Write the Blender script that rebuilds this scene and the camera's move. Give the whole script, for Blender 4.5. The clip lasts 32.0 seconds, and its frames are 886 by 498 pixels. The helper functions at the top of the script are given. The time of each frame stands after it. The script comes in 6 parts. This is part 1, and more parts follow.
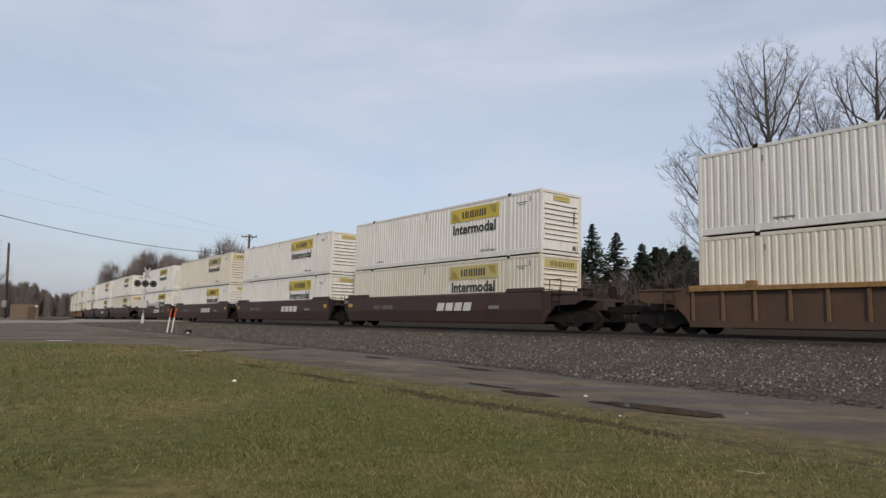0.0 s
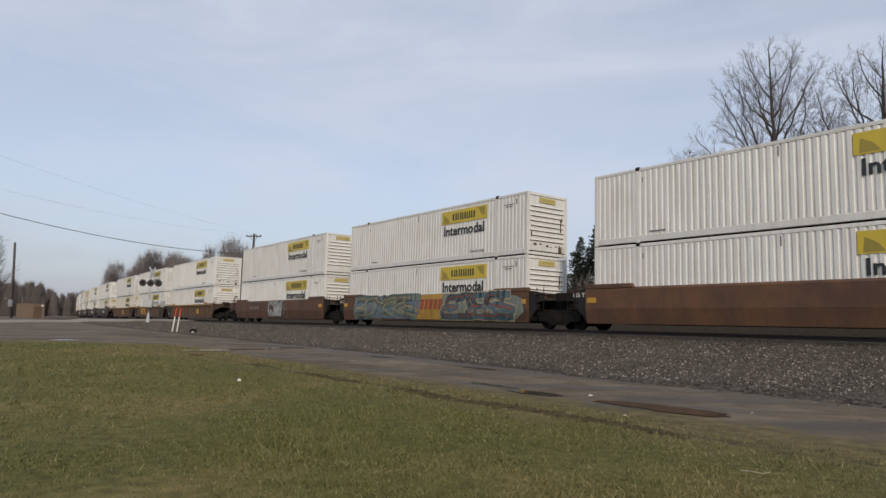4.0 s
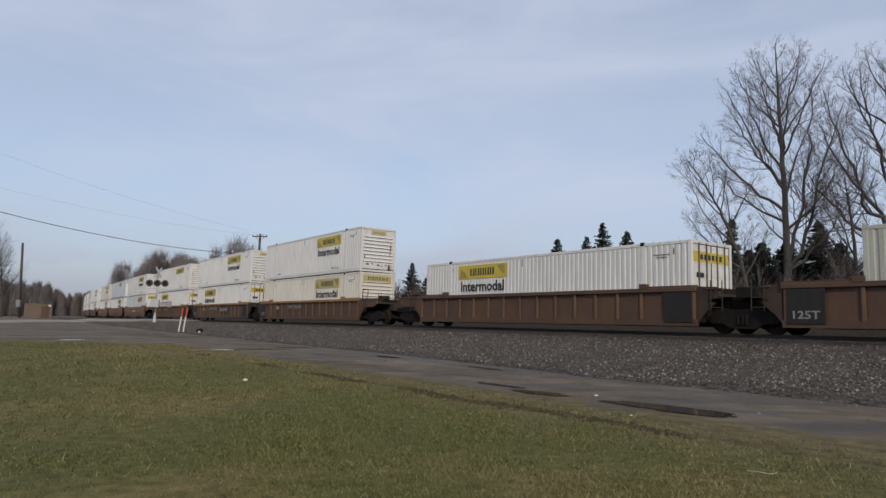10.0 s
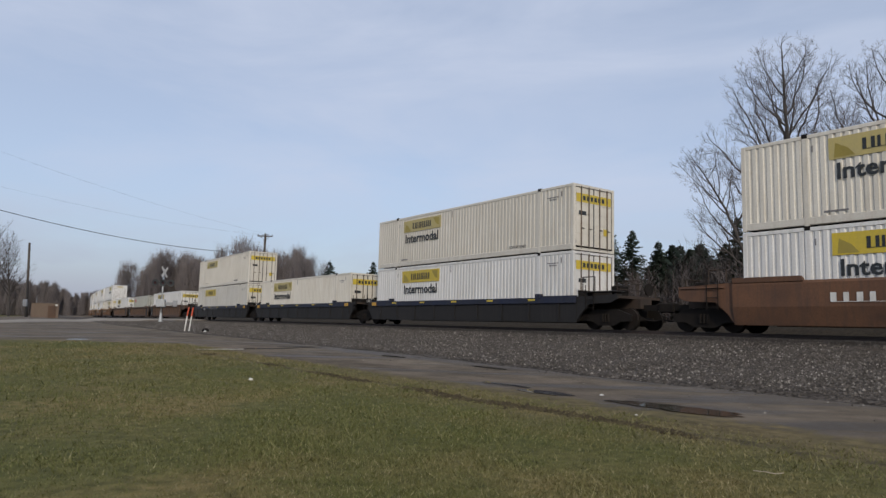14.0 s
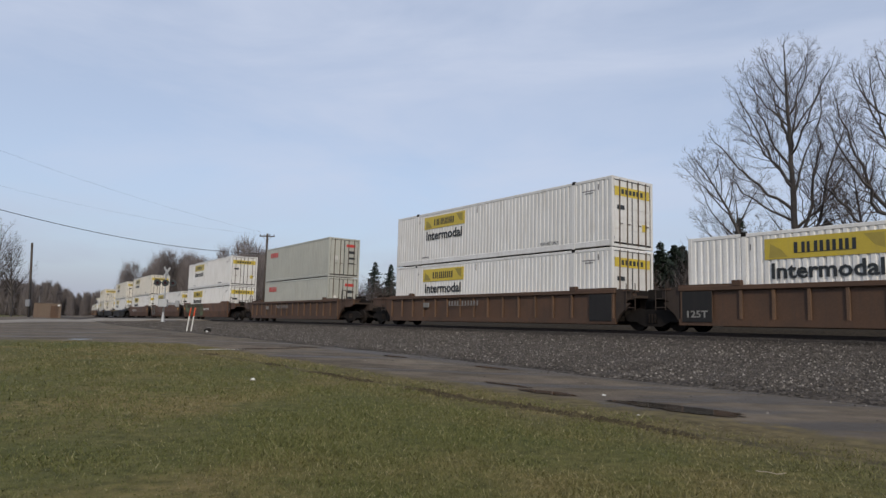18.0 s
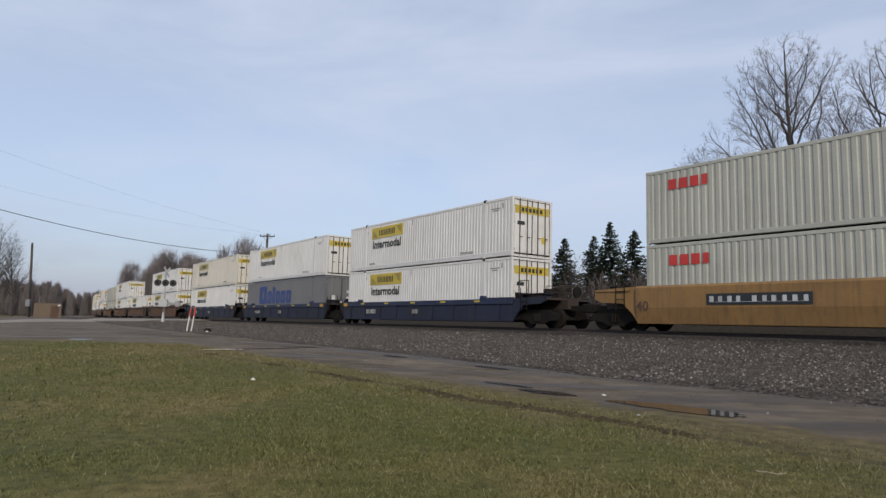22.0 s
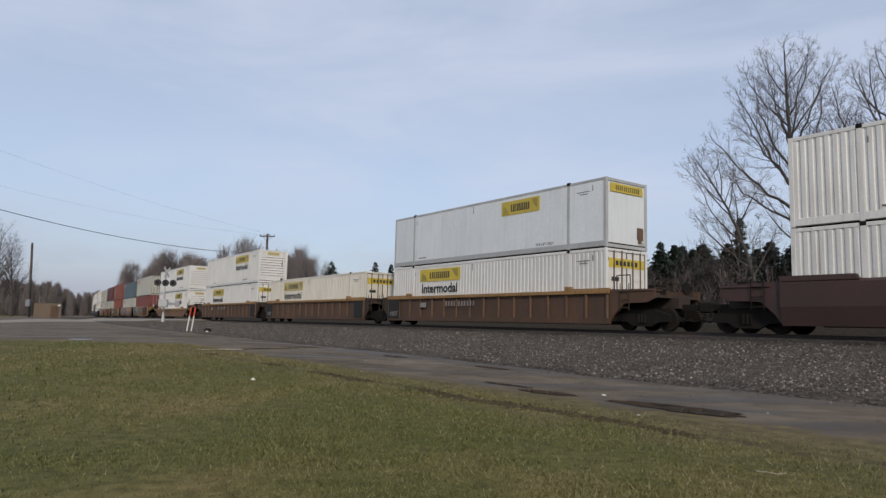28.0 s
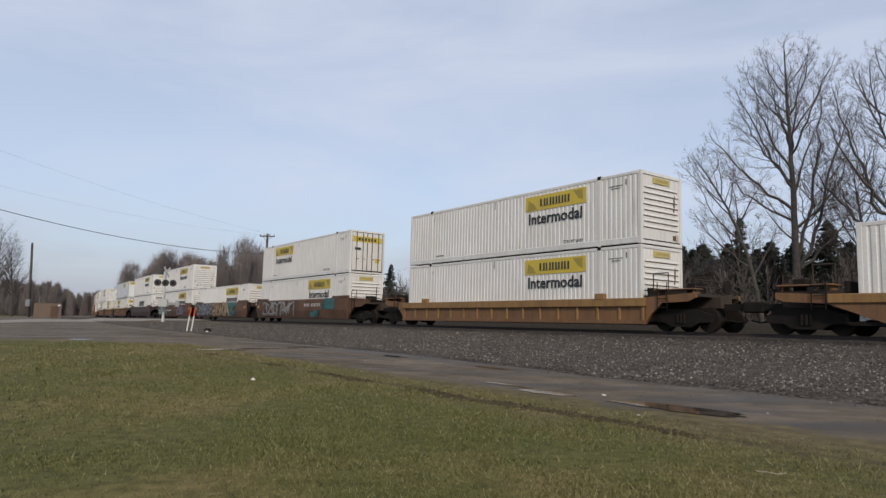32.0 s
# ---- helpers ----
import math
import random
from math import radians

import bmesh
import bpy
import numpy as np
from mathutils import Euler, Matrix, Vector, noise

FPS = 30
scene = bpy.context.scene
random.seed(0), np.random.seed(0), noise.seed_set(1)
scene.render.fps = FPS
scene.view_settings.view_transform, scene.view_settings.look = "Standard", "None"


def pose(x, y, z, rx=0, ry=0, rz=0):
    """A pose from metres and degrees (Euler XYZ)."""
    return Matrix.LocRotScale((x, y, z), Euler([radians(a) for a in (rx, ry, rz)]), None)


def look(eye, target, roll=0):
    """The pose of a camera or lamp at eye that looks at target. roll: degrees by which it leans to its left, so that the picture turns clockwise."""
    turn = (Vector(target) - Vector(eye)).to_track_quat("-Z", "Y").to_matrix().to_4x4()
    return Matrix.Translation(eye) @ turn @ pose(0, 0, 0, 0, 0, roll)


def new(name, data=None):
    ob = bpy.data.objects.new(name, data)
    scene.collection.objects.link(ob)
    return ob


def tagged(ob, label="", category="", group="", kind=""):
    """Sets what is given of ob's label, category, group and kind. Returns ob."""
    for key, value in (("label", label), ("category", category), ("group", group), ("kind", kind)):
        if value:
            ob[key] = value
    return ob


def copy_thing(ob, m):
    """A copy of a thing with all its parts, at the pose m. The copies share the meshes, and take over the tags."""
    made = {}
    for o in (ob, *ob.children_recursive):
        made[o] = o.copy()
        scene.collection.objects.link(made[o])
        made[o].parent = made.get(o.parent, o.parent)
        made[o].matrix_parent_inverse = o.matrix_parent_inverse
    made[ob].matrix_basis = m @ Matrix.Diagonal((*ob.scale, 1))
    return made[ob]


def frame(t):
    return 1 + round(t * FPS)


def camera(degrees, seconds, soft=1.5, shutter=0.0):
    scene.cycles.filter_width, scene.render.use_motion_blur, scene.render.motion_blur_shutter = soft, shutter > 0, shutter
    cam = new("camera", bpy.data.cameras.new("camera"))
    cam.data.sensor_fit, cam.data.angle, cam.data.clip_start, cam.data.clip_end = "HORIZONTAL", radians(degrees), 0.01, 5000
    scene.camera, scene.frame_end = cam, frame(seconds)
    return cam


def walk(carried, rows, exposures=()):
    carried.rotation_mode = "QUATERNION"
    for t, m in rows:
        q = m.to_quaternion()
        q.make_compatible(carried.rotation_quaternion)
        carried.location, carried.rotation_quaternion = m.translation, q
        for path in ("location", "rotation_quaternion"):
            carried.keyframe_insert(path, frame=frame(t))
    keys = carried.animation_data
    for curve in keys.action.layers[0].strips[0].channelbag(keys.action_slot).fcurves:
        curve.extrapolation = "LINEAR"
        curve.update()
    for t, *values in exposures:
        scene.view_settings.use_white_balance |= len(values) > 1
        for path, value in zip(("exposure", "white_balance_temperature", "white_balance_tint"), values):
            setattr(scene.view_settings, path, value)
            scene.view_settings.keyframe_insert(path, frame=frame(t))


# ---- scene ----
# The camera stands on a lawn beside a railway and turns a little to the left in the first half.
EYE = Vector((0.0, 0.0, 1.55))


def aim(pan, dip):
    """The camera's pose: pan in degrees to the right of +y, dip in degrees below its last tilt."""
    a, e = radians(pan), radians(6.44 + dip)
    return look(EYE, EYE + Vector((math.sin(a), math.cos(a), math.tan(e))), 1.49)


cam = camera(66.3, 32.0, soft=1.45)
walk(cam, [(0.0, aim(1.43, 0.14)), (1.0, aim(1.37, 0.10)), (2.0, aim(1.24, 0.10)), (3.0, aim(1.14, 0.08)),
           (4.5, aim(1.02, 0.07)), (6.0, aim(0.87, 0.07)), (7.5, aim(0.79, 0.06)), (9.0, aim(0.66, 0.06)),
           (10.5, aim(0.56, 0.05)), (12.0, aim(0.43, 0.04)), (13.0, aim(0.28, 0.02)), (14.0, aim(0.17, 0.0)),
           (15.5, aim(0.08, 0.0)), (17.0, aim(0.03, 0.0)), (19.0, aim(0.0, 0.0)), (32.0, aim(0.0, 0.0))],
     exposures=[(0.0, -0.08, 6950, 10), (3.0, -0.06, 6950, 10), (6.0, -0.1, 6850, 10), (10.0, -0.2, 6550, 10), (14.0, -0.18, 6450, 10), (18.0, -0.14, 6500, 10), (22.0, -0.07, 6500, 10),
                (24.0, 0.03, 6500, 10), (26.5, -0.02, 6500, 10), (28.0, -0.12, 6550, 10), (30.0, -0.06, 6600, 10), (32.0, -0.04, 6700, 10)])

# ---- light ----
SUN_AZ, SUN_EL = 173.0, 33.0          # degrees clockwise from +y, and above the horizon


def make_world():
    w = bpy.data.worlds.new("sky")
    scene.world = w
    w.use_nodes = True
    nt = w.node_tree
    nt.nodes.clear()
    out = nt.nodes.new("ShaderNodeOutputWorld")
    bg = nt.nodes.new("ShaderNodeBackground")
    sky = nt.nodes.new("ShaderNodeTexSky")
    sky.sky_type, sky.sun_disc = "NISHITA", False
    sky.sun_elevation, sky.sun_rotation = radians(SUN_EL), radians(SUN_AZ)
    sky.air_density, sky.dust_density, sky.ozone_density = 1.0, 0.6, 2.6
    co = nt.nodes.new("ShaderNodeTexCoord")
    mp = nt.nodes.new("ShaderNodeMapping")
    mp.inputs["Scale"].default_value = (1.6, 1.6, 6.0)
    mp.inputs["Rotation"].default_value = (0.12, 0.16, 0.5)
    n1 = nt.nodes.new("ShaderNodeTexNoise")
    n1.inputs["Scale"].default_value, n1.inputs["Detail"].default_value = 1.3, 6.0
    n1.inputs["Roughness"].default_value, n1.inputs["Distortion"].default_value = 0.55, 0.5
    ramp = nt.nodes.new("ShaderNodeValToRGB")
    ramp.color_ramp.elements[0].position, ramp.color_ramp.elements[1].position = 0.38, 0.72
    ramp.color_ramp.elements[0].color = (0.58, 0.58, 0.58, 1)
    ramp.color_ramp.elements[1].color = (0.95, 0.95, 0.95, 1)
    # hazier towards the horizon
    sep = nt.nodes.new("ShaderNodeSeparateXYZ")
    haze = nt.nodes.new("ShaderNodeMapRange")
    haze.interpolation_type = "SMOOTHSTEP"
    for nm, v in (("From Min", 0.0), ("From Max", 0.22), ("To Min", 1.0), ("To Max", 0.0)):
        haze.inputs[nm].default_value = v
    most = nt.nodes.new("ShaderNodeMath")
    most.operation = "MAXIMUM"
    tint = nt.nodes.new("ShaderNodeMix")
    tint.data_type = "RGBA"
    tint.inputs[6].default_value, tint.inputs[7].default_value = (4.75, 5.28, 6.5, 1), (3.18, 3.42, 4.18, 1)
    mix = nt.nodes.new("ShaderNodeMix")
    mix.data_type = "RGBA"
    nt.links.new(co.outputs["Generated"], mp.inputs["Vector"])
    nt.links.new(mp.outputs[0], n1.inputs["Vector"])
    nt.links.new(n1.outputs["Fac"], ramp.inputs["Fac"])
    nt.links.new(co.outputs["Generated"], sep.inputs[0])
    nt.links.new(sep.outputs[2], haze.inputs["Value"])
    nt.links.new(ramp.outputs["Color"], most.inputs[0])
    nt.links.new(haze.outputs[0], most.inputs[1])
    nt.links.new(haze.outputs[0], tint.inputs[0])
    nt.links.new(tint.outputs[2], mix.inputs[7])
    nt.links.new(most.outputs[0], mix.inputs[0])
    nt.links.new(sky.outputs[0], mix.inputs[6])
    nt.links.new(mix.outputs[2], bg.inputs["Color"])
    bg.inputs["Strength"].default_value = 0.135
    nt.links.new(bg.outputs[0], out.inputs["Surface"])


make_world()
sun = new("sun", bpy.data.lights.new("sun", "SUN"))
sun.data.energy, sun.data.angle, sun.data.color = 2.5, radians(4.0), (1.0, 0.895, 0.75)
_a, _e = radians(SUN_AZ), radians(SUN_EL)
sun.matrix_world = look((math.sin(_a) * math.cos(_e) * 50, math.cos(_a) * math.cos(_e) * 50, math.sin(_e) * 50), (0, 0, 0))
scene.view_settings.exposure = 0.0


# ---- materials ----
def surface(name, col, col2=None, rough=0.6, metal=0.0, scale=1.0, grain=30.0, bump=0.15, dirt=None, dirt_amount=0.35,
            streak=True, vary=0.06, spec=0.5):
    """A procedural surface: two tones in patches, fine grain, and dirt in upright streaks."""
    m = bpy.data.materials.new(name)
    m.use_nodes = True
    nt = m.node_tree
    bs = nt.nodes["Principled BSDF"]
    bs.inputs["Roughness"].default_value, bs.inputs["Metallic"].default_value = rough, metal
    bs.inputs["Specular IOR Level"].default_value = spec
    co = nt.nodes.new("ShaderNodeTexCoord")
    info = nt.nodes.new("ShaderNodeObjectInfo")
    sh = nt.nodes.new("ShaderNodeVectorMath")
    sh.operation = "MULTIPLY_ADD"
    sh.inputs[1].default_value = (37.0, 91.0, 53.0)
    nt.links.new(info.outputs["Random"], sh.inputs[0])
    nt.links.new(co.outputs["Object"], sh.inputs[2])

    def noise_at(sc, detail=4.0, stretch=None):
        n = nt.nodes.new("ShaderNodeTexNoise")
        n.inputs["Scale"].default_value, n.inputs["Detail"].default_value = sc, detail
        n.inputs["Roughness"].default_value = 0.6
        src = sh.outputs[0]
        if stretch:
            mp = nt.nodes.new("ShaderNodeMapping")
            mp.inputs["Scale"].default_value = stretch
            nt.links.new(src, mp.inputs["Vector"])
            src = mp.outputs[0]
        nt.links.new(src, n.inputs["Vector"])
        return n.outputs["Fac"]

    def blend(fac, a, b, mode="MIX"):
        x = nt.nodes.new("ShaderNodeMix")
        x.data_type, x.blend_type = "RGBA", mode
        for sock, val in ((x.inputs[0], fac), (x.inputs[6], a), (x.inputs[7], b)):
            if hasattr(val, "links"):
                nt.links.new(val, sock)
            else:
                sock.default_value = val if isinstance(val, float) else (*val[:3], 1.0)
        return x.outputs[2]

    def ramp(src, lo, hi, top=1.0):
        r = nt.nodes.new("ShaderNodeMapRange")
        r.inputs["From Min"].default_value, r.inputs["From Max"].default_value = lo, hi
        r.inputs["To Max"].default_value = top
        nt.links.new(src, r.inputs["Value"])
        return r.outputs[0]

    col2 = col2 or tuple(c * 0.8 for c in col)
    c = blend(ramp(noise_at(scale), 0.35, 0.65), col, col2)
    fine = noise_at(grain, 6.0)
    c = blend(ramp(fine, 0.3, 0.7, 0.35), c, tuple(x * 0.62 for x in col2))
    if dirt:
        st = noise_at(2.2, 5.0, (3.0, 3.0, 0.25)) if streak else noise_at(scale * 2.7, 6.0)
        c = blend(ramp(st, 0.48, 0.78, dirt_amount), c, dirt)
    hue = nt.nodes.new("ShaderNodeHueSaturation")
    nt.links.new(ramp(info.outputs["Random"], 0.0, 1.0, 2 * vary), hue.inputs["Value"])
    add = nt.nodes.new("ShaderNodeMath")
    add.inputs[1].default_value = 1.0 - vary
    nt.links.new(hue.inputs["Value"].links[0].from_socket, add.inputs[0])
    nt.links.new(add.outputs[0], hue.inputs["Value"])
    nt.links.new(c, hue.inputs["Color"])
    nt.links.new(hue.outputs[0], bs.inputs["Base Color"])
    rr = ramp(fine, 0.2, 0.8)
    rm = nt.nodes.new("ShaderNodeMath")
    rm.operation = "MULTIPLY_ADD"
    rm.inputs[1].default_value, rm.inputs[2].default_value = 0.18, max(0.02, rough - 0.09)
    nt.links.new(rr, rm.inputs[0])
    nt.links.new(rm.outputs[0], bs.inputs["Roughness"])
    if bump:
        b = nt.nodes.new("ShaderNodeBump")
        b.inputs["Strength"].default_value, b.inputs["Distance"].default_value = bump, 0.02
        nt.links.new(fine, b.inputs["Height"])
        nt.links.new(b.outputs[0], bs.inputs["Normal"])
    return m


RUST = (0.16, 0.07, 0.03)
GRIME = (0.20, 0.17, 0.13)
M = {
    "white": surface("white paint", (0.735, 0.722, 0.692), (0.665, 0.652, 0.617), 0.45, scale=0.5, grain=18, bump=0.05, dirt=(0.34, 0.29, 0.22), dirt_amount=0.42),
    "bluewhite": surface("cool white sheet", (0.75, 0.775, 0.775), (0.69, 0.715, 0.715), 0.38, scale=0.4, grain=15, bump=0.03, dirt=(0.35, 0.35, 0.33), dirt_amount=0.22),
    "cream": surface("yellowed white paint", (0.69, 0.65, 0.565), (0.62, 0.58, 0.495), 0.5, scale=0.5, grain=18, bump=0.05, dirt=(0.34, 0.26, 0.17), dirt_amount=0.4),
    "grimebrown": surface("grimy brown iron", (0.052, 0.033, 0.022), (0.032, 0.022, 0.016), 0.85, scale=1.5, grain=22, dirt=(0.03, 0.022, 0.018), dirt_amount=0.7),
    "grey": surface("pale grey paint", (0.46, 0.46, 0.395), (0.395, 0.395, 0.345), 0.5, scale=0.5, grain=18, bump=0.05, dirt=(0.20, 0.16, 0.12), dirt_amount=0.30),
    "darkgrey": surface("slate grey paint", (0.165, 0.165, 0.170), (0.135, 0.136, 0.143), 0.5, scale=0.5, grain=18, bump=0.05, dirt=GRIME, dirt_amount=0.25),
    "maroon": surface("maroon paint", (0.105, 0.026, 0.020), (0.085, 0.022, 0.018), 0.5, scale=0.5, grain=18, bump=0.05, dirt=(0.06, 0.03, 0.025), dirt_amount=0.3),
    "orange": surface("rust red paint", (0.245, 0.058, 0.028), (0.20, 0.050, 0.026), 0.5, scale=0.5, grain=18, bump=0.05, dirt=(0.13, 0.05, 0.03), dirt_amount=0.35),
    "bluegrey": surface("blue grey paint", (0.085, 0.13, 0.15), (0.07, 0.11, 0.13), 0.5, scale=0.5, grain=18, bump=0.05, dirt=(0.08, 0.06, 0.05), dirt_amount=0.35),
    "steel": surface("dull steel", (0.34, 0.35, 0.36), (0.28, 0.28, 0.28), 0.45, 0.6, grain=25, bump=0.05, dirt=RUST, dirt_amount=0.3),
    "black": surface("black grimy iron", (0.010, 0.0085, 0.0075), (0.016, 0.013, 0.011), 0.9, scale=2.0, bump=0.3, dirt=(0.022, 0.016, 0.012), dirt_amount=0.3, spec=0.2),
    "wheel": surface("worn wheel steel", (0.013, 0.011, 0.009), (0.022, 0.016, 0.013), 0.85, 0.0, bump=0.1, spec=0.2),
    "brown": surface("weathered brown paint", (0.108, 0.055, 0.028), (0.070, 0.038, 0.022), 0.7, scale=0.7, grain=22, dirt=(0.06, 0.038, 0.027), dirt_amount=0.75),
    "redbrown": surface("weathered red brown paint", (0.150, 0.068, 0.030), (0.078, 0.038, 0.021), 0.65, scale=0.8, grain=22, dirt=(0.055, 0.033, 0.023), dirt_amount=0.75),
    "darkbrown": surface("dark mineral brown paint", (0.062, 0.029, 0.022), (0.045, 0.023, 0.018), 0.6, scale=0.7, grain=22, dirt=(0.035, 0.022, 0.018), dirt_amount=0.5),
    "tan": surface("ochre paint", (0.31, 0.172, 0.054), (0.24, 0.132, 0.046), 0.65, scale=0.8, grain=22, dirt=(0.085, 0.050, 0.028), dirt_amount=0.65),
    "yellowcar": surface("faded yellow paint", (0.31, 0.172, 0.055), (0.24, 0.134, 0.047), 0.65, scale=0.8, grain=22, dirt=(0.11, 0.068, 0.036), dirt_amount=0.65),
    "navy": surface("dark blue paint", (0.014, 0.027, 0.080), (0.012, 0.019, 0.046), 0.55, scale=0.5, grain=22, dirt=(0.045, 0.04, 0.038), dirt_amount=0.7),
    "charcoal": surface("charcoal grime", (0.013, 0.011, 0.010), (0.009, 0.008, 0.0075), 0.75, scale=0.7, grain=22, dirt=(0.028, 0.022, 0.018), dirt_amount=0.45),
    "logo_yellow": surface("yellow vinyl", (0.62, 0.455, 0.035), (0.53, 0.40, 0.045), 0.4, bump=0.0, dirt=(0.30, 0.24, 0.10), dirt_amount=0.25),
    "logo_faded": surface("faded yellow vinyl", (0.52, 0.42, 0.14), (0.46, 0.38, 0.16), 0.45, bump=0.0, dirt=(0.30, 0.27, 0.18), dirt_amount=0.3),
    "ink": surface("black vinyl", (0.022, 0.026, 0.028), None, 0.5, bump=0.0),
    "red": surface("red vinyl", (0.62, 0.045, 0.035), None, 0.45, bump=0.0),
    "blue": surface("blue vinyl", (0.024, 0.060, 0.24), None, 0.45, bump=0.0),
    "paint_white": surface("white lettering", (0.75, 0.73, 0.68), None, 0.5, bump=0.0, dirt=GRIME),
}


for nm, c in (("s_white", (0.60, 0.62, 0.62)), ("s_teal", (0.06, 0.22, 0.22)), ("s_pale", (0.33, 0.45, 0.44)), ("s_cream", (0.55, 0.43, 0.26)), ("s_pink", (0.52, 0.20, 0.20)),
              ("s_purple", (0.27, 0.26, 0.36)), ("s_green", (0.14, 0.20, 0.10)), ("s_red", (0.42, 0.03, 0.03)), ("s_wine", (0.10, 0.018, 0.018)), ("s_grey", (0.27, 0.26, 0.24)),
              ("s_ochre", (0.52, 0.30, 0.05)), ("s_blue", (0.17, 0.20, 0.25)), ("s_brown", (0.10, 0.055, 0.035)), ("s_dull", (0.20, 0.24, 0.20)), ("s_sea", (0.09, 0.17, 0.20)), ("s_rust", (0.36, 0.075, 0.03))):
    M[nm] = surface("spray " + nm[2:], c, None, 0.6, scale=1.2, grain=20, bump=0.0, dirt=(0.11, 0.07, 0.045), dirt_amount=0.7)


# ---- mesh helpers ----
class Geo:
    """Collects the corners and faces of one mesh."""

    def __init__(self):
        self.v, self.f = [], []

    def add(self, verts, faces):
        n = len(self.v)
        self.v += [tuple(p) for p in verts]
        self.f += [tuple(i + n for i in q) for q in faces]
        return self

    def box(self, x0, y0, z0, x1, y1, z1):
        x0, x1, y0, y1, z0, z1 = min(x0, x1), max(x0, x1), min(y0, y1), max(y0, y1), min(z0, z1), max(z0, z1)
        return self.add([(x0, y0, z0), (x1, y0, z0), (x1, y1, z0), (x0, y1, z0), (x0, y0, z1), (x1, y0, z1), (x1, y1, z1), (x0, y1, z1)],
                        [(0, 3, 2, 1), (4, 5, 6, 7), (0, 1, 5, 4), (1, 2, 6, 5), (2, 3, 7, 6), (3, 0, 4, 7)])

    def soft_box(self, x0, y0, z0, x1, y1, z1, b):
        """A box with bevelled edges."""
        bm = bmesh.new()
        bmesh.ops.create_cube(bm, size=1.0)
        for q in bm.verts:
            q.co = Vector(((x0 + x1) / 2 + q.co.x * abs(x1 - x0), (y0 + y1) / 2 + q.co.y * abs(y1 - y0), (z0 + z1) / 2 + q.co.z * abs(z1 - z0)))
        bmesh.ops.bevel(bm, geom=bm.edges[:], offset=b, segments=1, affect="EDGES")
        bm.verts.index_update()
        self.add([q.co[:] for q in bm.verts], [[q.index for q in fa.verts] for fa in bm.faces])
        bm.free()
        return self

    def prism(self, outline, y0, y1):
        """An outline in x and z, drawn out in y."""
        n = len(outline)
        vs = [(x, y0, z) for x, z in outline] + [(x, y1, z) for x, z in outline]
        fs = [tuple(range(n)), tuple(reversed(range(n, 2 * n)))]
        fs += [(i, i + n, (i + 1) % n + n, (i + 1) % n) for i in range(n)]
        return self.add(vs, fs)

    def beam(self, outline, x0, x1):
        """An outline in y and z, drawn out in x."""
        n = len(outline)
        vs = [(x0, y, z) for y, z in outline] + [(x1, y, z) for y, z in outline]
        fs = [tuple(reversed(range(n))), tuple(range(n, 2 * n))]
        fs += [(i, (i + 1) % n, (i + 1) % n + n, i + n) for i in range(n)]
        return self.add(vs, fs)

    def tube(self, p0, p1, r0, r1=None, n=8, cap=True):
        p0, p1 = Vector(p0), Vector(p1)
        r1 = r0 if r1 is None else r1
        d = (p1 - p0).normalized()
        u = d.orthogonal().normalized()
        w = d.cross(u)
        ring = [(math.cos(i * math.tau / n), math.sin(i * math.tau / n)) for i in range(n)]
        vs = [p0 + (u * c + w * s) * r0 for c, s in ring] + [p1 + (u * c + w * s) * r1 for c, s in ring]
        fs = [(i, (i + 1) % n, (i + 1) % n + n, i + n) for i in range(n)]
        if cap:
            fs += [tuple(reversed(range(n))), tuple(range(n, 2 * n))]
        return self.add(vs, fs)

    def mesh(self, name, material, smooth=False):
        me = bpy.data.meshes.new(name)
        me.from_pydata(self.v, [], self.f)
        if material:
            me.materials.append(material)
        if smooth:
            me.polygons.foreach_set("use_smooth", [True] * len(me.polygons))
        me.update()
        return me


def sum_geo(gs):
    g = Geo()
    for q in gs:
        g.add(q.v, q.f)
    return g


def part(name, geo, material, parent=None, label="", smooth=False):
    """Links the geometry as one mesh object under its thing or part."""
    ob = new(name, geo.mesh(name, material, smooth))
    if parent:
        ob.parent = parent
    if label:
        ob["label"] = label
    return ob


def same(ob, name, parent, m=None):
    """Another part on the same mesh."""
    o = new(name, ob.data)
    o.parent = parent
    if m is not None:
        o.matrix_basis = m
    if "label" in ob:
        o["label"] = ob["label"]
    return o


LETTERS = {}


def lettering(text, height, material, parent, m, name="lettering"):
    """Flat writing in the built-in font, its lower left corner at m, facing -y."""
    key = (text, material.name)
    if key not in LETTERS:
        cu = bpy.data.curves.new("letters", "FONT")
        cu.body, cu.extrude, cu.resolution_u, cu.offset = text, 0.004, 2, (0.022 if len(text) < 11 else 0.0)
        ob = new("letters", cu)
        me = bpy.data.meshes.new_from_object(ob.evaluated_get(bpy.context.evaluated_depsgraph_get()))
        bpy.data.objects.remove(ob)
        me.transform(Matrix.Rotation(radians(90), 4, "X"))
        me.materials.clear()
        me.materials.append(material)
        xs = [q.co.x for q in me.vertices]
        LETTERS[key] = (me, min(xs), max(xs))
    me, x0, x1 = LETTERS[key]
    o = new(name, me)
    o.parent = parent
    o.matrix_basis = m @ Matrix.Diagonal((height, height, height, 1)) @ Matrix.Translation((-x0, 0, 0))
    return o


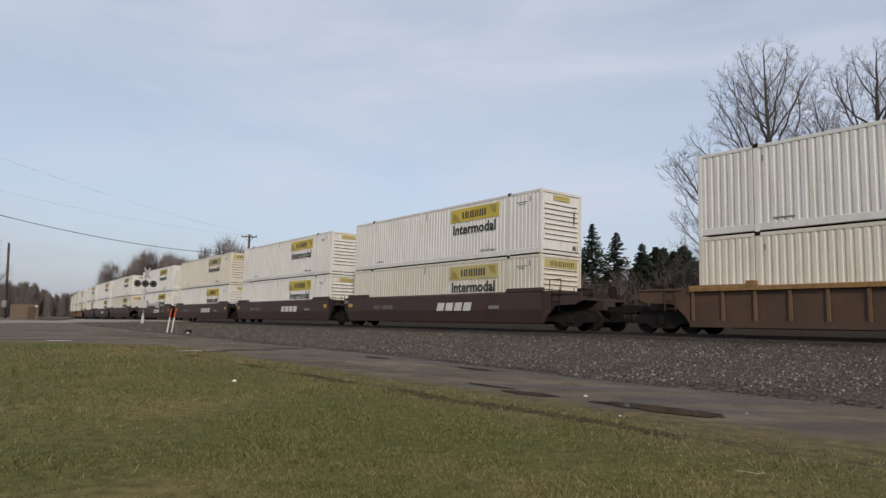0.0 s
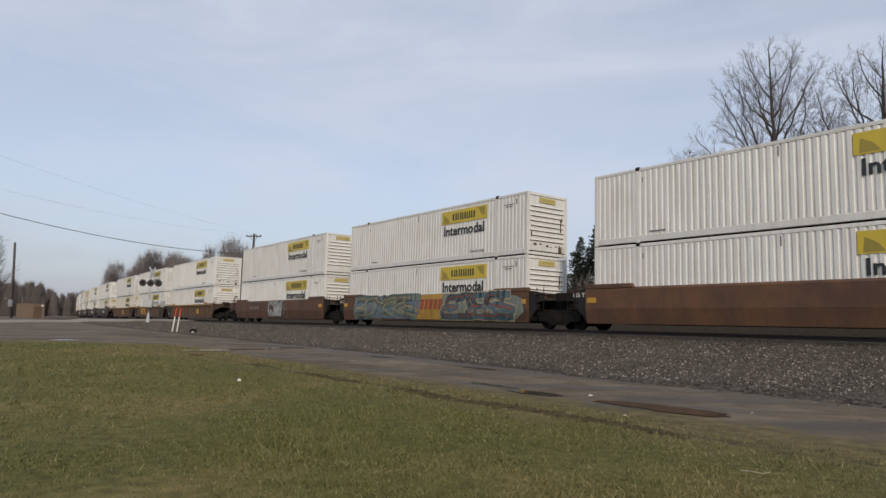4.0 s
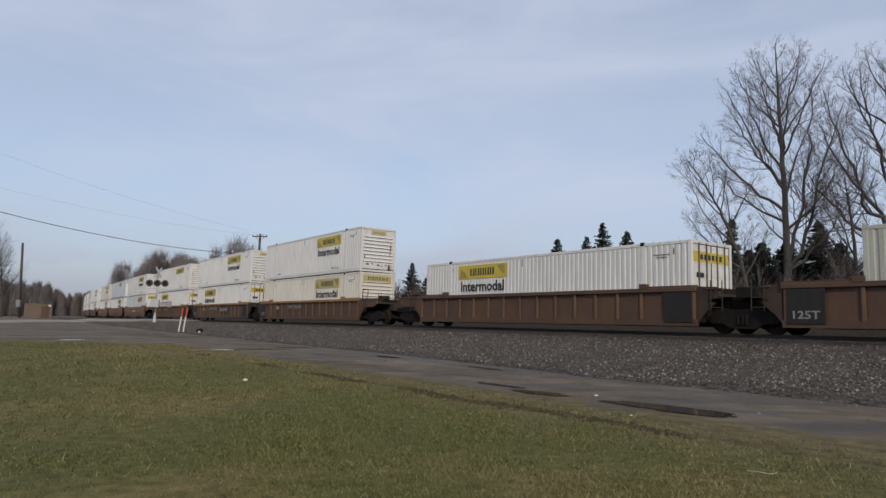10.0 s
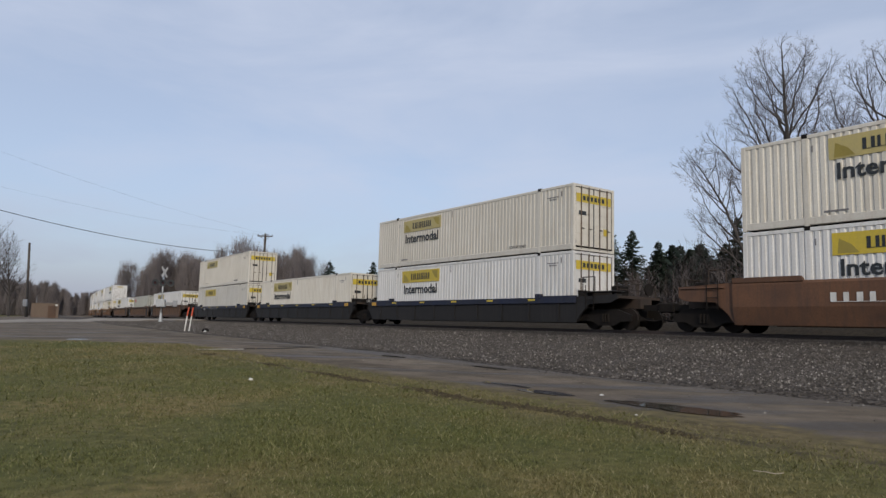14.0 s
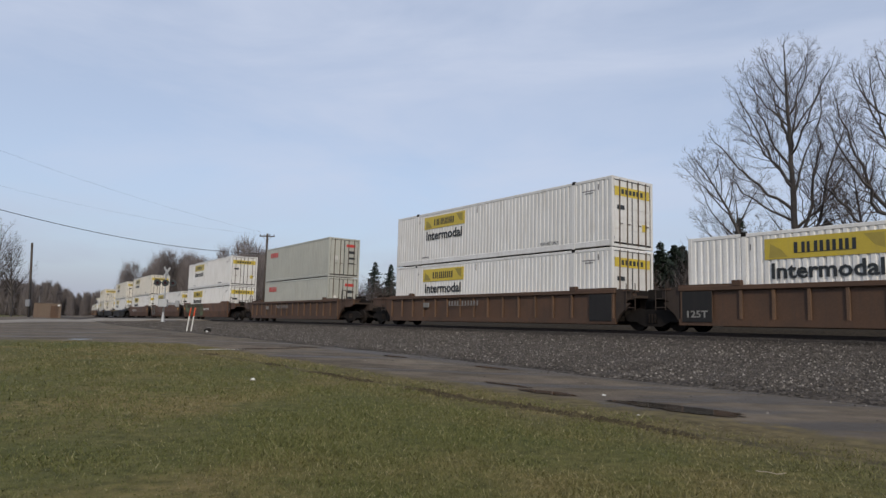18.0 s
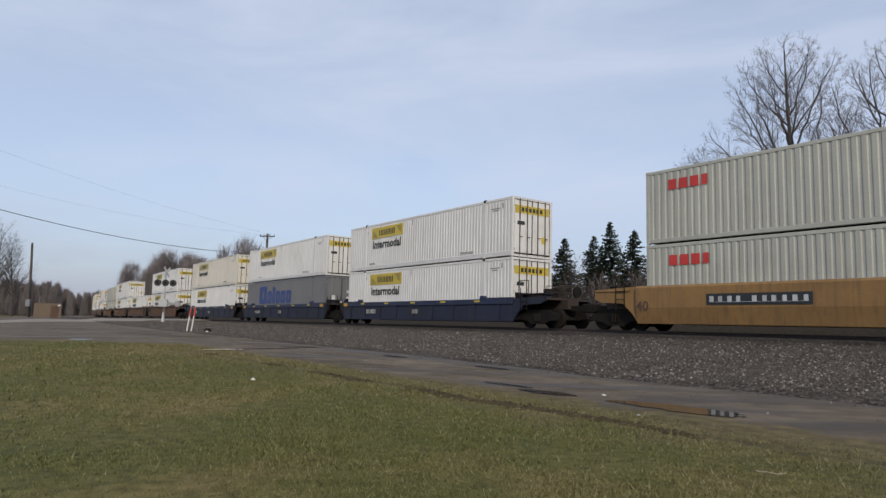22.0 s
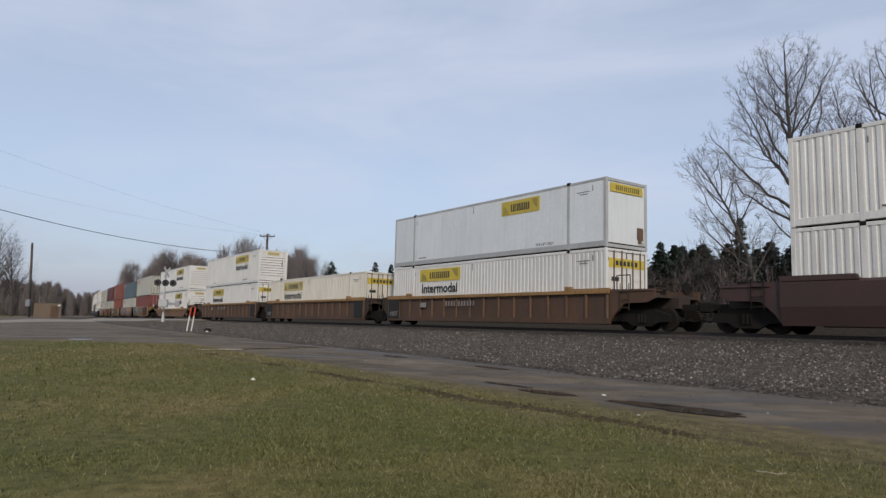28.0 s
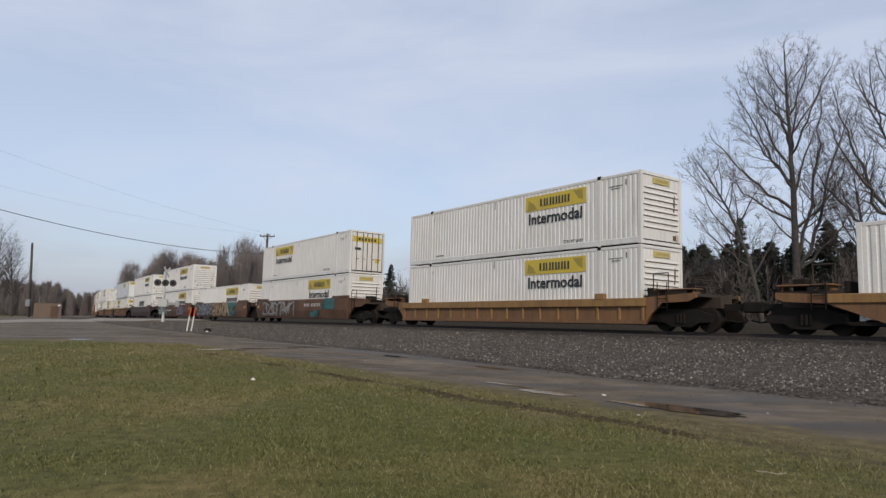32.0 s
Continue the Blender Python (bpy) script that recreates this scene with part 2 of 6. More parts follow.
def fitted(text, width, height, material, parent, m, name="lettering"):
    """Writing drawn to a given width and height."""
    o = lettering(text, 1.0, material, parent, Matrix.Identity(4), name)
    _, x0, x1 = LETTERS[(text, material.name)]
    o.matrix_basis = m @ Matrix.Diagonal((width / (x1 - x0), 1.0, height / 0.72, 1)) @ Matrix.Translation((-x0, 0, 0))
    return o


# ---- the railway's line ----
TH, K, FAR = radians(35.59), -0.000672, 38.44     # heading, curvature per metre and distance of the track
RAIL = 1.56                                       # height of the rail's top


def track(s):
    a = TH + K * s
    return (math.cos(a) - math.cos(TH)) / K, FAR + (math.sin(a) - math.sin(TH)) / K, a


def beside(s, d, z=0.0):
    """The point s metres along the track and d metres towards the lawn from its middle."""
    x, y, a = track(s)
    return Vector((x - math.cos(a) * d, y - math.sin(a) * d, z))


def rail_pose(s, d=0.0, z=RAIL):
    p = beside(s, d, z)
    return pose(p.x, p.y, p.z, 0, 0, math.degrees(TH + K * s) - 90)


CX, CY, RAD = -math.cos(TH) / K, FAR - math.sin(TH) / K, 1 / abs(K)


def line_of(x, y):
    """The inverse of beside(): s and d of a point of the plan."""
    a = math.atan2((y - CY) * K, (x - CX) * K)
    return (a - TH) / K, math.hypot(x - CX, y - CY) - RAD


def lerp_table(x, table):
    if x <= table[0][0]:
        return table[0][1]
    for (xa, ya), (xb, yb) in zip(table, table[1:]):
        if x <= xb:
            return ya + (yb - ya) * (x - xa) / (xb - xa)
    return table[-1][1]


def smooth(x, a, b):
    t = min(1.0, max(0.0, (x - a) / (b - a)))
    return t * t * (3 - 2 * t)


LAWN = 0.75                                       # level of the lawn
BED = [(-30, 0.75), (-24, 0.765), (-15, 0.815), (0, 0.89), (19, 1.0), (32, 1.18), (60, 1.30)]


ROAD = [(-36.0, 8.0, 0.66), (-34.0, 30.0, 0.66), (-32.0, 44.0, 0.68), (-30.0, 56.0, 1.06), (-28.6, 64.0, 1.38), (-26.4, 75.0, 1.50)]


def road_height(x, y):
    """The level of the ramp that carries the crossing's road, falling away on both sides."""
    best = -9.0
    for (xa, ya, za), (xb, yb, zb) in zip(ROAD, ROAD[1:]):
        ux, uy = xb - xa, yb - ya
        f = min(1.0, max(0.0, ((x - xa) * ux + (y - ya) * uy) / (ux * ux + uy * uy)))
        off = math.hypot(x - xa - ux * f, y - ya - uy * f)
        best = max(best, za + (zb - za) * f - 0.10 * max(0.0, off - 3.0))
    return best


def ground_z(x, y):
    s, d = line_of(x, y)
    near = lerp_table(s, BED)
    if d > 1.0 and y > 34.0 and x < -10.0:
        return max(plain_z(x, y, s, d, near), road_height(x, y))
    return plain_z(x, y, s, d, near)


def plain_z(x, y, s, d, near):
    if d < 0:
        near = near + (0.8 - near) * smooth(-d, 2.0, 5.0)
        # added rise behind the track, closes the bright gap under the cars
        return near + 1.35 * smooth(-d, 6.5, 11.0) - 0.9 * smooth(-d, 90.0, 220.0)
    z = LAWN + (near - LAWN) * (1 - smooth(d, 16.5, 26.0))
    z = max(z, LAWN + 0.12 * smooth(y, 30.0, 80.0))
    bump = noise.noise(Vector((x * 0.3, y * 0.3, 0.0))) * 0.03 + noise.noise(Vector((x * 1.3, y * 1.3, 3.0))) * 0.012
    return z + bump * smooth(d, 17.0, 19.0) * (1 - smooth(math.hypot(x, y), 22, 34))


# ---- ground ----
def noise_node(nt, scale, detail=5.0, src=None, rough=0.6):
    n = nt.nodes.new("ShaderNodeTexNoise")
    n.inputs["Scale"].default_value, n.inputs["Detail"].default_value, n.inputs["Roughness"].default_value = scale, detail, rough
    if src:
        nt.links.new(src, n.inputs["Vector"])
    return n.outputs["Fac"]


def tone(nt, fac, stops):
    r = nt.nodes.new("ShaderNodeValToRGB")
    els = r.color_ramp.elements
    while len(els) < len(stops):
        els.new(0.5)
    for e, (p, c) in zip(els, stops):
        e.position, e.color = p, (*c, 1)
    nt.links.new(fac, r.inputs["Fac"])
    return r.outputs["Color"]


def mixed(nt, fac, a, b, mode="MIX"):
    x = nt.nodes.new("ShaderNodeMix")
    x.data_type, x.blend_type = "RGBA", mode
    for sock, val in ((x.inputs[0], fac), (x.inputs[6], a), (x.inputs[7], b)):
        if hasattr(val, "links"):
            nt.links.new(val, sock)
        else:
            sock.default_value = val if isinstance(val, float) else (*val[:3], 1.0)
    return x.outputs[2]


def ground_like(name, build, rough=0.9, bump=0.5, bump_scale=40.0, distance=0.02):
    m = bpy.data.materials.new(name)
    m.use_nodes = True
    nt = m.node_tree
    bs = nt.nodes["Principled BSDF"]
    pos = nt.nodes.new("ShaderNodeNewGeometry").outputs["Position"]
    bs.inputs["Roughness"].default_value = rough
    bs.inputs["Specular IOR Level"].default_value = 0.15
    nt.links.new(build(nt, pos, bs), bs.inputs["Base Color"])
    if bump:
        b = nt.nodes.new("ShaderNodeBump")
        b.inputs["Strength"].default_value, b.inputs["Distance"].default_value = bump, distance
        nt.links.new(noise_node(nt, bump_scale, 6.0, pos), b.inputs["Height"])
        nt.links.new(b.outputs[0], bs.inputs["Normal"])
    return m


def math_node(nt, op, a, b=None, c=None):
    n = nt.nodes.new("ShaderNodeMath")
    n.operation = op
    for sock, val in zip(n.inputs, (a, b, c)):
        if val is None:
            continue
        if hasattr(val, "links"):
            nt.links.new(val, sock)
        else:
            sock.default_value = val
    return n.outputs[0]


def between(nt, value, lo, hi, to_lo=0.0, to_hi=1.0):
    r = nt.nodes.new("ShaderNodeMapRange")
    r.interpolation_type = "SMOOTHSTEP"
    for nm, v in (("From Min", lo), ("From Max", hi), ("To Min", to_lo), ("To Max", to_hi)):
        r.inputs[nm].default_value = v
    nt.links.new(value, r.inputs["Value"])
    return r.outputs[0]


def yard_look(nt, pos, bs):
    """Winter lawn that gives way to packed gravel along the track and in the crossing's yard."""
    flat = nt.nodes.new("ShaderNodeVectorMath")
    flat.operation = "SUBTRACT"
    nt.links.new(pos, flat.inputs[0])
    flat.inputs[1].default_value = (CX, CY, 0.0)
    sep = nt.nodes.new("ShaderNodeSeparateXYZ")
    nt.links.new(flat.outputs[0], sep.inputs[0])
    rho = math_node(nt, "SQRT", math_node(nt, "MULTIPLY_ADD", sep.outputs[0], sep.outputs[0], math_node(nt, "MULTIPLY", sep.outputs[1], sep.outputs[1])))
    d = math_node(nt, "SUBTRACT", rho, RAD)
    y = math_node(nt, "ADD", sep.outputs[1], CY)
    big, small = noise_node(nt, 0.7, 4.0, pos), noise_node(nt, 5.5, 6.0, pos, 0.7)
    rough_edge = math_node(nt, "MULTIPLY_ADD", big, 1.3, math_node(nt, "MULTIPLY_ADD", small, 1.1, -1.2))
    de = math_node(nt, "ADD", d, rough_edge)
    lane = math_node(nt, "MULTIPLY", between(nt, de, 17.02, 16.62), between(nt, d, -4.0, -3.0))
    yard = math_node(nt, "MULTIPLY", between(nt, math_node(nt, "MULTIPLY_ADD", rough_edge, 1.3, y), 19.7, 20.6), between(nt, d, 100.0, 70.0))
    yard = math_node(nt, "MULTIPLY", yard, math_node(nt, "MULTIPLY", between(nt, y, 92.0, 84.0), between(nt, d, -2.5, -1.5)))
    stony = math_node(nt, "MAXIMUM", lane, yard)
    # lawn
    patch = tone(nt, noise_node(nt, 0.4, 4.0, pos), [(0.36, (0.080, 0.088, 0.029)), (0.52, (0.112, 0.105, 0.040)), (0.66, (0.175, 0.138, 0.063))])
    clump = tone(nt, noise_node(nt, 9.0, 6.0, pos), [(0.3, (0.45, 0.5, 0.4)), (0.7, (1.25, 1.2, 1.1))])
    lawn = mixed(nt, 1.0, patch, clump, "MULTIPLY")
    mud = math_node(nt, "MULTIPLY", between(nt, de, 19.1, 17.6), 0.8)
    lawn = mixed(nt, mud, lawn, tone(nt, small, [(0.35, (0.060, 0.046, 0.026)), (0.65, (0.170, 0.132, 0.068))]))
    lanes = math_node(nt, "ABSOLUTE", math_node(nt, "SUBTRACT", math_node(nt, "MULTIPLY_ADD", big, 0.9, d), 18.35))
    rut = math_node(nt, "MULTIPLY", between(nt, math_node(nt, "MULTIPLY_ADD", small, 0.7, lanes), 0.50, 0.34), between(nt, noise_node(nt, 1.1, 3.0, pos), 0.42, 0.52))
    lawn = mixed(nt, math_node(nt, "MULTIPLY", math_node(nt, "MULTIPLY", rut, 0.75), between(nt, y, 18.0, 14.0)), lawn, (0.052, 0.044, 0.026))
    # gravel
    base = tone(nt, noise_node(nt, 0.35, 5.0, pos), [(0.3, (0.092, 0.075, 0.056)), (0.5, (0.138, 0.114, 0.088)), (0.7, (0.184, 0.155, 0.121))])
    grav_mid = tone(nt, noise_node(nt, 1.6, 6.0, pos, 0.65), [(0.3, (0.55, 0.53, 0.50)), (0.7, (1.3, 1.28, 1.25))])
    base = mixed(nt, 1.0, base, grav_mid, "MULTIPLY")
    grit = tone(nt, noise_node(nt, 60.0, 4.0, pos, 0.7), [(0.3, (0.6, 0.6, 0.6)), (0.7, (1.35, 1.33, 1.3))])
    grav = mixed(nt, 1.0, base, grit, "MULTIPLY")
    stretch = nt.nodes.new("ShaderNodeMapping")
    stretch.inputs["Rotation"].default_value = (0, 0, -(TH + math.pi / 2))
    stretch.inputs["Scale"].default_value = (0.16, 1.0, 1.0)
    nt.links.new(pos, stretch.inputs["Vector"])
    track_marks = noise_node(nt, 1.0, 5.0, stretch.outputs[0])
    wet = between(nt, track_marks, 0.50, 0.60)
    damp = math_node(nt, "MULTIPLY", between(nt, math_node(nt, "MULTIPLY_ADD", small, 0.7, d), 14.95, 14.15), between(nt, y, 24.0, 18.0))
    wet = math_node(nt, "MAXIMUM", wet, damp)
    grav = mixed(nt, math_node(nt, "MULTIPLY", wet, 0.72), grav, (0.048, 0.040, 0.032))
    nt.links.new(math_node(nt, "SUBTRACT", 0.95, math_node(nt, "MULTIPLY", math_node(nt, "MULTIPLY", wet, stony), 0.42)), bs.inputs["Roughness"])
    out = mixed(nt, stony, lawn, grav)
    # ground behind the track: the train's shade is put into its colour
    shade_tone = tone(nt, small, [(0.35, (0.016, 0.013, 0.009)), (0.65, (0.040, 0.031, 0.021))])
    return mixed(nt, between(nt, d, -2.5, -4.0), out, shade_tone)


def dark_by_rails(nt, pos, colour):
    """Stone darkened in a ragged band along the rails: grime, and the cars' shade put into the colour."""
    flat = nt.nodes.new("ShaderNodeVectorMath")
    flat.operation = "SUBTRACT"
    nt.links.new(pos, flat.inputs[0])
    flat.inputs[1].default_value = (CX, CY, 0.0)
    sep = nt.nodes.new("ShaderNodeSeparateXYZ")
    nt.links.new(flat.outputs[0], sep.inputs[0])
    rho = math_node(nt, "SQRT", math_node(nt, "MULTIPLY_ADD", sep.outputs[0], sep.outputs[0], math_node(nt, "MULTIPLY", sep.outputs[1], sep.outputs[1])))
    ragged = math_node(nt, "MULTIPLY_ADD", noise_node(nt, 1.7, 4.0, pos), 1.2, math_node(nt, "SUBTRACT", rho, RAD + 0.6))
    return mixed(nt, between(nt, ragged, 3.6, 2.7, 0.0, 0.82), colour, (0.022, 0.018, 0.015))


def ballast_look(nt, pos, bs):
    v = nt.nodes.new("ShaderNodeTexVoronoi")
    v.inputs["Scale"].default_value = 19.0
    nt.links.new(pos, v.inputs["Vector"])
    stone = tone(nt, v.outputs["Color"], [(0.2, (0.034, 0.029, 0.025)), (0.5, (0.070, 0.061, 0.053)), (0.85, (0.130, 0.116, 0.102))])
    dirt = tone(nt, noise_node(nt, 0.6, 5.0, pos), [(0.3, (0.75, 0.70, 0.65)), (0.7, (1.1, 1.08, 1.05))])
    return dark_by_rails(nt, pos, mixed(nt, 1.0, stone, dirt, "MULTIPLY"))


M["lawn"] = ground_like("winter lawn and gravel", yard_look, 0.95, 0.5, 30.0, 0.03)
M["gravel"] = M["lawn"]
M["ballast"] = ground_like("crushed stone", ballast_look, 0.9, 1.0, 16.0, 0.06)


def spaced(lo, hi, step, far, growth=1.35):
    """Coordinates at even steps from lo to hi, and wider and wider ones out to far on both sides."""
    mid = [lo + i * step for i in range(int((hi - lo) / step) + 1)]
    up, w = [mid[-1]], step
    while up[-1] < far:
        w *= growth
        up.append(up[-1] + w)
    dn, w = [mid[0]], step
    while dn[-1] > -far:
        w *= growth
        dn.append(dn[-1] - w)
    return dn[:0:-1] + mid + up[1:]


def make_ground():
    xs, ys = spaced(-45, 30, 0.6, 3500), spaced(-6, 90, 0.6, 3500)
    g = Geo()
    g.v = [(x, y, ground_z(x, y)) for y in ys for x in xs]
    n = len(xs)
    g.f = [(j * n + i, j * n + i + 1, (j + 1) * n + i + 1, (j + 1) * n + i) for j in range(len(ys) - 1) for i in range(n - 1)]
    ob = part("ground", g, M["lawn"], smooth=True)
    tagged(ob, "patchy green and straw-brown winter lawn", "lawn", kind="structure")


make_ground()


def road_edge(s):
    return 17.25 + 0.3 * noise.noise(Vector((s * 0.5, 1.7, 0))) + 0.12 * noise.noise(Vector((s * 1.5, 5.0, 0)))


def make_road():
    """A packed gravel lane along the track that opens into the level crossing."""
    g = Geo()
    ss = [-70 + 0.5 * i for i in range(181)]
    cols = 14
    for s in ss:
        wide = road_edge(s)
        for c in range(cols + 1):
            d = 12.0 + (wide - 12.0) * c / cols
            p = beside(s, d)
            lift = 0.008 if c < cols else -0.01
            g.v.append((p.x, p.y, ground_z(p.x, p.y) + lift))
    n = cols + 1
    g.f = [(j * n + i, j * n + i + 1, (j + 1) * n + i + 1, (j + 1) * n + i) for j in range(len(ss) - 1) for i in range(cols)]
    # the wide yard before the crossing
    ys = [19.9 + 0.8 * i for i in range(70)]
    row = [-75 + i * 0.9 for i in range(90)]
    for j, y in enumerate(ys):
        base = len(g.v)
        for x in row:
            e = 0.6 * noise.noise(Vector((x * 0.3, 0.0, 9.0))) if j == 0 else 0.0
            g.v.append((x, y + e, ground_z(x, y + e) + (0.012 if j else -0.01)))
        if j:
            m = len(row)
            for i in range(m - 1):
                s, d = line_of(row[i], y)
                if 15.5 < d:
                    g.f.append((base - m + i, base - m + i + 1, base + i + 1, base + i))
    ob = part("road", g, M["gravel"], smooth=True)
    tagged(ob, "damp grey packed gravel lane beside the track", "road", kind="structure")


make_road()


def make_ballast():
    """The stone bed: a bank with a flat top, laid along the whole track."""
    g = Geo()
    ss = [-960 + 12 * i for i in range(75)] + [-60 + 0.5 * i for i in range(241)] + [72 + 12 * i for i in range(90)]
    prof = [(14.5, None), (13.95, -0.03), (13.7, 0.06), (12.0, 0.10), (9.0, 0.18), (6.5, 0.32), (5.0, 0.48), (3.8, 0.70), (2.6, 0.95), (2.2, 0.99), (1.75, 1.0), (0.0, 1.0), (-1.75, 1.0), (-2.3, 0.95), (-5.0, 0.25)]
    for s in ss:
        b = lerp_table(s, BED)
        for d, z in prof:
            w = 0.0 if z is None else 0.10 * noise.noise(Vector((s * 0.9, d * 2.0, 0)))
            toe = -0.6 * smooth(s, -25.0, -17.0) if d > 13.5 else 0.0
            p = beside(s, d + toe + (w * 2.5 if z is not None and z < 0.95 else 0))
            zz = (b - 0.06) if z is None else b + 0.015 + z * (1.385 - b) + w * 0.25
            g.v.append((p.x, p.y, zz))
    n = len(prof)
    g.f = [(j * n + i, j * n + i + 1, (j + 1) * n + i + 1, (j + 1) * n + i) for j in range(len(ss) - 1) for i in range(n - 1)]
    ob = part("ballast", g, M["ballast"])
    tagged(ob, "bank of grey crushed stone under the rails", "ballast", kind="structure")


make_ballast()


def make_rails():
    steel = surface("rail steel", (0.060, 0.042, 0.033), (0.042, 0.030, 0.025), 0.6, 0.2, bump=0.1)
    outline = [(-0.07, -0.17), (0.07, -0.17), (0.07, -0.155), (0.012, -0.13), (0.012, -0.045), (0.036, -0.035), (0.036, 0.0), (-0.036, 0.0), (-0.036, -0.035), (-0.012, -0.045), (-0.012, -0.13), (-0.07, -0.155)]
    ss = [-960 + 10 * i for i in range(91)] + [-55 + 5 * i for i in range(50)] + [200 + 10 * i for i in range(93)]
    for side, nm in ((0.753, "rail"), (-0.753, "rail")):
        g = Geo()
        for s in ss:
            for o, z in outline:
                p = beside(s, side + o)
                g.v.append((p.x, p.y, RAIL + z))
        n = len(outline)
        g.f = [(j * n + i, j * n + (i + 1) % n, (j + 1) * n + (i + 1) % n, (j + 1) * n + i) for j in range(len(ss) - 1) for i in range(n)]
        tagged(part(nm, g, steel), "rusty brown steel running rail on timber sleepers", "rail", "rails of the track", kind="structure")


make_rails()


# ---- sleepers and loose stone ----
def make_sleepers(bed):
    wood = surface("old creosoted timber", (0.036, 0.028, 0.023), (0.055, 0.043, 0.034), 0.85, scale=2.0, grain=18, bump=0.3)
    first = None
    for i in range(230):
        s = -48 + 0.54 * i
        if first is None:
            first = part("sleeper", Geo().soft_box(-0.11, -1.3, -0.18, 0.11, 1.3, 0.0, 0.012), wood, bed)
            ob = first
        else:
            ob = same(first, "sleeper", bed)
        ob.matrix_basis = rail_pose(s, 0.0, RAIL - 0.172)


def make_stones(bed):
    """Loose stones over the bank's near slope, as one heap."""
    rnd = random.Random(4)
    g = Geo()
    shape = [(1, 0, 0), (-1, 0, 0), (0, 1, 0), (0, -1, 0), (0, 0, 1), (0, 0, -0.4)]
    tri = [(0, 2, 4), (2, 1, 4), (1, 3, 4), (3, 0, 4), (2, 0, 5), (1, 2, 5), (3, 1, 5), (0, 3, 5)]
    prof = [(1.5, 1.0), (2.2, 0.99), (2.6, 0.95), (3.8, 0.70), (5.0, 0.48), (6.5, 0.32), (9.0, 0.18), (12.0, 0.10), (13.7, 0.06), (13.95, -0.02), (17.0, -0.02)]
    for i in range(100000):
        s = -33 + 70 * rnd.random() ** 2.0
        toe = 13.92 - 0.6 * smooth(s, -25.0, -17.0)
        d = 1.45 + (toe - 1.45) * rnd.random() if rnd.random() < 0.994 else toe + 2.2 * rnd.random() ** 2
        b = lerp_table(s, BED)
        z = b + 0.015 + lerp_table(d, prof) * (1.385 - b)
        p = beside(s, d, z + 0.005)
        r = (0.014 + 0.024 * rnd.random() ** 1.5) * (1.0 if d < 7 else 0.78 if d < toe else 0.5)
        a = rnd.random() * math.tau
        ca, sa = math.cos(a), math.sin(a)
        k = [0.7 + 0.6 * rnd.random() for _ in range(6)]
        vs = []
        for (x, y, zz), q in zip(shape, k):
            x, y = x * r * q + r * 0.2 * rnd.random(), y * r * q
            vs.append((p.x + ca * x - sa * y, p.y + sa * x + ca * y, p.z + zz * r * q))
        g.add(vs, tri)
    m = bpy.data.materials.new("loose stone")
    m.use_nodes = True
    nt = m.node_tree
    bs = nt.nodes["Principled BSDF"]
    bs.inputs["Roughness"].default_value = 0.9
    isl = nt.nodes.new("ShaderNodeNewGeometry")
    c = tone(nt, isl.outputs["Random Per Island"], [(0.0, (0.026, 0.021, 0.016)), (0.45, (0.066, 0.056, 0.046)), (0.88, (0.120, 0.105, 0.089)), (1.0, (0.31, 0.28, 0.245))])
    c = mixed(nt, 1.0, c, tone(nt, noise_node(nt, 90.0, 3.0, isl.outputs["Position"]), [(0.3, (0.8, 0.8, 0.8)), (0.7, (1.15, 1.15, 1.15))]), "MULTIPLY")
    nt.links.new(dark_by_rails(nt, isl.outputs["Position"], c), bs.inputs["Base Color"])
    ob = part("loose_stones", g, m)
    tagged(ob, "loose grey crushed stones on the track bank", "stones", kind="stuff")


make_sleepers(bpy.data.objects["ballast"])
make_stones(bpy.data.objects["ballast"])


# ---- puddles and ruts ----
def make_puddle(s, d, half_s, half_d, seed, label):
    rnd = random.Random(seed)
    n = 48
    g = Geo()
    c = beside(s, d)
    rings = (0.0, 0.4, 0.75, 1.0)
    g.v = [(c.x, c.y, ground_z(c.x, c.y) + 0.016)]
    for q in rings[1:]:
        for i in range(n):
            a = i * math.tau / n
            k = 1 + 0.30 * noise.noise(Vector((math.cos(a) * 1.7, math.sin(a) * 1.7, seed))) + 0.22 * noise.noise(Vector((math.cos(a) * 5, math.sin(a) * 5, seed + 7)))
            p = beside(s + math.cos(a) * half_s * k * q, d + math.sin(a) * half_d * k * q)
            g.v.append((p.x, p.y, ground_z(p.x, p.y) + 0.016))
    g.f = [(0, i + 1, (i + 1) % n + 1) for i in range(n)]
    for r in range(2):
        g.f += [(1 + r * n + i, 1 + (r + 1) * n + i, 1 + (r + 1) * n + (i + 1) % n, 1 + r * n + (i + 1) % n) for i in range(n)]
    m = M.get("water")
    if not m:
        m = bpy.data.materials.new("muddy water")
        m.use_nodes = True
        bs = m.node_tree.nodes["Principled BSDF"]
        bs.inputs["Base Color"].default_value = (0.06, 0.052, 0.042, 1)
        bs.inputs["Roughness"].default_value = 0.04
        bs.inputs["IOR"].default_value = 1.33
        b = m.node_tree.nodes.new("ShaderNodeBump")
        b.inputs["Strength"].default_value, b.inputs["Distance"].default_value = 0.012, 0.01
        m.node_tree.links.new(noise_node(m.node_tree, 6.0, 2.0, m.node_tree.nodes.new("ShaderNodeNewGeometry").outputs["Position"]), b.inputs["Height"])
        m.node_tree.links.new(b.outputs[0], bs.inputs["Normal"])
        M["water"] = m
    up = Vector((0, 0, 1))
    ob = part("puddle", g, m)
    if ob.data.polygons[0].normal.dot(up) < 0:
        ob.data.flip_normals()
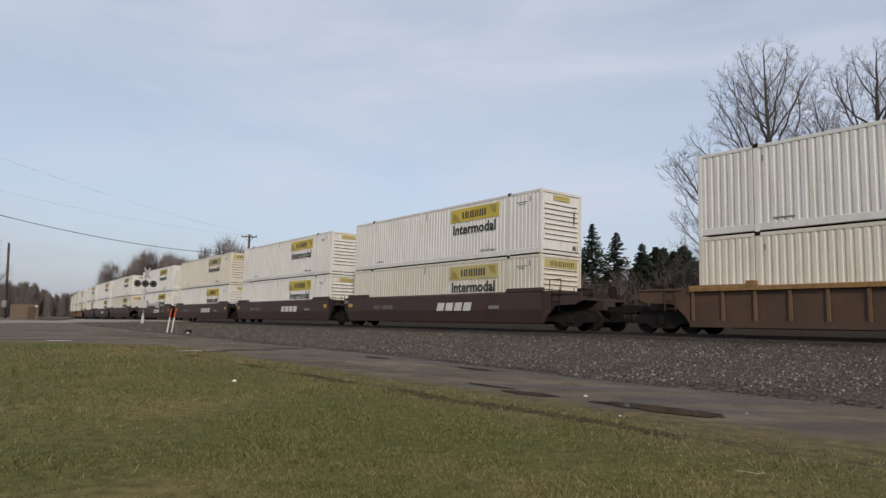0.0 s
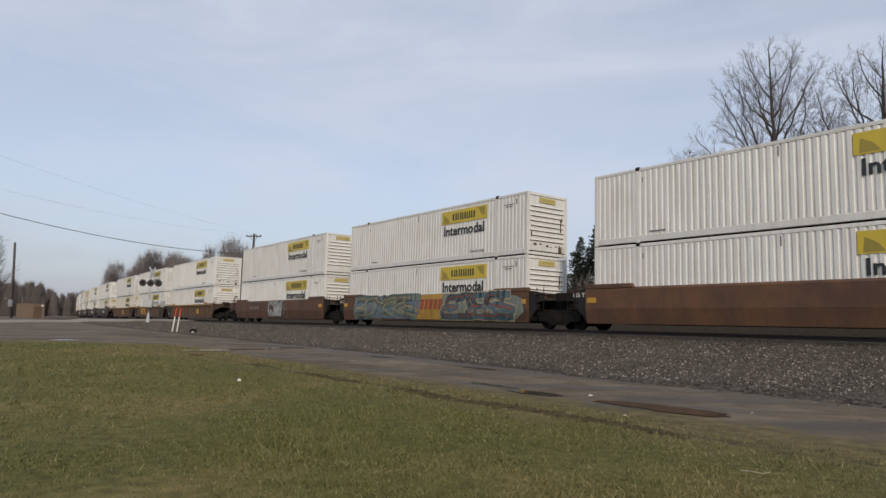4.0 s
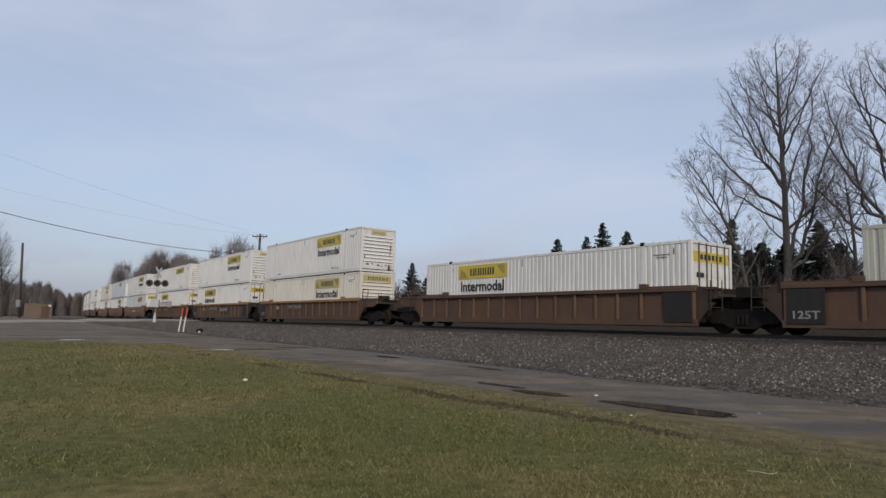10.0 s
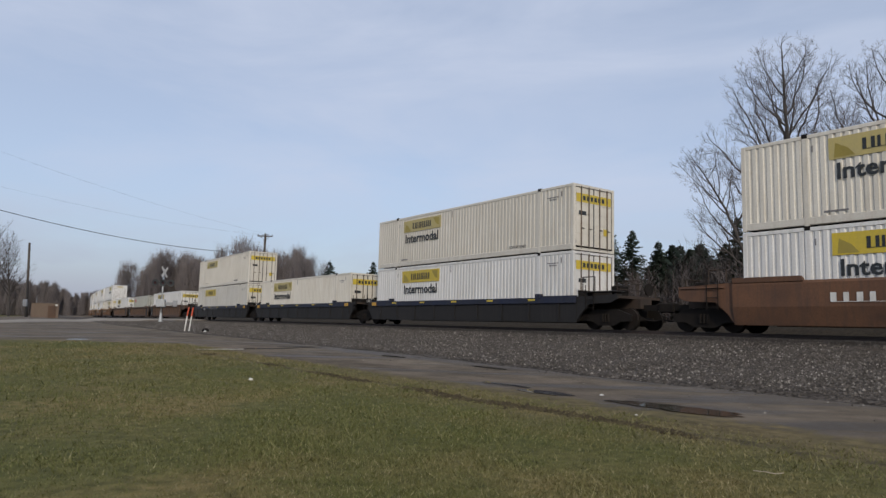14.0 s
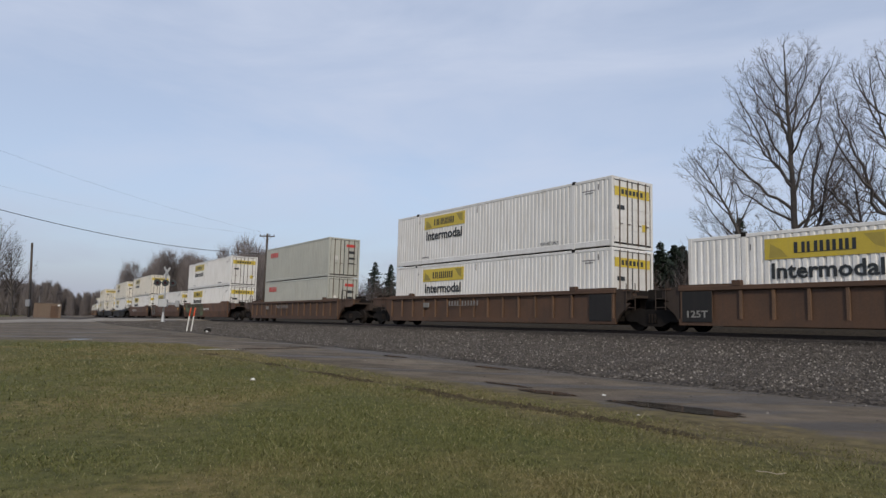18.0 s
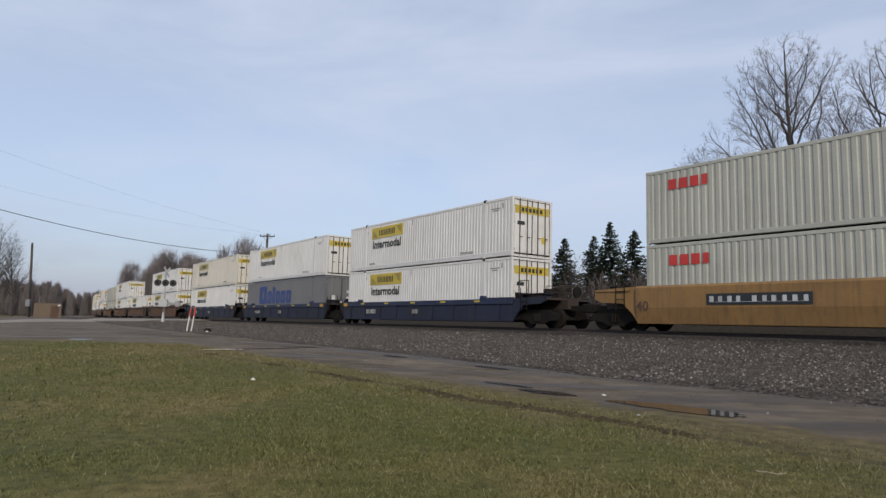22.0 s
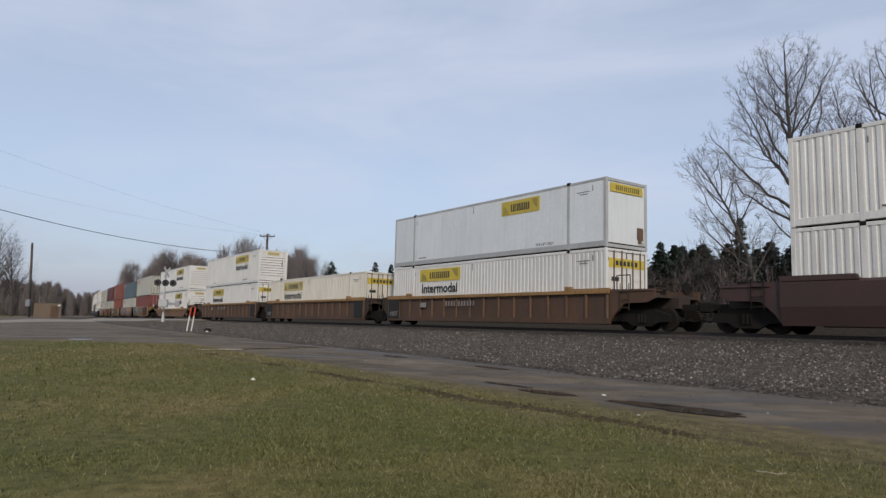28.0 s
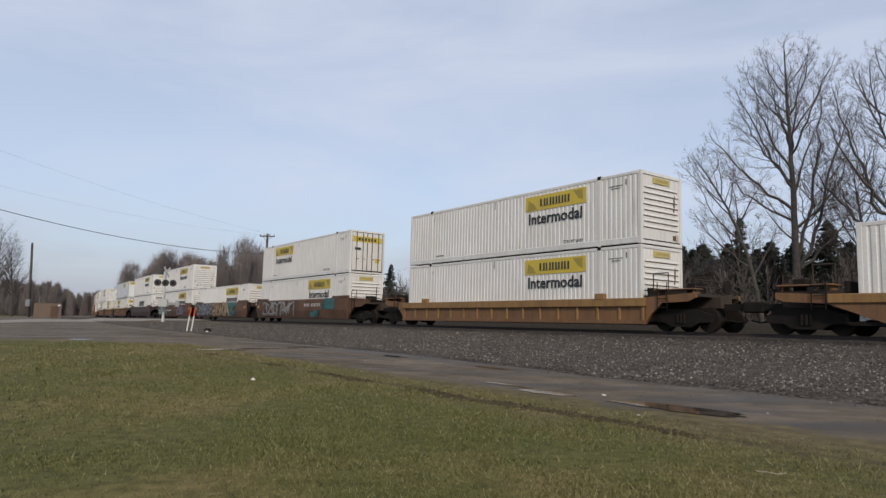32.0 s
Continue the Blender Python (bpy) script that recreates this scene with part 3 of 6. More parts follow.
    tagged(ob, label, "puddle", "puddles on the lane")


PUDDLE = "shallow muddy rain puddle on the gravel lane"
for i, q in enumerate(((-26.65, 16.52, 0.72, 0.26), (-24.95, 16.66, 0.42, 0.16), (-23.95, 16.40, 0.50, 0.07), (-14.34, 17.0, 0.30, 0.62), (-13.9, 15.6, 0.22, 0.7), (-8.0, 19.2, 0.16, 0.36),
                       (-13.0, 14.3, 0.22, 0.65), (-21.2, 14.3, 0.5, 0.12), (-17.6, 14.1, 0.5, 0.14))):
    make_puddle(*q, 11 + i, PUDDLE)


def make_ruts():
    """Clods of torn earth along two tyre tracks at the lawn's edge."""
    rnd = random.Random(8)
    earth = ground_like("torn wet earth", lambda nt, pos, bs: tone(nt, noise_node(nt, 7.0, 5.0, pos), [(0.3, (0.034, 0.027, 0.016)), (0.7, (0.085, 0.068, 0.040))]), 0.9, 0.8, 30.0, 0.03)
    g = Geo()
    for k in range(5200):
        lane = 17.9
        s = -30 + 14 * rnd.random()
        keep = noise.noise(Vector((s * 0.8, lane * 3, 0))) + 0.15
        if rnd.random() > keep * 1.5:
            continue
        d = lane + rnd.gauss(0, 0.07) + 0.22 * noise.noise(Vector((s * 0.7, 4.0, 1.0)))
        p = beside(s, d)
        r = 0.008 + 0.020 * rnd.random()
        z = ground_z(p.x, p.y)
        a, n = rnd.random() * 6.28, 6
        vs = [(p.x + math.cos(a + i * math.tau / n) * r * (1.2 + rnd.random()), p.y + math.sin(a + i * math.tau / n) * r * (1 + 0.6 * rnd.random()), z - 0.01) for i in range(n)]
        vs.append((p.x + rnd.gauss(0, r * 0.3), p.y, z + r * (0.5 + 0.7 * rnd.random())))
        g.add(vs, [(i, (i + 1) % n, n) for i in range(n)])
    tagged(part("earth_clods", g, earth), "torn brown earth clods along tyre ruts", "earth", kind="stuff")


make_ruts()


# ---- grass ----
def make_grass():
    """Short winter grass blades over the near lawn."""
    rng = np.random.default_rng(5)
    n, rest = 480000, 90000
    dist = np.concatenate([2.6 - 2.3 * rng.random(n) ** 2 + 19.6 * rng.random(n) ** 1.8, 0.3 + 15.0 * rng.random(rest) ** 0.8])
    ang = np.radians(np.concatenate([rng.normal(0, 24, n), rng.uniform(-180, 180, rest)]))
    x, y = dist * np.sin(ang), dist * np.cos(ang)
    n += rest
    dd = np.hypot(x - CX, y - CY) - RAD
    keep = (dd > 17.0 + 0.25 * np.sin(x * 1.3 + y * 0.7) + 0.9 * rng.random(n) ** 2) & (y < 20.2 + 0.5 * np.sin(x * 1.1))
    lane = np.abs(dd - 17.9)
    keep &= (lane > 0.10) | (y > 15) | (rng.random(len(x)) < 0.3)
    x, y, dist = x[keep], y[keep], dist[keep]
    n = len(x)
    z = np.array([ground_z(a, b) for a, b in zip(x, y)]) - 0.006
    tuft = np.array([noise.noise(Vector((a * 0.8, b * 0.8, 2.0))) for a, b in zip(x, y)])
    h = (0.012 + 0.020 * rng.random(n) ** 1.6) * (1.0 + 0.6 * tuft) * (0.8 + dist / 30)
    h *= np.where(rng.random(n) < 0.035, 1.9, 1.0)
    w = (0.0016 + 0.0018 * rng.random(n)) * (0.55 + dist / 6)
    a = rng.uniform(0, 2 * np.pi, n)
    lean = h * rng.uniform(0.2, 1.5, n)
    b = rng.uniform(0, 2 * np.pi, n)
    v = np.empty((n, 3, 3))
    v[:, 0] = np.stack([x - np.cos(a) * w, y - np.sin(a) * w, z], 1)
    v[:, 1] = np.stack([x + np.cos(a) * w, y + np.sin(a) * w, z], 1)
    v[:, 2] = np.stack([x + np.cos(b) * lean, y + np.sin(b) * lean, z + h], 1)
    me = bpy.data.meshes.new("grass")
    me.vertices.add(n * 3)
    me.vertices.foreach_set("co", v.ravel())
    me.loops.add(n * 3)
    me.loops.foreach_set("vertex_index", np.arange(n * 3))
    me.polygons.add(n)
    me.polygons.foreach_set("loop_start", np.arange(0, n * 3, 3))
    me.update(calc_edges=True)
    m = bpy.data.materials.new("grass blade")
    m.use_nodes = True
    nt = m.node_tree
    bs = nt.nodes["Principled BSDF"]
    bs.inputs["Roughness"].default_value = 0.7
    bs.inputs["Specular IOR Level"].default_value = 0.2
    geo = nt.nodes.new("ShaderNodeNewGeometry")
    green = tone(nt, geo.outputs["Random Per Island"], [(0.0, (0.072, 0.085, 0.023)), (0.5, (0.117, 0.121, 0.039)), (0.90, (0.168, 0.158, 0.065)), (1.0, (0.31, 0.28, 0.155))])
    straw = tone(nt, geo.outputs["Random Per Island"], [(0.0, (0.112, 0.092, 0.033)), (0.6, (0.182, 0.144, 0.064)), (1.0, (0.34, 0.285, 0.16))])
    mr = nt.nodes.new("ShaderNodeMapRange")
    mr.inputs["From Min"].default_value, mr.inputs["From Max"].default_value = 0.44, 0.66
    px = nt.nodes.new("ShaderNodeSeparateXYZ")
    nt.links.new(geo.outputs["Position"], px.inputs[0])
    # drier towards the lane and on the east side
    dry = math_node(nt, "MULTIPLY_ADD", between(nt, px.outputs[0], -4.0, 3.0), 0.15, -0.05)
    dry = math_node(nt, "MULTIPLY_ADD", between(nt, px.outputs[1], 5.0, 14.0), 0.17, dry)
    patches = math_node(nt, "MULTIPLY_ADD", noise_node(nt, 0.42, 3.0, geo.outputs["Position"], 0.5), 0.5, math_node(nt, "MULTIPLY", noise_node(nt, 1.6, 4.0, geo.outputs["Position"], 0.6), 0.35))
    nt.links.new(math_node(nt, "ADD", dry, patches), mr.inputs["Value"])
    nt.links.new(mixed(nt, mr.outputs[0], green, straw), bs.inputs["Base Color"])
    me.materials.append(m)
    tagged(new("grass", me), "short patchy winter grass, green and straw", "grass", kind="stuff")


make_grass()


# ---- trees ----
M["bark"] = surface("grey brown bark", (0.082, 0.070, 0.062), (0.052, 0.045, 0.041), 0.9, scale=3.0, grain=20, bump=0.5)
M["twig"] = surface("reddish grey twigs", (0.105, 0.084, 0.075), (0.078, 0.064, 0.058), 0.9, scale=3.0, grain=20, bump=0.0)
# far woods: distance haze is put into these two colours
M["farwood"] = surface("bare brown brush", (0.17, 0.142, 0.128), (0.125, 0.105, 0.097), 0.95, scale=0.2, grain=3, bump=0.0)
M["hazewood"] = surface("bare woodland paled by haze", (0.215, 0.186, 0.176), (0.160, 0.140, 0.135), 0.95, scale=0.2, grain=3, bump=0.0)
M["needle"] = surface("dark spruce needles", (0.024, 0.040, 0.020), (0.016, 0.028, 0.016), 0.8, scale=1.5, grain=12, bump=0.0)


def fan_tube(g, p0, p1, r0, r1, n):
    g.tube(p0, p1, r0, r1, n=n, cap=False)


def grow(out, rnd, p, d, length, r, level, top, bend=0.06, rise=0.25):
    """Adds one limb with its side limbs: the trunk, the limbs that leave it (one mesh each), and the twigs."""
    if level == 1:
        out["limbs"].append(Geo())
    g = out["trunk"] if level == 0 else out["limbs"][-1] if level == 1 else out["twigs"]
    steps = max(2, min(int(length / (0.9 if level < 2 else 0.45)), (16, 9, 6, 4, 2)[level]))
    step = length / steps
    kids_at = []
    for i in range(steps):
        up = rise * (0.15, 0.26, 0.2, 0.12, 0.05)[level]
        k = bend * (0.45, 0.7, 1.2, 1.6, 1.8)[level]
        d = (d + Vector((rnd.gauss(0, k), rnd.gauss(0, k), rnd.gauss(0, k * 0.5) + up))).normalized()
        q = p + d * step
        ra, rb = r * (1 - 0.9 * i / steps), r * (1 - 0.9 * (i + 1) / steps)
        thin = (0.012, 0.012, 0.010, 0.0075, 0.006)[level]
        fan_tube(g, p, q, max(ra, thin), max(rb, thin * 0.8), 7 if level == 0 else 5 if level == 1 else 3)
        p = q
        frac = (i + 1) / steps
        if level < top and frac > (0.25 if level == 0 else 0.2):
            for _ in range((2 + (i % 2), 3, 2, 2, 1)[level]):
                kids_at.append((p.copy(), d.copy(), frac, rb))
    turn = rnd.random() * math.tau
    for n, (kp, kd, frac, kr) in enumerate(kids_at):
        side = kd.orthogonal().normalized()
        turn += 2.4 + rnd.gauss(0, 0.35)
        side.rotate(Matrix.Rotation(turn, 3, kd))
        if level == 0:
            spread = rnd.uniform(0.8, 1.15) * (0.80 - 0.30 * frac)
            ln = length * (0.58 - 0.36 * frac) * rnd.uniform(0.62, 1.05)
        else:
            spread = rnd.uniform(0.45, 0.85)
            ln = length * rnd.uniform(0.34, 0.52) * (1.15 - 0.62 * frac)
        nd = (kd * math.cos(spread) + side * math.sin(spread)).normalized()
        if ln > 0.25:
            grow(out, rnd, kp, nd, ln, max(kr * (0.8 if level == 0 else 0.65), r * 0.14), level + 1, top, bend, rise)


def bare_tree(x, y, summit, seed, lean=(0, 0), stem=0.3, top=3, rise=0.25, label=""):
    """A leafless tree whose highest twig reaches the height summit."""
    rnd = random.Random(seed)
    out = {"trunk": Geo(), "limbs": [], "twigs": Geo()}
    z = ground_z(x, y) - 0.15
    grow(out, rnd, Vector((0, 0, 0)), Vector((lean[0], lean[1], 1)).normalized(), summit - z, stem, 0, top, 0.055, rise)
    k = (summit - z) / max(v[2] for v in out["twigs"].v)
    for g in (out["trunk"], out["twigs"], *out["limbs"]):
        g.v = [(v[0] * k, v[1] * k, v[2] * k) for v in g.v]
    root = new("tree")
    root.location = (x, y, z)
    tagged(root, label or "tall bare deciduous tree with ascending branches", "tree", "bare trees by the track")
    part("trunk", out["trunk"], M["bark"], root, smooth=True)
    for g in out["limbs"]:
        part("limb", g, M["bark"], root, smooth=True)
    part("crown", out["twigs"], M["twig"], root, "leafless twigs")["kind"] = "stuff"
    return root


def shoot(out, rnd, p, tip, r, level):
    """A limb from p to tip that leaves outwards and turns upwards, with its side shoots and twigs."""
    if level == 1:
        out["limbs"].append(Geo())
    g = out["limbs"][-1] if level == 1 else out["twigs"]
    d = tip - p
    span = d.length
    wild = Vector((rnd.gauss(0, 1), rnd.gauss(0, 1), rnd.gauss(0, 0.6))) * span * 0.05
    knee = p + Vector((d.x * 0.62, d.y * 0.62, d.z * 0.42)) + wild
    n = max(2, min(12, int(span / (0.8, 0.7, 0.45, 0.3, 0.25)[level])))
    pts = []
    for i in range(n + 1):
        f = i / n
        q = p * (1 - f) ** 2 + knee * 2 * f * (1 - f) + tip * f * f
        w = 0.0 if i in (0, n) else span * (0.010 if level < 3 else 0.03)
        pts.append(q + Vector((rnd.gauss(0, w), rnd.gauss(0, w), rnd.gauss(0, w))))
    thin = (0.012, 0.012, 0.0075, 0.0055, 0.0045)[level]
    for i, (a, b) in enumerate(zip(pts, pts[1:])):
        g.tube(a, b, max(thin, r * (1 - 0.86 * i / n)), max(thin * 0.8, r * (1 - 0.86 * (i + 1) / n)), n=6 if level == 1 else 3, cap=False)
    if level == 4:
        return
    count = int(span * (0, 1.8, 3.1, 5.0)[level]) + (1, 2, 2, 2)[level]
    turn = rnd.random() * math.tau
    for k in range(count):
        f = 0.16 + 0.82 * ((k + rnd.random()) / count) ** 0.85
        i = min(n - 1, int(f * n))
        q = pts[i].lerp(pts[i + 1], f * n - i)
        way = (pts[i + 1] - pts[i]).normalized()
        side = way.orthogonal().normalized()
        turn += 2.4 + rnd.gauss(0, 0.5)
        side.rotate(Matrix.Rotation(turn, 3, way))
        open_by = rnd.uniform(0.42, 0.85)
        out_way = (way * math.cos(open_by) + side * math.sin(open_by) + Vector((0, 0, 0.12))).normalized()
        far = span * (0, 0.37, 0.42, 0.5)[level] * (1.12 - f) ** 0.75 * rnd.uniform(0.55, 1.15) + (0, 0.35, 0.2, 0.14)[level]
        shoot(out, rnd, q, q + out_way * far, max(thin, r * (1 - 0.86 * f) * 0.5), level + 1)


def spreading_tree(x, y, leader, stem, limbs, seed, label, more=5):
    """A leafless tree by its leader's tip and its main limbs (height of the fork, then the tip); x and y of tips are from the trunk's foot."""
    rnd = random.Random(seed)
    out = {"trunk": Geo(), "limbs": [], "twigs": Geo()}
    z = ground_z(x, y) - 0.15
    top = Vector((leader[0], leader[1], leader[2] - z))
    knee = Vector((top.x * 0.12, top.y * 0.12, top.z * 0.55))
    n = 22
    line = []
    for i in range(n + 1):
        f = i / n
        line.append(knee * 2 * f * (1 - f) + top * f * f + Vector((rnd.gauss(0, 0.03), rnd.gauss(0, 0.03), 0)))
    line[0] = Vector((0, 0, 0))

    def girth(f):
        return stem * ((1 - f) ** 0.8 * 0.95 + 0.02) * (1.25 if f == 0 else 1)
    for i, (a, b) in enumerate(zip(line, line[1:])):
        out["trunk"].tube(a, b, girth(i / n), girth((i + 1) / n), n=8, cap=False)
    limbs = [(z0 - z, Vector((dx, dy, z1 - z))) for z0, dx, dy, z1 in limbs]
    for _ in range(more):
        h = top.z * rnd.uniform(0.42, 0.8)
        a = rnd.choice((1, -1)) * rnd.uniform(1.0, 2.1)
        reach = (top.z - h) * rnd.uniform(0.35, 0.6)
        limbs.append((h, Vector((math.cos(a) * reach, math.sin(a) * reach, min(top.z * 0.95, h + (top.z - h) * rnd.uniform(0.6, 0.85))))))
    for k in range(9):
        h = top.z * (0.66 + 0.32 * k / 9)
        a = k * 2.4
        reach = (top.z * 1.04 - h) * 0.42
        limbs.append((h, Vector((top.x * 0.8 + math.cos(a) * reach, math.sin(a) * reach, min(top.z * 0.99, h + reach * 1.7)))))
    for h, tip in limbs:
        i = max(0, min(n - 1, next((j for j in range(n) if line[j + 1].z >= h), n - 1)))
        f = (h - line[i].z) / max(1e-6, line[i + 1].z - line[i].z)
        p = line[i].lerp(line[i + 1], min(1.0, f))
        shoot(out, rnd, p, tip, min(girth(i / n) * 0.55, 0.014 * (tip - p).length + 0.015), 1)
    root = new("tree")
    root.location = (x, y, z)
    tagged(root, label, "tree", "bare trees by the track")
    part("trunk", out["trunk"], M["bark"], root, smooth=True)
    for g in out["limbs"]:
        part("limb", g, M["bark"], root, smooth=True)
    part("crown", out["twigs"], M["twig"], root, "leafless twigs")["kind"] = "stuff"
    return root


def spruce(x, y, summit, seed, wide=1.0, label="dark green spruce with drooping branches"):
    rnd = random.Random(seed)
    g, tr = Geo(), Geo()
    height = summit + 1.0 - ground_z(x, y)
    tr.tube((0, 0, 0), (0, 0, height * 0.96), height * 0.014 + 0.03, 0.015, n=7)
    z = height * 0.06
    while z < height * 0.99:
        f = z / height
        reach = wide * height * 0.36 * (1 - f) ** 0.85 * rnd.uniform(0.75, 1.2) + 0.08
        for k in range(int(rnd.randint(6, 9) * wide)):
            a = rnd.random() * math.tau
            ln = reach * rnd.uniform(0.6, 1.1)
            n = max(2, int(ln / 0.2))
            for i in range(n):
                q = (i + 0.6) / n
                px, py = math.cos(a) * ln * q, math.sin(a) * ln * q
                pz = z + 0.10 * ln * q - 0.28 * ln * q * q + (0.15 * ln if q > 0.8 else 0)
                for _ in range(3):
                    b = a + rnd.uniform(-1.3, 1.3)
                    w = rnd.uniform(0.2, 0.42) * (1.1 - 0.5 * f)
                    tip = (px + math.cos(b) * w, py + math.sin(b) * w, pz - rnd.uniform(-0.06, 0.16))
                    g.add([(px - math.sin(b) * 0.09, py + math.cos(b) * 0.09, pz + 0.06), (px + math.sin(b) * 0.09, py - math.cos(b) * 0.09, pz - 0.10), tip], [(0, 1, 2)])
        z += height * 0.013 + 0.05
    for _ in range(30):
        b = rnd.random() * math.tau
        zz = height * rnd.uniform(0.93, 1.0)
        g.add([(0, 0.02, zz), (0, -0.02, zz - 0.1), (math.cos(b) * 0.1, math.sin(b) * 0.1, zz + 0.05)], [(0, 1, 2)])
    root = new("spruce")
    root.location = (x, y, ground_z(x, y) - 0.1)
    tagged(root, label, "conifer", "spruces behind the track")
    part("trunk", tr, M["bark"], root)
    part("crown", g, M["needle"], root, "dark needle sprays")["kind"] = "stuff"
    return root


def brush(name, label, spots, seed, low, high, strands, width, material, bushy=False):
    """Leafless undergrowth or far woodland: many thin forking stems, as one."""
    rnd = random.Random(seed)
    g = Geo()
    for x, y, k in spots:
        h = rnd.uniform(low, high) * k
        z0 = ground_z(x, y) - 0.2
        g.tube((x, y, z0), (x + rnd.gauss(0, 0.03) * h, y, z0 + h * 0.8), width * 2.2, width * 0.8, n=3, cap=False)
        for i in range(strands):
            q = rnd.uniform(0.06, 0.97) if bushy else rnd.uniform(0.0, 0.8)
            a = rnd.random() * math.tau
            if bushy:
                # short twigs about a rounded crown
                out = h * 0.22 * math.sqrt(rnd.random()) * (1.05 - q) ** 0.6
                ln = h * rnd.uniform(0.06, 0.20)
                p = Vector((x + math.cos(a) * out, y + math.sin(a) * out, z0 + h * q))
                a += rnd.gauss(0, 0.6)
                tip = p + Vector((math.cos(a) * ln * 0.5, math.sin(a) * ln * 0.3, ln))
                w = Vector((-math.sin(a), math.cos(a), 0)) * width
                g.add([p - w, p + w, tip], [(0, 1, 2)])
                continue
            ln = h * rnd.uniform(0.10, 0.30) * (1.15 - q * 0.6)
            up = rnd.uniform(0.6, 2.0)
            p = Vector((x, y, z0 + h * q))
            tip = p + Vector((math.cos(a) * ln, math.sin(a) * ln, ln * up))
            w = Vector((-math.sin(a), math.cos(a), 0)) * width
            g.add([p - w, p + w, tip], [(0, 1, 2)])
            for _ in range(3):
                b = a + rnd.uniform(-0.9, 0.9)
                m = p.lerp(tip, rnd.uniform(0.3, 0.95))
                l2 = ln * rnd.uniform(0.25, 0.55)
                t2 = m + Vector((math.cos(b) * l2, math.sin(b) * l2, l2 * rnd.uniform(0.5, 1.6)))
                w2 = Vector((-math.sin(b), math.cos(b), 0.2)) * width * 0.7
                g.add([m - w2, m + w2, t2], [(0, 1, 2)])
    tagged(part(name, g, material), label, "woodland", kind="stuff")


def at(px_angle, depth):
    """A point of the plan at an angle (degrees right of +y) and a distance along +y."""
    return math.tan(radians(px_angle)) * depth, depth


TALL = "tall bare deciduous tree with long ascending limbs"
spreading_tree(25.2, 48.0, (-0.5, 0.0, 23.0), 0.32, (
    (10.4, -5.9, 0.6, 16.2), (12.0, -4.5, -0.8, 19.2), (13.4, -2.6, 0.5, 20.8), (9.6, -4.4, 1.5, 13.4), (8.2, -3.0, -1.2, 10.6), (14.6, 0.9, -0.6, 21.9), (15.6, -1.4, 0.8, 22.0),
    (6.6, 2.3, 0.6, 20.2), (5.6, 4.0, -0.8, 18.4), (9.0, 4.6, 0.8, 14.8), (11.5, 2.8, 1.5, 17.6), (6.0, 5.2, 1.0, 11.6)), 21, TALL)
spreading_tree(30.2, 44.0, (0.4, 0.0, 21.6), 0.36, (
    (8.6, -4.1, 0.4, 18.2), (8.0, -5.2, -0.6, 15.8), (7.0, -5.6, 0.8, 13.4), (10.6, -2.8, -0.5, 19.2), (12.4, -1.4, 0.6, 20.2), (6.2, -4.6, -1.0, 10.2),
    (8.4, 4.0, 0.5, 17.4), (10.4, 3.0, -0.6, 19.4), (7.2, 5.2, 0.6, 14.4)), 33, "tall bare deciduous tree with wide arching limbs")
spreading_tree(21.7, 46.0, (-4.6, 0.4, 14.1), 0.19, (
    (6.0, -4.2, 0.5, 9.6), (7.6, -4.4, -0.5, 11.6), (8.4, -1.6, 0.4, 12.4), (4.6, -3.4, -0.6, 7.2), (9.6, -4.3, 0.7, 13.2), (5.4, 1.4, 0.4, 9.0)), 12, "slender bare tree leaning outwards", 2)
spreading_tree(22.6, 50.0, (-1.8, 0.6, 10.4), 0.13, ((4.6, -3.6, 0.0, 8.0), (5.2, 1.2, 0.4, 9.2), (4.0, -2.6, 0.8, 6.6)), 29, "slender bare tree leaning outwards", 2)
spreading_tree(30.9, 49.0, (-0.6, 0.5, 14.4), 0.2, (
    (6.4, -3.0, 0.5, 13.2), (6.0, -4.2, -0.6, 11.2), (5.4, -5.0, 0.6, 9.4), (7.4, -1.6, 0.6, 14.0), (6.2, 3.0, 0.0, 12.4), (5.6, 4.2, 0.6, 10.0)), 41, "bare tree with a wide twiggy crown", 3)
bare_tree(-16.6, 84.0, 9.6, 61, (0, 0), 0.16, 3, 0.3, "small bare tree behind the track")
bare_tree(3.4, 92.0, 10.6, 62, (0, 0), 0.16, 3, 0.3, "small bare tree behind the track")
bare_tree(6.2, 95.0, 9.8, 63, (0, 0), 0.16, 3, 0.3, "small bare tree behind the track")
bare_tree(-59.8, 90.0, 14.6, 64, (0.03, 0), 0.22, 3, 0.2, "bare tree at the wood's edge")
bare_tree(-63.0, 100.0, 14.0, 65, (0, 0), 0.22, 3, 0.2, "bare tree at the wood's edge")

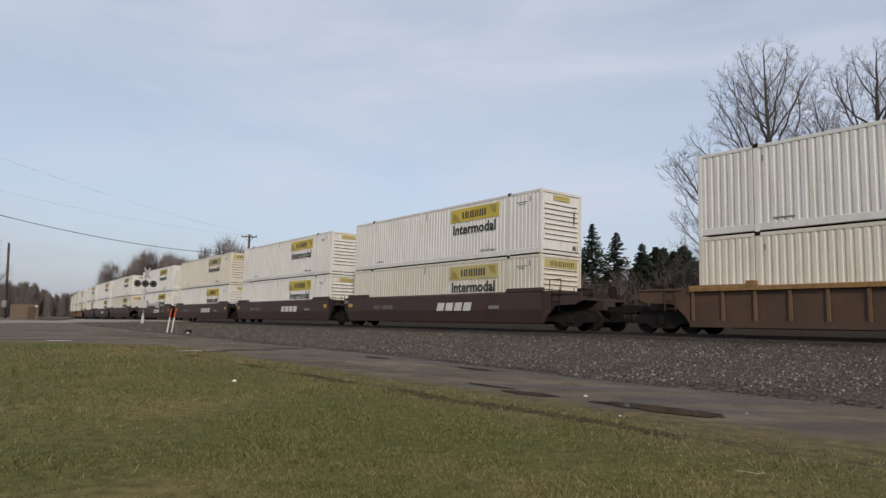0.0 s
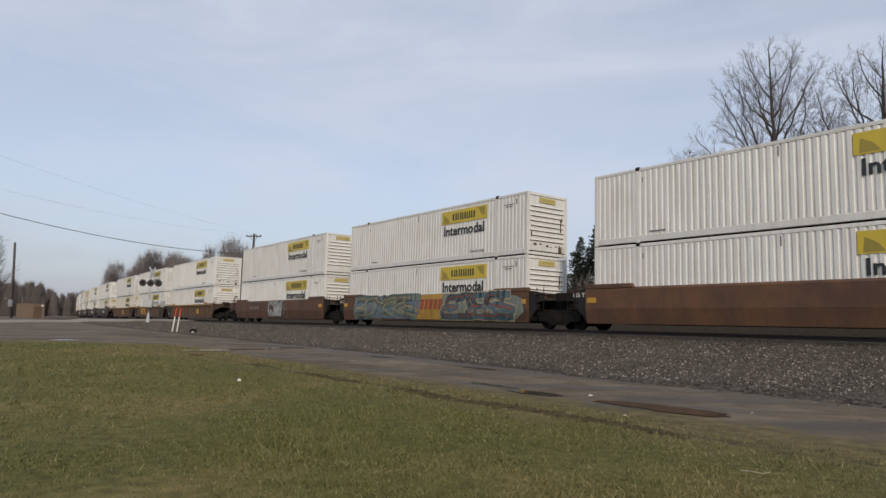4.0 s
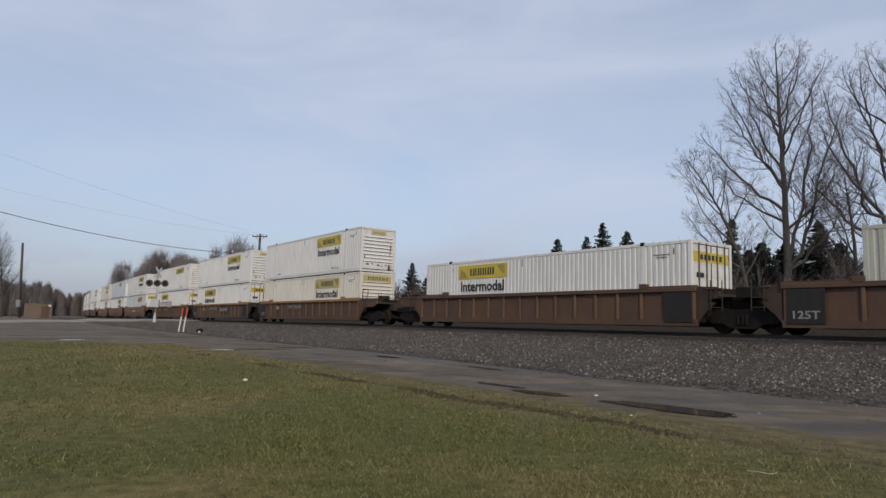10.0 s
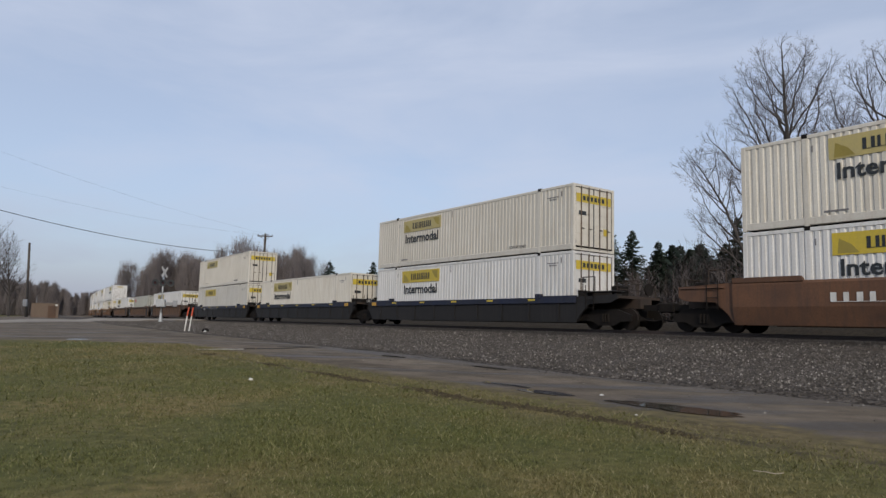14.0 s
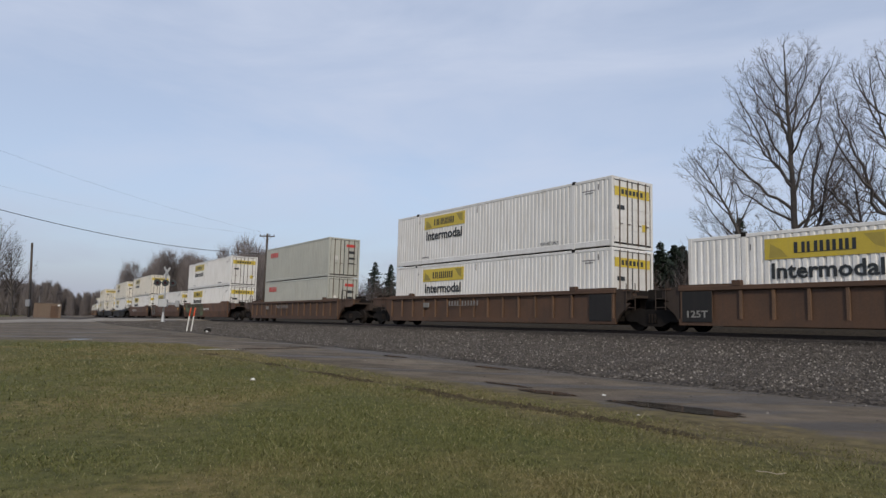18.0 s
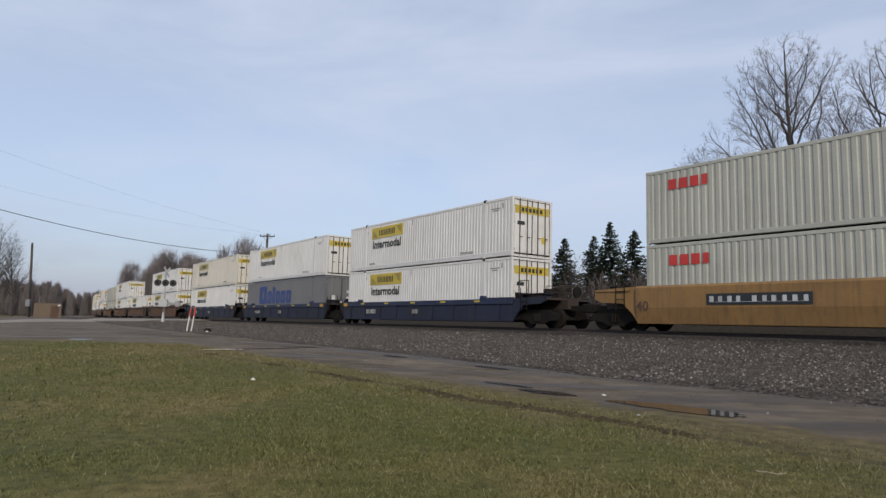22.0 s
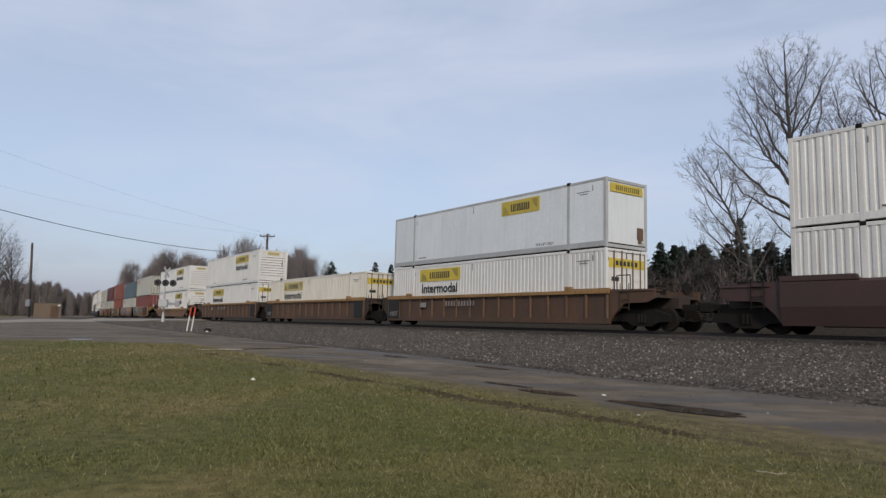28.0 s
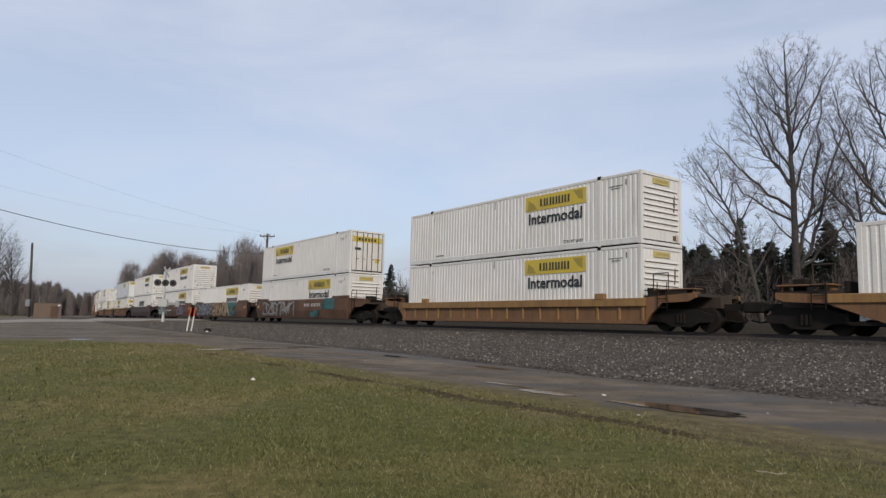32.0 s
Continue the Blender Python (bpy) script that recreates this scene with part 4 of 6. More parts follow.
for q in ((13.0, 72.0, 10.3, 1), (17.9, 80.0, 11.8, 2), (17.9, 72.0, 12.2, 3), (19.9, 70.0, 11.1, 4), (22.6, 70.0, 10.0, 5), (24.6, 56.0, 7.6, 6, 1.7), (23.0, 52.0, 9.6, 27, 0.7), (28.9, 50.5, 9.4, 7, 1.35), (31.4, 52.0, 8.0, 17, 1.5), (22.6, 58.5, 8.4, 21, 1.7), (25.9, 61.0, 8.8, 22, 1.7), (28.0, 60.0, 8.2, 23, 1.7), (20.4, 55.0, 7.4, 24, 1.3), (21.3, 62.0, 8.6, 25, 1.6), (24.2, 63.0, 8.9, 26, 1.7), (27.0, 55.5, 8.3, 28, 1.5), (30.4, 58.0, 8.8, 29, 1.6), (18.9, 58.0, 7.6, 30, 1.4), (23.8, 67.0, 9.2, 31, 1.7), (22.4, 57.0, 7.2, 18, 1.7), (27.2, 57.0, 6.8, 19, 1.8), (33.5, 51.0, 6.6, 20, 1.6),
          (-18.0, 110.0, 10.7, 8), (-3.6, 105.0, 10.4, 9), (-0.7, 105.0, 10.0, 10), (-11.4, 115.0, 11.2, 11), (-8.7, 115.0, 10.8, 12), (24.4, 66.0, 7.5, 13), (21.5, 60.0, 6.5, 14)):
    spruce(*q)


def belts():
    rnd = random.Random(77)
    near = []
    for i in range(800):
        s = -60 + 190 * (i / 800) ** 1.35
        p = beside(s + rnd.gauss(0, 0.6), -rnd.uniform(13, 30))
        near.append((p.x, p.y, 1.0 + 0.35 * noise.noise(Vector((s * 0.08, 0, 0)))))
    brush("undergrowth", "tangle of leafless brown undergrowth behind the track", near, 5, 2.6, 5.2, 40, 0.022, M["twig"])
    tangle = []
    for i in range(230):
        x, y = at(rnd.uniform(19.5, 35.5), rnd.uniform(52, 64))
        tangle.append((x, y, 1.0 + 0.3 * noise.noise(Vector((x * 0.3, y * 0.3, 0)))))
    brush("undergrowth", "dense dark leafless thicket below the bare trees", tangle, 15, 3.8, 6.6, 70, 0.03, M["bark"])
    thick = []
    for i in range(520):
        s = -80 + 330 * i / 520
        p = beside(s, -rnd.uniform(34, 60))
        thick.append((p.x, p.y, 1.0))
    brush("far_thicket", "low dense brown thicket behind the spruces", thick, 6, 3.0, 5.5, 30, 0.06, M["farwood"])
    mid = []
    for i in range(165):
        x = rnd.uniform(-78, -32)
        y = 168 + rnd.uniform(-14, 26)
        k = 0.74 + 0.36 * smooth(noise.noise(Vector((x * 0.10, 2.0, 0))), -0.35, 0.5) - 0.25 * smooth(-x, 52, 78)
        mid.append((x, y, k))
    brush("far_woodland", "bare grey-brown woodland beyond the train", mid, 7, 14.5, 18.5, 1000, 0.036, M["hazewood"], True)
    left = []
    for i in range(300):
        a = rnd.uniform(-0.80, -0.50)
        y = rnd.uniform(225, 300)
        left.append((a * y, y, (0.92 + 0.22 * noise.noise(Vector((a * 25, 0, 4)))) * (1 - 0.35 * smooth(a, -0.62, -0.50))))
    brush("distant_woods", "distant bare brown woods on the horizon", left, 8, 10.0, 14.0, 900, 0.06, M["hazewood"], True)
    ring = []
    for i in range(420):
        a = math.tau * i / 420
        r = 420 + rnd.uniform(-60, 60)
        if -0.72 < math.atan2(math.sin(a), math.cos(a)) - math.pi / 2 < 0.6:
            r += 140
        ring.append((math.cos(a) * r, math.sin(a) * r, 1.0))
    brush("horizon_woods", "bare woods along the horizon", ring, 9, 10.0, 15.0, 34, 0.3, M["farwood"])


belts()

# ---- poles and wires ----
M["pole"] = surface("weathered pole timber", (0.085, 0.068, 0.055), (0.06, 0.05, 0.043), 0.9, scale=1.5, grain=16, bump=0.3)
M["cable"] = surface("dark cable", (0.03, 0.03, 0.034), None, 0.7, bump=0.0)


def utility_pole(x, y, height, cross, label):
    root = new("utility_pole")
    z = ground_z(x, y)
    root.location = (x, y, z)
    tagged(root, label, "pole", "utility poles")
    part("post", Geo().tube((0, 0, -0.2), (0, 0, height), 0.17, 0.12, n=10), M["pole"], root, smooth=True)
    if cross:
        part("crossarm", Geo().soft_box(-0.85, -0.16, height - 0.36, 0.85, -0.05, height - 0.24, 0.015), M["pole"], root)
        for q in (-0.78, -0.3, 0.3, 0.78):
            part("insulator", Geo().tube((q, -0.1, height - 0.24), (q, -0.1, height - 0.08), 0.05, 0.03, n=8), M["cable"], root)
        part("brace", Geo().tube((-0.5, -0.12, height - 0.34), (0, -0.14, height - 0.9), 0.02, n=5).tube((0.5, -0.12, height - 0.34), (0, -0.14, height - 0.9), 0.02, n=5), M["cable"], root)
    else:
        part("meter_box", Geo().soft_box(-0.22, -0.42, 1.2, 0.22, -0.15, 2.0, 0.03), M["steel"], root)
        part("conduit", Geo().tube((0.1, -0.2, 0.0), (0.1, -0.2, 4.2), 0.04, n=6), M["cable"], root)
    return root


utility_pole(-19.85, 76.0, 11.34 - ground_z(-19.85, 76.0), True, "weathered wooden utility pole with a crossarm behind the track")
utility_pole(-47.1, 78.0, 9.83 - ground_z(-47.1, 78.0), False, "dark wooden service pole without wires beside the hut").rotation_euler = (0, radians(-2.6), 0)


def wire(a, b, sag, r, label):
    a, b = Vector(a), Vector(b)
    g = Geo()
    n = 28
    pts = [a.lerp(b, i / n) - Vector((0, 0, sag * 4 * (i / n) * (1 - i / n))) for i in range(n + 1)]
    side = (b - a).cross(Vector((0, 0, 1))).normalized()
    for p in pts:
        g.v += [p + side * r * math.cos(k * math.tau / 5) + Vector((0, 0, r * math.sin(k * math.tau / 5))) for k in range(5)]
    g.f = [(i * 5 + k, i * 5 + (k + 1) % 5, (i + 1) * 5 + (k + 1) % 5, (i + 1) * 5 + k) for i in range(n) for k in range(5)]
    tagged(part("overhead_wire", g, M["cable"]), label, "cable", "overhead wires")


wire((-19.8, 75.9, 9.03), (-37.9, 46.0, 10.6), 1.12, 0.028, "black overhead cable sagging across the crossing")
wire((-19.1, 75.9, 11.2), (-44.0, 48.0, 17.6), 0.9, 0.005, "thin overhead wire high above the crossing")
wire((-20.6, 75.9, 11.2), (-46.0, 52.0, 14.3), 0.9, 0.005, "thin overhead wire high above the crossing")


# ---- the equipment hut ----
def make_hut():
    root = new("hut")
    x, y = -43.6, 75.6
    z = ground_z(x, y) - 0.42
    root.matrix_basis = pose(x, y, z, 0, 0, 28)
    tagged(root, "small brown equipment hut with a flat roof by the crossing", "hut")
    board = surface("brown painted boards", (0.165, 0.118, 0.082), (0.135, 0.096, 0.070), 0.8, scale=0.8, grain=10, dirt=(0.09, 0.06, 0.045), dirt_amount=0.4)
    part("wall", Geo().box(-1.32, -0.94, -0.4, 1.32, 1.0, 1.92), board, root)
    first = part("board", Geo().box(-1.31, -1.0, 0.05, -1.02, -0.94, 1.92), board, root)
    for i in range(1, 9):
        same(first, "board", root, Matrix.Translation((i * 0.291, 0, 0)))
    part("roof", Geo().soft_box(-1.36, -1.04, 1.92, 1.36, 1.06, 2.0, 0.02), board, root)
    part("door", Geo().soft_box(0.3, -1.04, 0.05, 1.05, -1.0, 1.75, 0.01), M["brown"], root)
    part("roof_vent", Geo().tube((-0.9, 0.2, 1.98), (-0.9, 0.2, 2.75), 0.035, n=6), M["steel"], root)
    part("lamp", Geo().soft_box(0.95, -1.12, 1.72, 1.2, -1.0, 1.9, 0.02), M["paint_white"], root, "small pale wall lamp")


make_hut()


# ---- the crossing signal ----
def make_signal():
    root = new("crossing_signal")
    x, y = -24.45, 60.0
    z = ground_z(x, y)
    root.matrix_basis = pose(x, y, z, 0, 0, 12)
    tagged(root, "silver level-crossing signal mast with three dark round lamps", "signal")
    silver = surface("aluminium paint", (0.56, 0.57, 0.57), (0.47, 0.48, 0.48), 0.4, 0.3, bump=0.05, dirt=GRIME)
    h = 4.66 - z
    part("base", Geo().tube((0, 0, -0.3), (0, 0, 0.05), 0.26, n=12).tube((0, 0, 0.05), (0, 0, 0.9), 0.17, 0.08, n=12), silver, root, "pale flared base")
    part("mast", Geo().tube((0, 0, 0.5), (0, 0, h + 1.25), 0.075, 0.06, n=10), silver, root, smooth=True)
    part("gate_mechanism", Geo().soft_box(-0.42, -0.35, 1.35, 0.32, 0.25, 2.05, 0.05), silver, root, "grey gate machine housing")
    part("counterweight", Geo().soft_box(0.32, -0.42, 1.55, 1.25, -0.34, 1.78, 0.03).soft_box(1.0, -0.5, 1.4, 1.35, -0.3, 1.95, 0.03), M["steel"], root)
    part("lamp_arm", Geo().tube((-0.72, -0.02, h), (0.72, -0.02, h), 0.035, n=7), M["cable"], root)
    black = M["ink"]
    lens = surface("dark red lens", (0.05, 0.008, 0.008), None, 0.15, bump=0.0)
    for dx, tilt in ((-0.62, 0.0), (0.02, 0.0), (0.66, 0.0)):
        lamp = part("lamp_disc", Geo().tube((dx, -0.10, h), (dx, -0.14, h), 0.30, n=20), black, root)
        part("lens", Geo().tube((dx, -0.14, h), (dx, -0.20, h), 0.13, 0.11, n=14), lens, lamp, "dark red lens")
        g = Geo()
        for i in range(9):
            a0, a1 = math.pi * i / 9, math.pi * (i + 1) / 9
            pa, pb = (dx + 0.16 * math.cos(a0), h + 0.16 * math.sin(a0)), (dx + 0.16 * math.cos(a1), h + 0.16 * math.sin(a1))
            g.add([(pa[0], -0.14, pa[1]), (pb[0], -0.14, pb[1]), (pb[0], -0.42, pb[1]), (pa[0], -0.42, pa[1])], [(0, 1, 2, 3)])
        part("hood", g, black, lamp)
    for sgn in (-1, 1):
        a = radians(45 * sgn)
        ca, sa = math.cos(a), math.sin(a)
        o = [(-0.6, -0.11), (0.6, -0.11), (0.6, 0.11), (-0.6, 0.11)]
        pts = [(px * ca - pz * sa, h + 0.95 + px * sa + pz * ca) for px, pz in o]
        part("crossbuck_board", Geo().prism(pts, -0.09 - 0.02 * sgn, -0.07 - 0.02 * sgn), M["paint_white"], root, "weathered white crossbuck board").matrix_basis = Matrix.Rotation(radians(68), 4, "Z")


make_signal()


def marker_post(x, y, top_x):
    root = new("marker_post")
    z = ground_z(x, y)
    root.location = (x, y, z)
    tagged(root, "thin white marker post with orange-red top", "marker post", "marker posts by the lane")
    lean = top_x - x
    h = 2.09 - z
    part("shaft", Geo().tube((0, 0, -0.15), (lean * 0.66, 0, h * 0.66), 0.033, n=8), M["paint_white"], root)
    part("cap", Geo().tube((lean * 0.66, 0, h * 0.66), (lean, 0, h), 0.037, n=8).tube((lean, 0, h), (lean * 1.02, 0, h + 0.02), 0.037, 0.02, n=8), M["orange_red"], root, "orange-red sleeve")


M["orange_red"] = surface("orange-red plastic", (0.62, 0.09, 0.03), None, 0.5, bump=0.0, dirt=GRIME)
marker_post(-12.36, 33.2, -12.19)
marker_post(-12.14, 33.2, -11.98)


def lump(name, label, category, x, y, r, material, flat=0.6, seed=1):
    rnd = random.Random(seed)
    bm = bmesh.new()
    bmesh.ops.create_icosphere(bm, subdivisions=3, radius=r)
    for v in bm.verts:
        k = 1 + 0.35 * noise.noise(v.co / r * 1.4 + Vector((seed, 0, 0))) + 0.12 * noise.noise(v.co / r * 4)
        v.co = Vector((v.co.x * k, v.co.y * k, max(-0.2 * r, v.co.z * k * flat)))
    g = Geo()
    bm.verts.index_update()
    g.add([v.co[:] for v in bm.verts], [[v.index for v in f.verts] for f in bm.faces])
    bm.free()
    ob = part(name, g, material, smooth=True)
    ob.location = (x, y, ground_z(x, y) + r * 0.18)
    return tagged(ob, label, category)


rock = lump("rock", "dark boulder beside the lane", "rock", -11.25, 33.0, 0.20, M["black"], 1.0, 3)
lump("rock", "small dark stone beside the lane", "rock", -9.9, 31.3, 0.09, M["black"], 0.7, 5)
lump("rock", "pale lump of limestone by the boulder", "rock", -11.20, 32.78, 0.085, M["paint_white"], 1.2, 9)
lump("ball", "small white ball lying on the lawn", "ball", -2.48, 9.16, 0.027, M["paint_white"], 1.0, 2)
lump("stone", "pale pebble at the lawn's edge", "stone", 1.97, 8.26, 0.026, M["paint_white"], 0.6, 4)
lump("stone", "pale pebble at the lawn's edge", "stone", 1.88, 6.51, 0.014, M["paint_white"], 0.6, 6)


def make_twig():
    g = Geo()
    pts = [(1.755, 3.845, 0), (1.80, 3.80, 0.005), (1.84, 3.775, 0.0), (1.885, 3.77, 0.008)]
    for a, b in zip(pts, pts[1:]):
        za, zb = ground_z(a[0], a[1]) + 0.03 + a[2], ground_z(b[0], b[1]) + 0.03 + b[2]
        g.tube((a[0], a[1], za), (b[0], b[1], zb), 0.003, 0.0026, n=6)
    tagged(part("stick", g, surface("bleached wood", (0.36, 0.31, 0.23), None, 0.8, bump=0.1)), "bleached broken stick lying in the grass", "stick")


make_twig()


# ---- the crossing road ----
def make_crossing_road():
    pale = ground_like("pale worn asphalt", lambda nt, pos, bs: mixed(nt, 1.0, tone(nt, noise_node(nt, 0.4, 5.0, pos), [(0.3, (0.215, 0.190, 0.158)), (0.7, (0.28, 0.250, 0.212))]), tone(nt, noise_node(nt, 30.0, 4.0, pos), [(0.3, (0.8, 0.8, 0.8)), (0.7, (1.15, 1.15, 1.15))]), "MULTIPLY"), 0.8, 0.2, 40.0)
    g = Geo()
    n = 75
    across = (-2.9, -2.5, -1.0, 1.0, 2.5, 2.9)
    for i in range(n + 1):
        f = i / n * (len(ROAD) - 1.001)
        k = int(f)
        a, b = Vector(ROAD[k]), Vector(ROAD[k + 1])
        p = a.lerp(b, f - k)
        side = Vector((-(b - a).y, (b - a).x, 0)).normalized()
        for w in across:
            q = p + side * (w + 0.15 * noise.noise(Vector((i * 0.7, w, 0))))
            g.v.append((q.x, q.y, max(q.z, ground_z(q.x, q.y)) + (0.05 if abs(w) < 2.7 else -0.05)))
    m = len(across)
    g.f = [(i * m + j, i * m + j + 1, (i + 1) * m + j + 1, (i + 1) * m + j) for i in range(n) for j in range(m - 1)]
    ob = part("pavement", g, pale, smooth=True)
    if ob.data.polygons[0].normal.z < 0:
        ob.data.flip_normals()
    tagged(ob, "pale worn asphalt road leading to the level crossing", "road", kind="structure")


make_crossing_road()


# ---- freight containers ----
def corrugated(x0, x1, z0, z1, y, deep, pitch=0.275):
    """A wall of upright corrugations that faces -y; the outer flats lie at y."""
    g = Geo()
    n = max(1, round((x1 - x0) / pitch))
    p = (x1 - x0) / n
    prof = []
    for i in range(n):
        a = x0 + i * p
        prof += [(a, 0.0), (a + p * 0.50, 0.0), (a + p * 0.62, deep), (a + p * 0.88, deep)]
    prof.append((x1, 0.0))
    g.v = [(x, y + q, z0) for x, q in prof] + [(x, y + q, z1) for x, q in prof]
    m = len(prof)
    g.f = [(i, i + 1, i + 1 + m, i + m) for i in range(m - 1)]
    return g


def brand_blocks(x0, x1, z0, z1, y, cuts):
    """A brand's name as plain blocks on a thin base line, in one piece."""
    w = (x1 - x0) / sum(cuts)
    low = z0 + 0.05 * (z1 - z0)
    o, x = [(x0, z0)], x0
    for i, c in enumerate(cuts):
        zz = z1 if i % 2 == 0 else low
        o += [(x, zz), (x + w * c, zz)]
        x += w * c
    o.append((x1, z0))
    g = Geo()
    n = len(o)
    g.v = [(q, y, zz) for q, zz in o]
    g.f = [tuple(range(n))]
    return g


def container(label, paint, length, width, height, wall="corrugated", end="front", logo="", trim=None, lift=True):
    """A freight container; x runs along it, -y is the side towards the lawn, the base is at z = 0."""
    root = new("shipping_container")
    tagged(root, label, "container", "containers on the train")
    hx, hy = length / 2, width / 2
    mt, tr = M[paint], M[trim or paint]
    post = part("corner_post", Geo().soft_box(-hx, -hy, 0, -hx + 0.15, -hy + 0.13, height, 0.012), tr, root)
    for sx, sy in ((1, 1), (1, -1), (-1, 1)):
        same(post, "corner_post", root, pose(0, 0, 0) @ Matrix.Translation((0 if sx < 0 else 2 * hx - 0.15, 0 if sy < 0 else 2 * hy - 0.13, 0)))
    rail = part("bottom_rail", Geo().soft_box(-hx + 0.15, -hy + 0.006, 0.035, hx - 0.15, -hy + 0.12, 0.19 if length < 13 else 0.27, 0.012), tr, root)
    same(rail, "bottom_rail", root, Matrix.Translation((0, 2 * hy - 0.126, 0)))
    top = part("top_rail", Geo().soft_box(-hx + 0.15, -hy + 0.004, height - 0.13, hx - 0.15, -hy + 0.10, height - 0.006, 0.012), tr, root)
    same(top, "top_rail", root, Matrix.Translation((0, 2 * hy - 0.104, 0)))
    part("roof", Geo().box(-hx + 0.02, -hy + 0.1, height - 0.06, hx - 0.02, hy - 0.1, height - 0.012), mt, root)
    part("floor", Geo().box(-hx + 0.02, -hy + 0.12, 0.06, hx - 0.02, hy - 0.12, 0.2), M["black"], root)
    if wall == "corrugated":
        g = corrugated(-hx + 0.15, hx - 0.15, 0.19 if length < 13 else 0.27, height - 0.13, -hy + 0.012, 0.027, 0.24 if length > 13 else 0.278)
    else:
        g = Geo().box(-hx + 0.15, -hy + 0.03, 0.19, hx - 0.15, -hy + 0.06, height - 0.13)
    side = part("side_panel", g, mt if wall == "corrugated" else M["s_mark"], root)
    same(side, "side_panel", root, Matrix.Rotation(math.pi, 4, "Z"))
    if wall != "corrugated":
        n, seam = (13, 0.014) if paint != "bluewhite" else (7, 0.007)
        w = (length - 0.3) / n
        a = -hx + 0.15
        first = part("sheet", Geo().box(a + seam, -hy + 0.012, 0.19, a + w - seam, -hy + 0.03, height - 0.13), mt, root)
        for i in range(1, n):
            same(first, "sheet", root, Matrix.Translation((i * w, 0, 0)))
    # far end: plain; shown end: ribbed front or a pair of doors
    part("end_panel", Geo().box(-hx + 0.03, -hy + 0.13, 0.05, -hx + 0.07, hy - 0.13, height - 0.05), mt, root)
    if end == "front":
        part("end_panel", Geo().box(hx - 0.09, -hy + 0.13, 0.03, hx - 0.05, hy - 0.13, height - 0.02), mt, root)
        g, dark = Geo(), Geo()
        if wall == "corrugated":
            # pressed louvres, each over a dark strip: rust, and the gap's shade as colour
            for i in range(8):
                z = 0.66 + i * 0.225
                if z < height - 0.42:
                    wide = 0.24 + 0.05 * (i % 2)
                    g.prism([(hx - 0.055, z + 0.012), (hx - 0.018, z + 0.012), (hx - 0.03, z + 0.06), (hx - 0.055, z + 0.10)], -hy + wide, hy - wide)
                    dark.box(hx - 0.049, -hy + wide - 0.03, z - 0.022, hx - 0.028, hy - wide + 0.03, z + 0.011)
            part("louvre", g, mt, root)["kind"] = "stuff"
            rnd = random.Random(len(label))
            for q in range(5 if "rust" in logo else 2):
                y = rnd.choice((-hy + 0.3, hy - 0.45, hy - 0.5)) + rnd.gauss(0, 0.06)
                z = rnd.uniform(0.7, height - 1.2)
                dark.box(hx - 0.051, y, z, hx - 0.016, y + rnd.uniform(0.02, 0.05), z + rnd.uniform(0.15, 0.55))
            if "rust" in logo:
                for q in range(7):
                    y, z = rnd.uniform(-hy + 0.2, hy - 0.4), rnd.uniform(0.12, 0.5)
                    dark.box(hx - 0.051, y, z, hx - 0.044, y + rnd.uniform(0.05, 0.2), z + rnd.uniform(0.03, 0.12))
        dark.box(hx - 0.05, hy - 0.55, 0.28, hx - 0.006, hy - 0.42, 0.46)
        dark.box(hx - 0.05, hy - 0.36, 0.22, hx - 0.03, hy - 0.34, 0.52).box(hx - 0.05, hy - 0.24, 0.22, hx - 0.03, hy - 0.22, 0.52)
        if wall != "corrugated":
            dark.box(hx - 0.05, hy - 0.62, 0.45, hx - 0.006, hy - 0.25, 0.95)
        part("end_fitting", dark, M["rust_and_gap"], root, "rust marks, boxes and shade-dark slots on the end wall")["kind"] = "stuff"
        part("end_header", Geo().soft_box(hx - 0.06, -hy + 0.13, height - 0.14, hx - 0.012, hy - 0.13, height - 0.01, 0.01), tr, root)
        part("end_sill", Geo().soft_box(hx - 0.06, -hy + 0.13, 0.01, hx - 0.012, hy - 0.13, 0.15, 0.01), tr, root)
        if logo.startswith("jb"):
            full = "faded" in logo or wall != "corrugated"
            yw = hy - 0.28 if full else 0.52
            zt = height - (0.56 if full else 0.44)
            part("logo_plate", Geo().box(hx - 0.05, -yw, zt, hx - 0.012, yw, zt + (0.36 if full else 0.24)), M["logo_faded" if "faded" in logo or not full else "logo_yellow"], root, "yellow brand plate")
            g = Geo()
            for i in range(12):
                y = -yw * 0.68 + i * yw * 0.113 + 0.03 * (i // 2) * yw
                g.box(hx - 0.05, y, zt + 0.07, hx - 0.009, y + 0.055 * yw, zt + (0.28 if full else 0.18))
            part("logo_mark", g, M["ink" if full else "logo_dark"], root, "black brand lettering as bars")["kind"] = "stuff"
    else:
        for j in range(2):
            y0, y1 = (-hy + 0.14, -0.01) if j == 0 else (0.01, hy - 0.14)
            g = Geo().soft_box(hx - 0.10, y0, 0.12, hx - 0.045, y1, height - 0.12, 0.01)
            for i in range(5):
                z = 0.3 + i * (height - 0.7) / 5
                g.box(hx - 0.046, y0 + 0.06, z, hx - 0.034, y1 - 0.06, z + 0.30)
            door = part("door", g, mt, root)
            gasket = Geo().box(hx - 0.06, y0 - 0.012, 0.12, hx - 0.040, y0 + 0.022, height - 0.12).box(hx - 0.06, y1 - 0.022, 0.12, hx - 0.040, y1 + 0.012, height - 0.12)
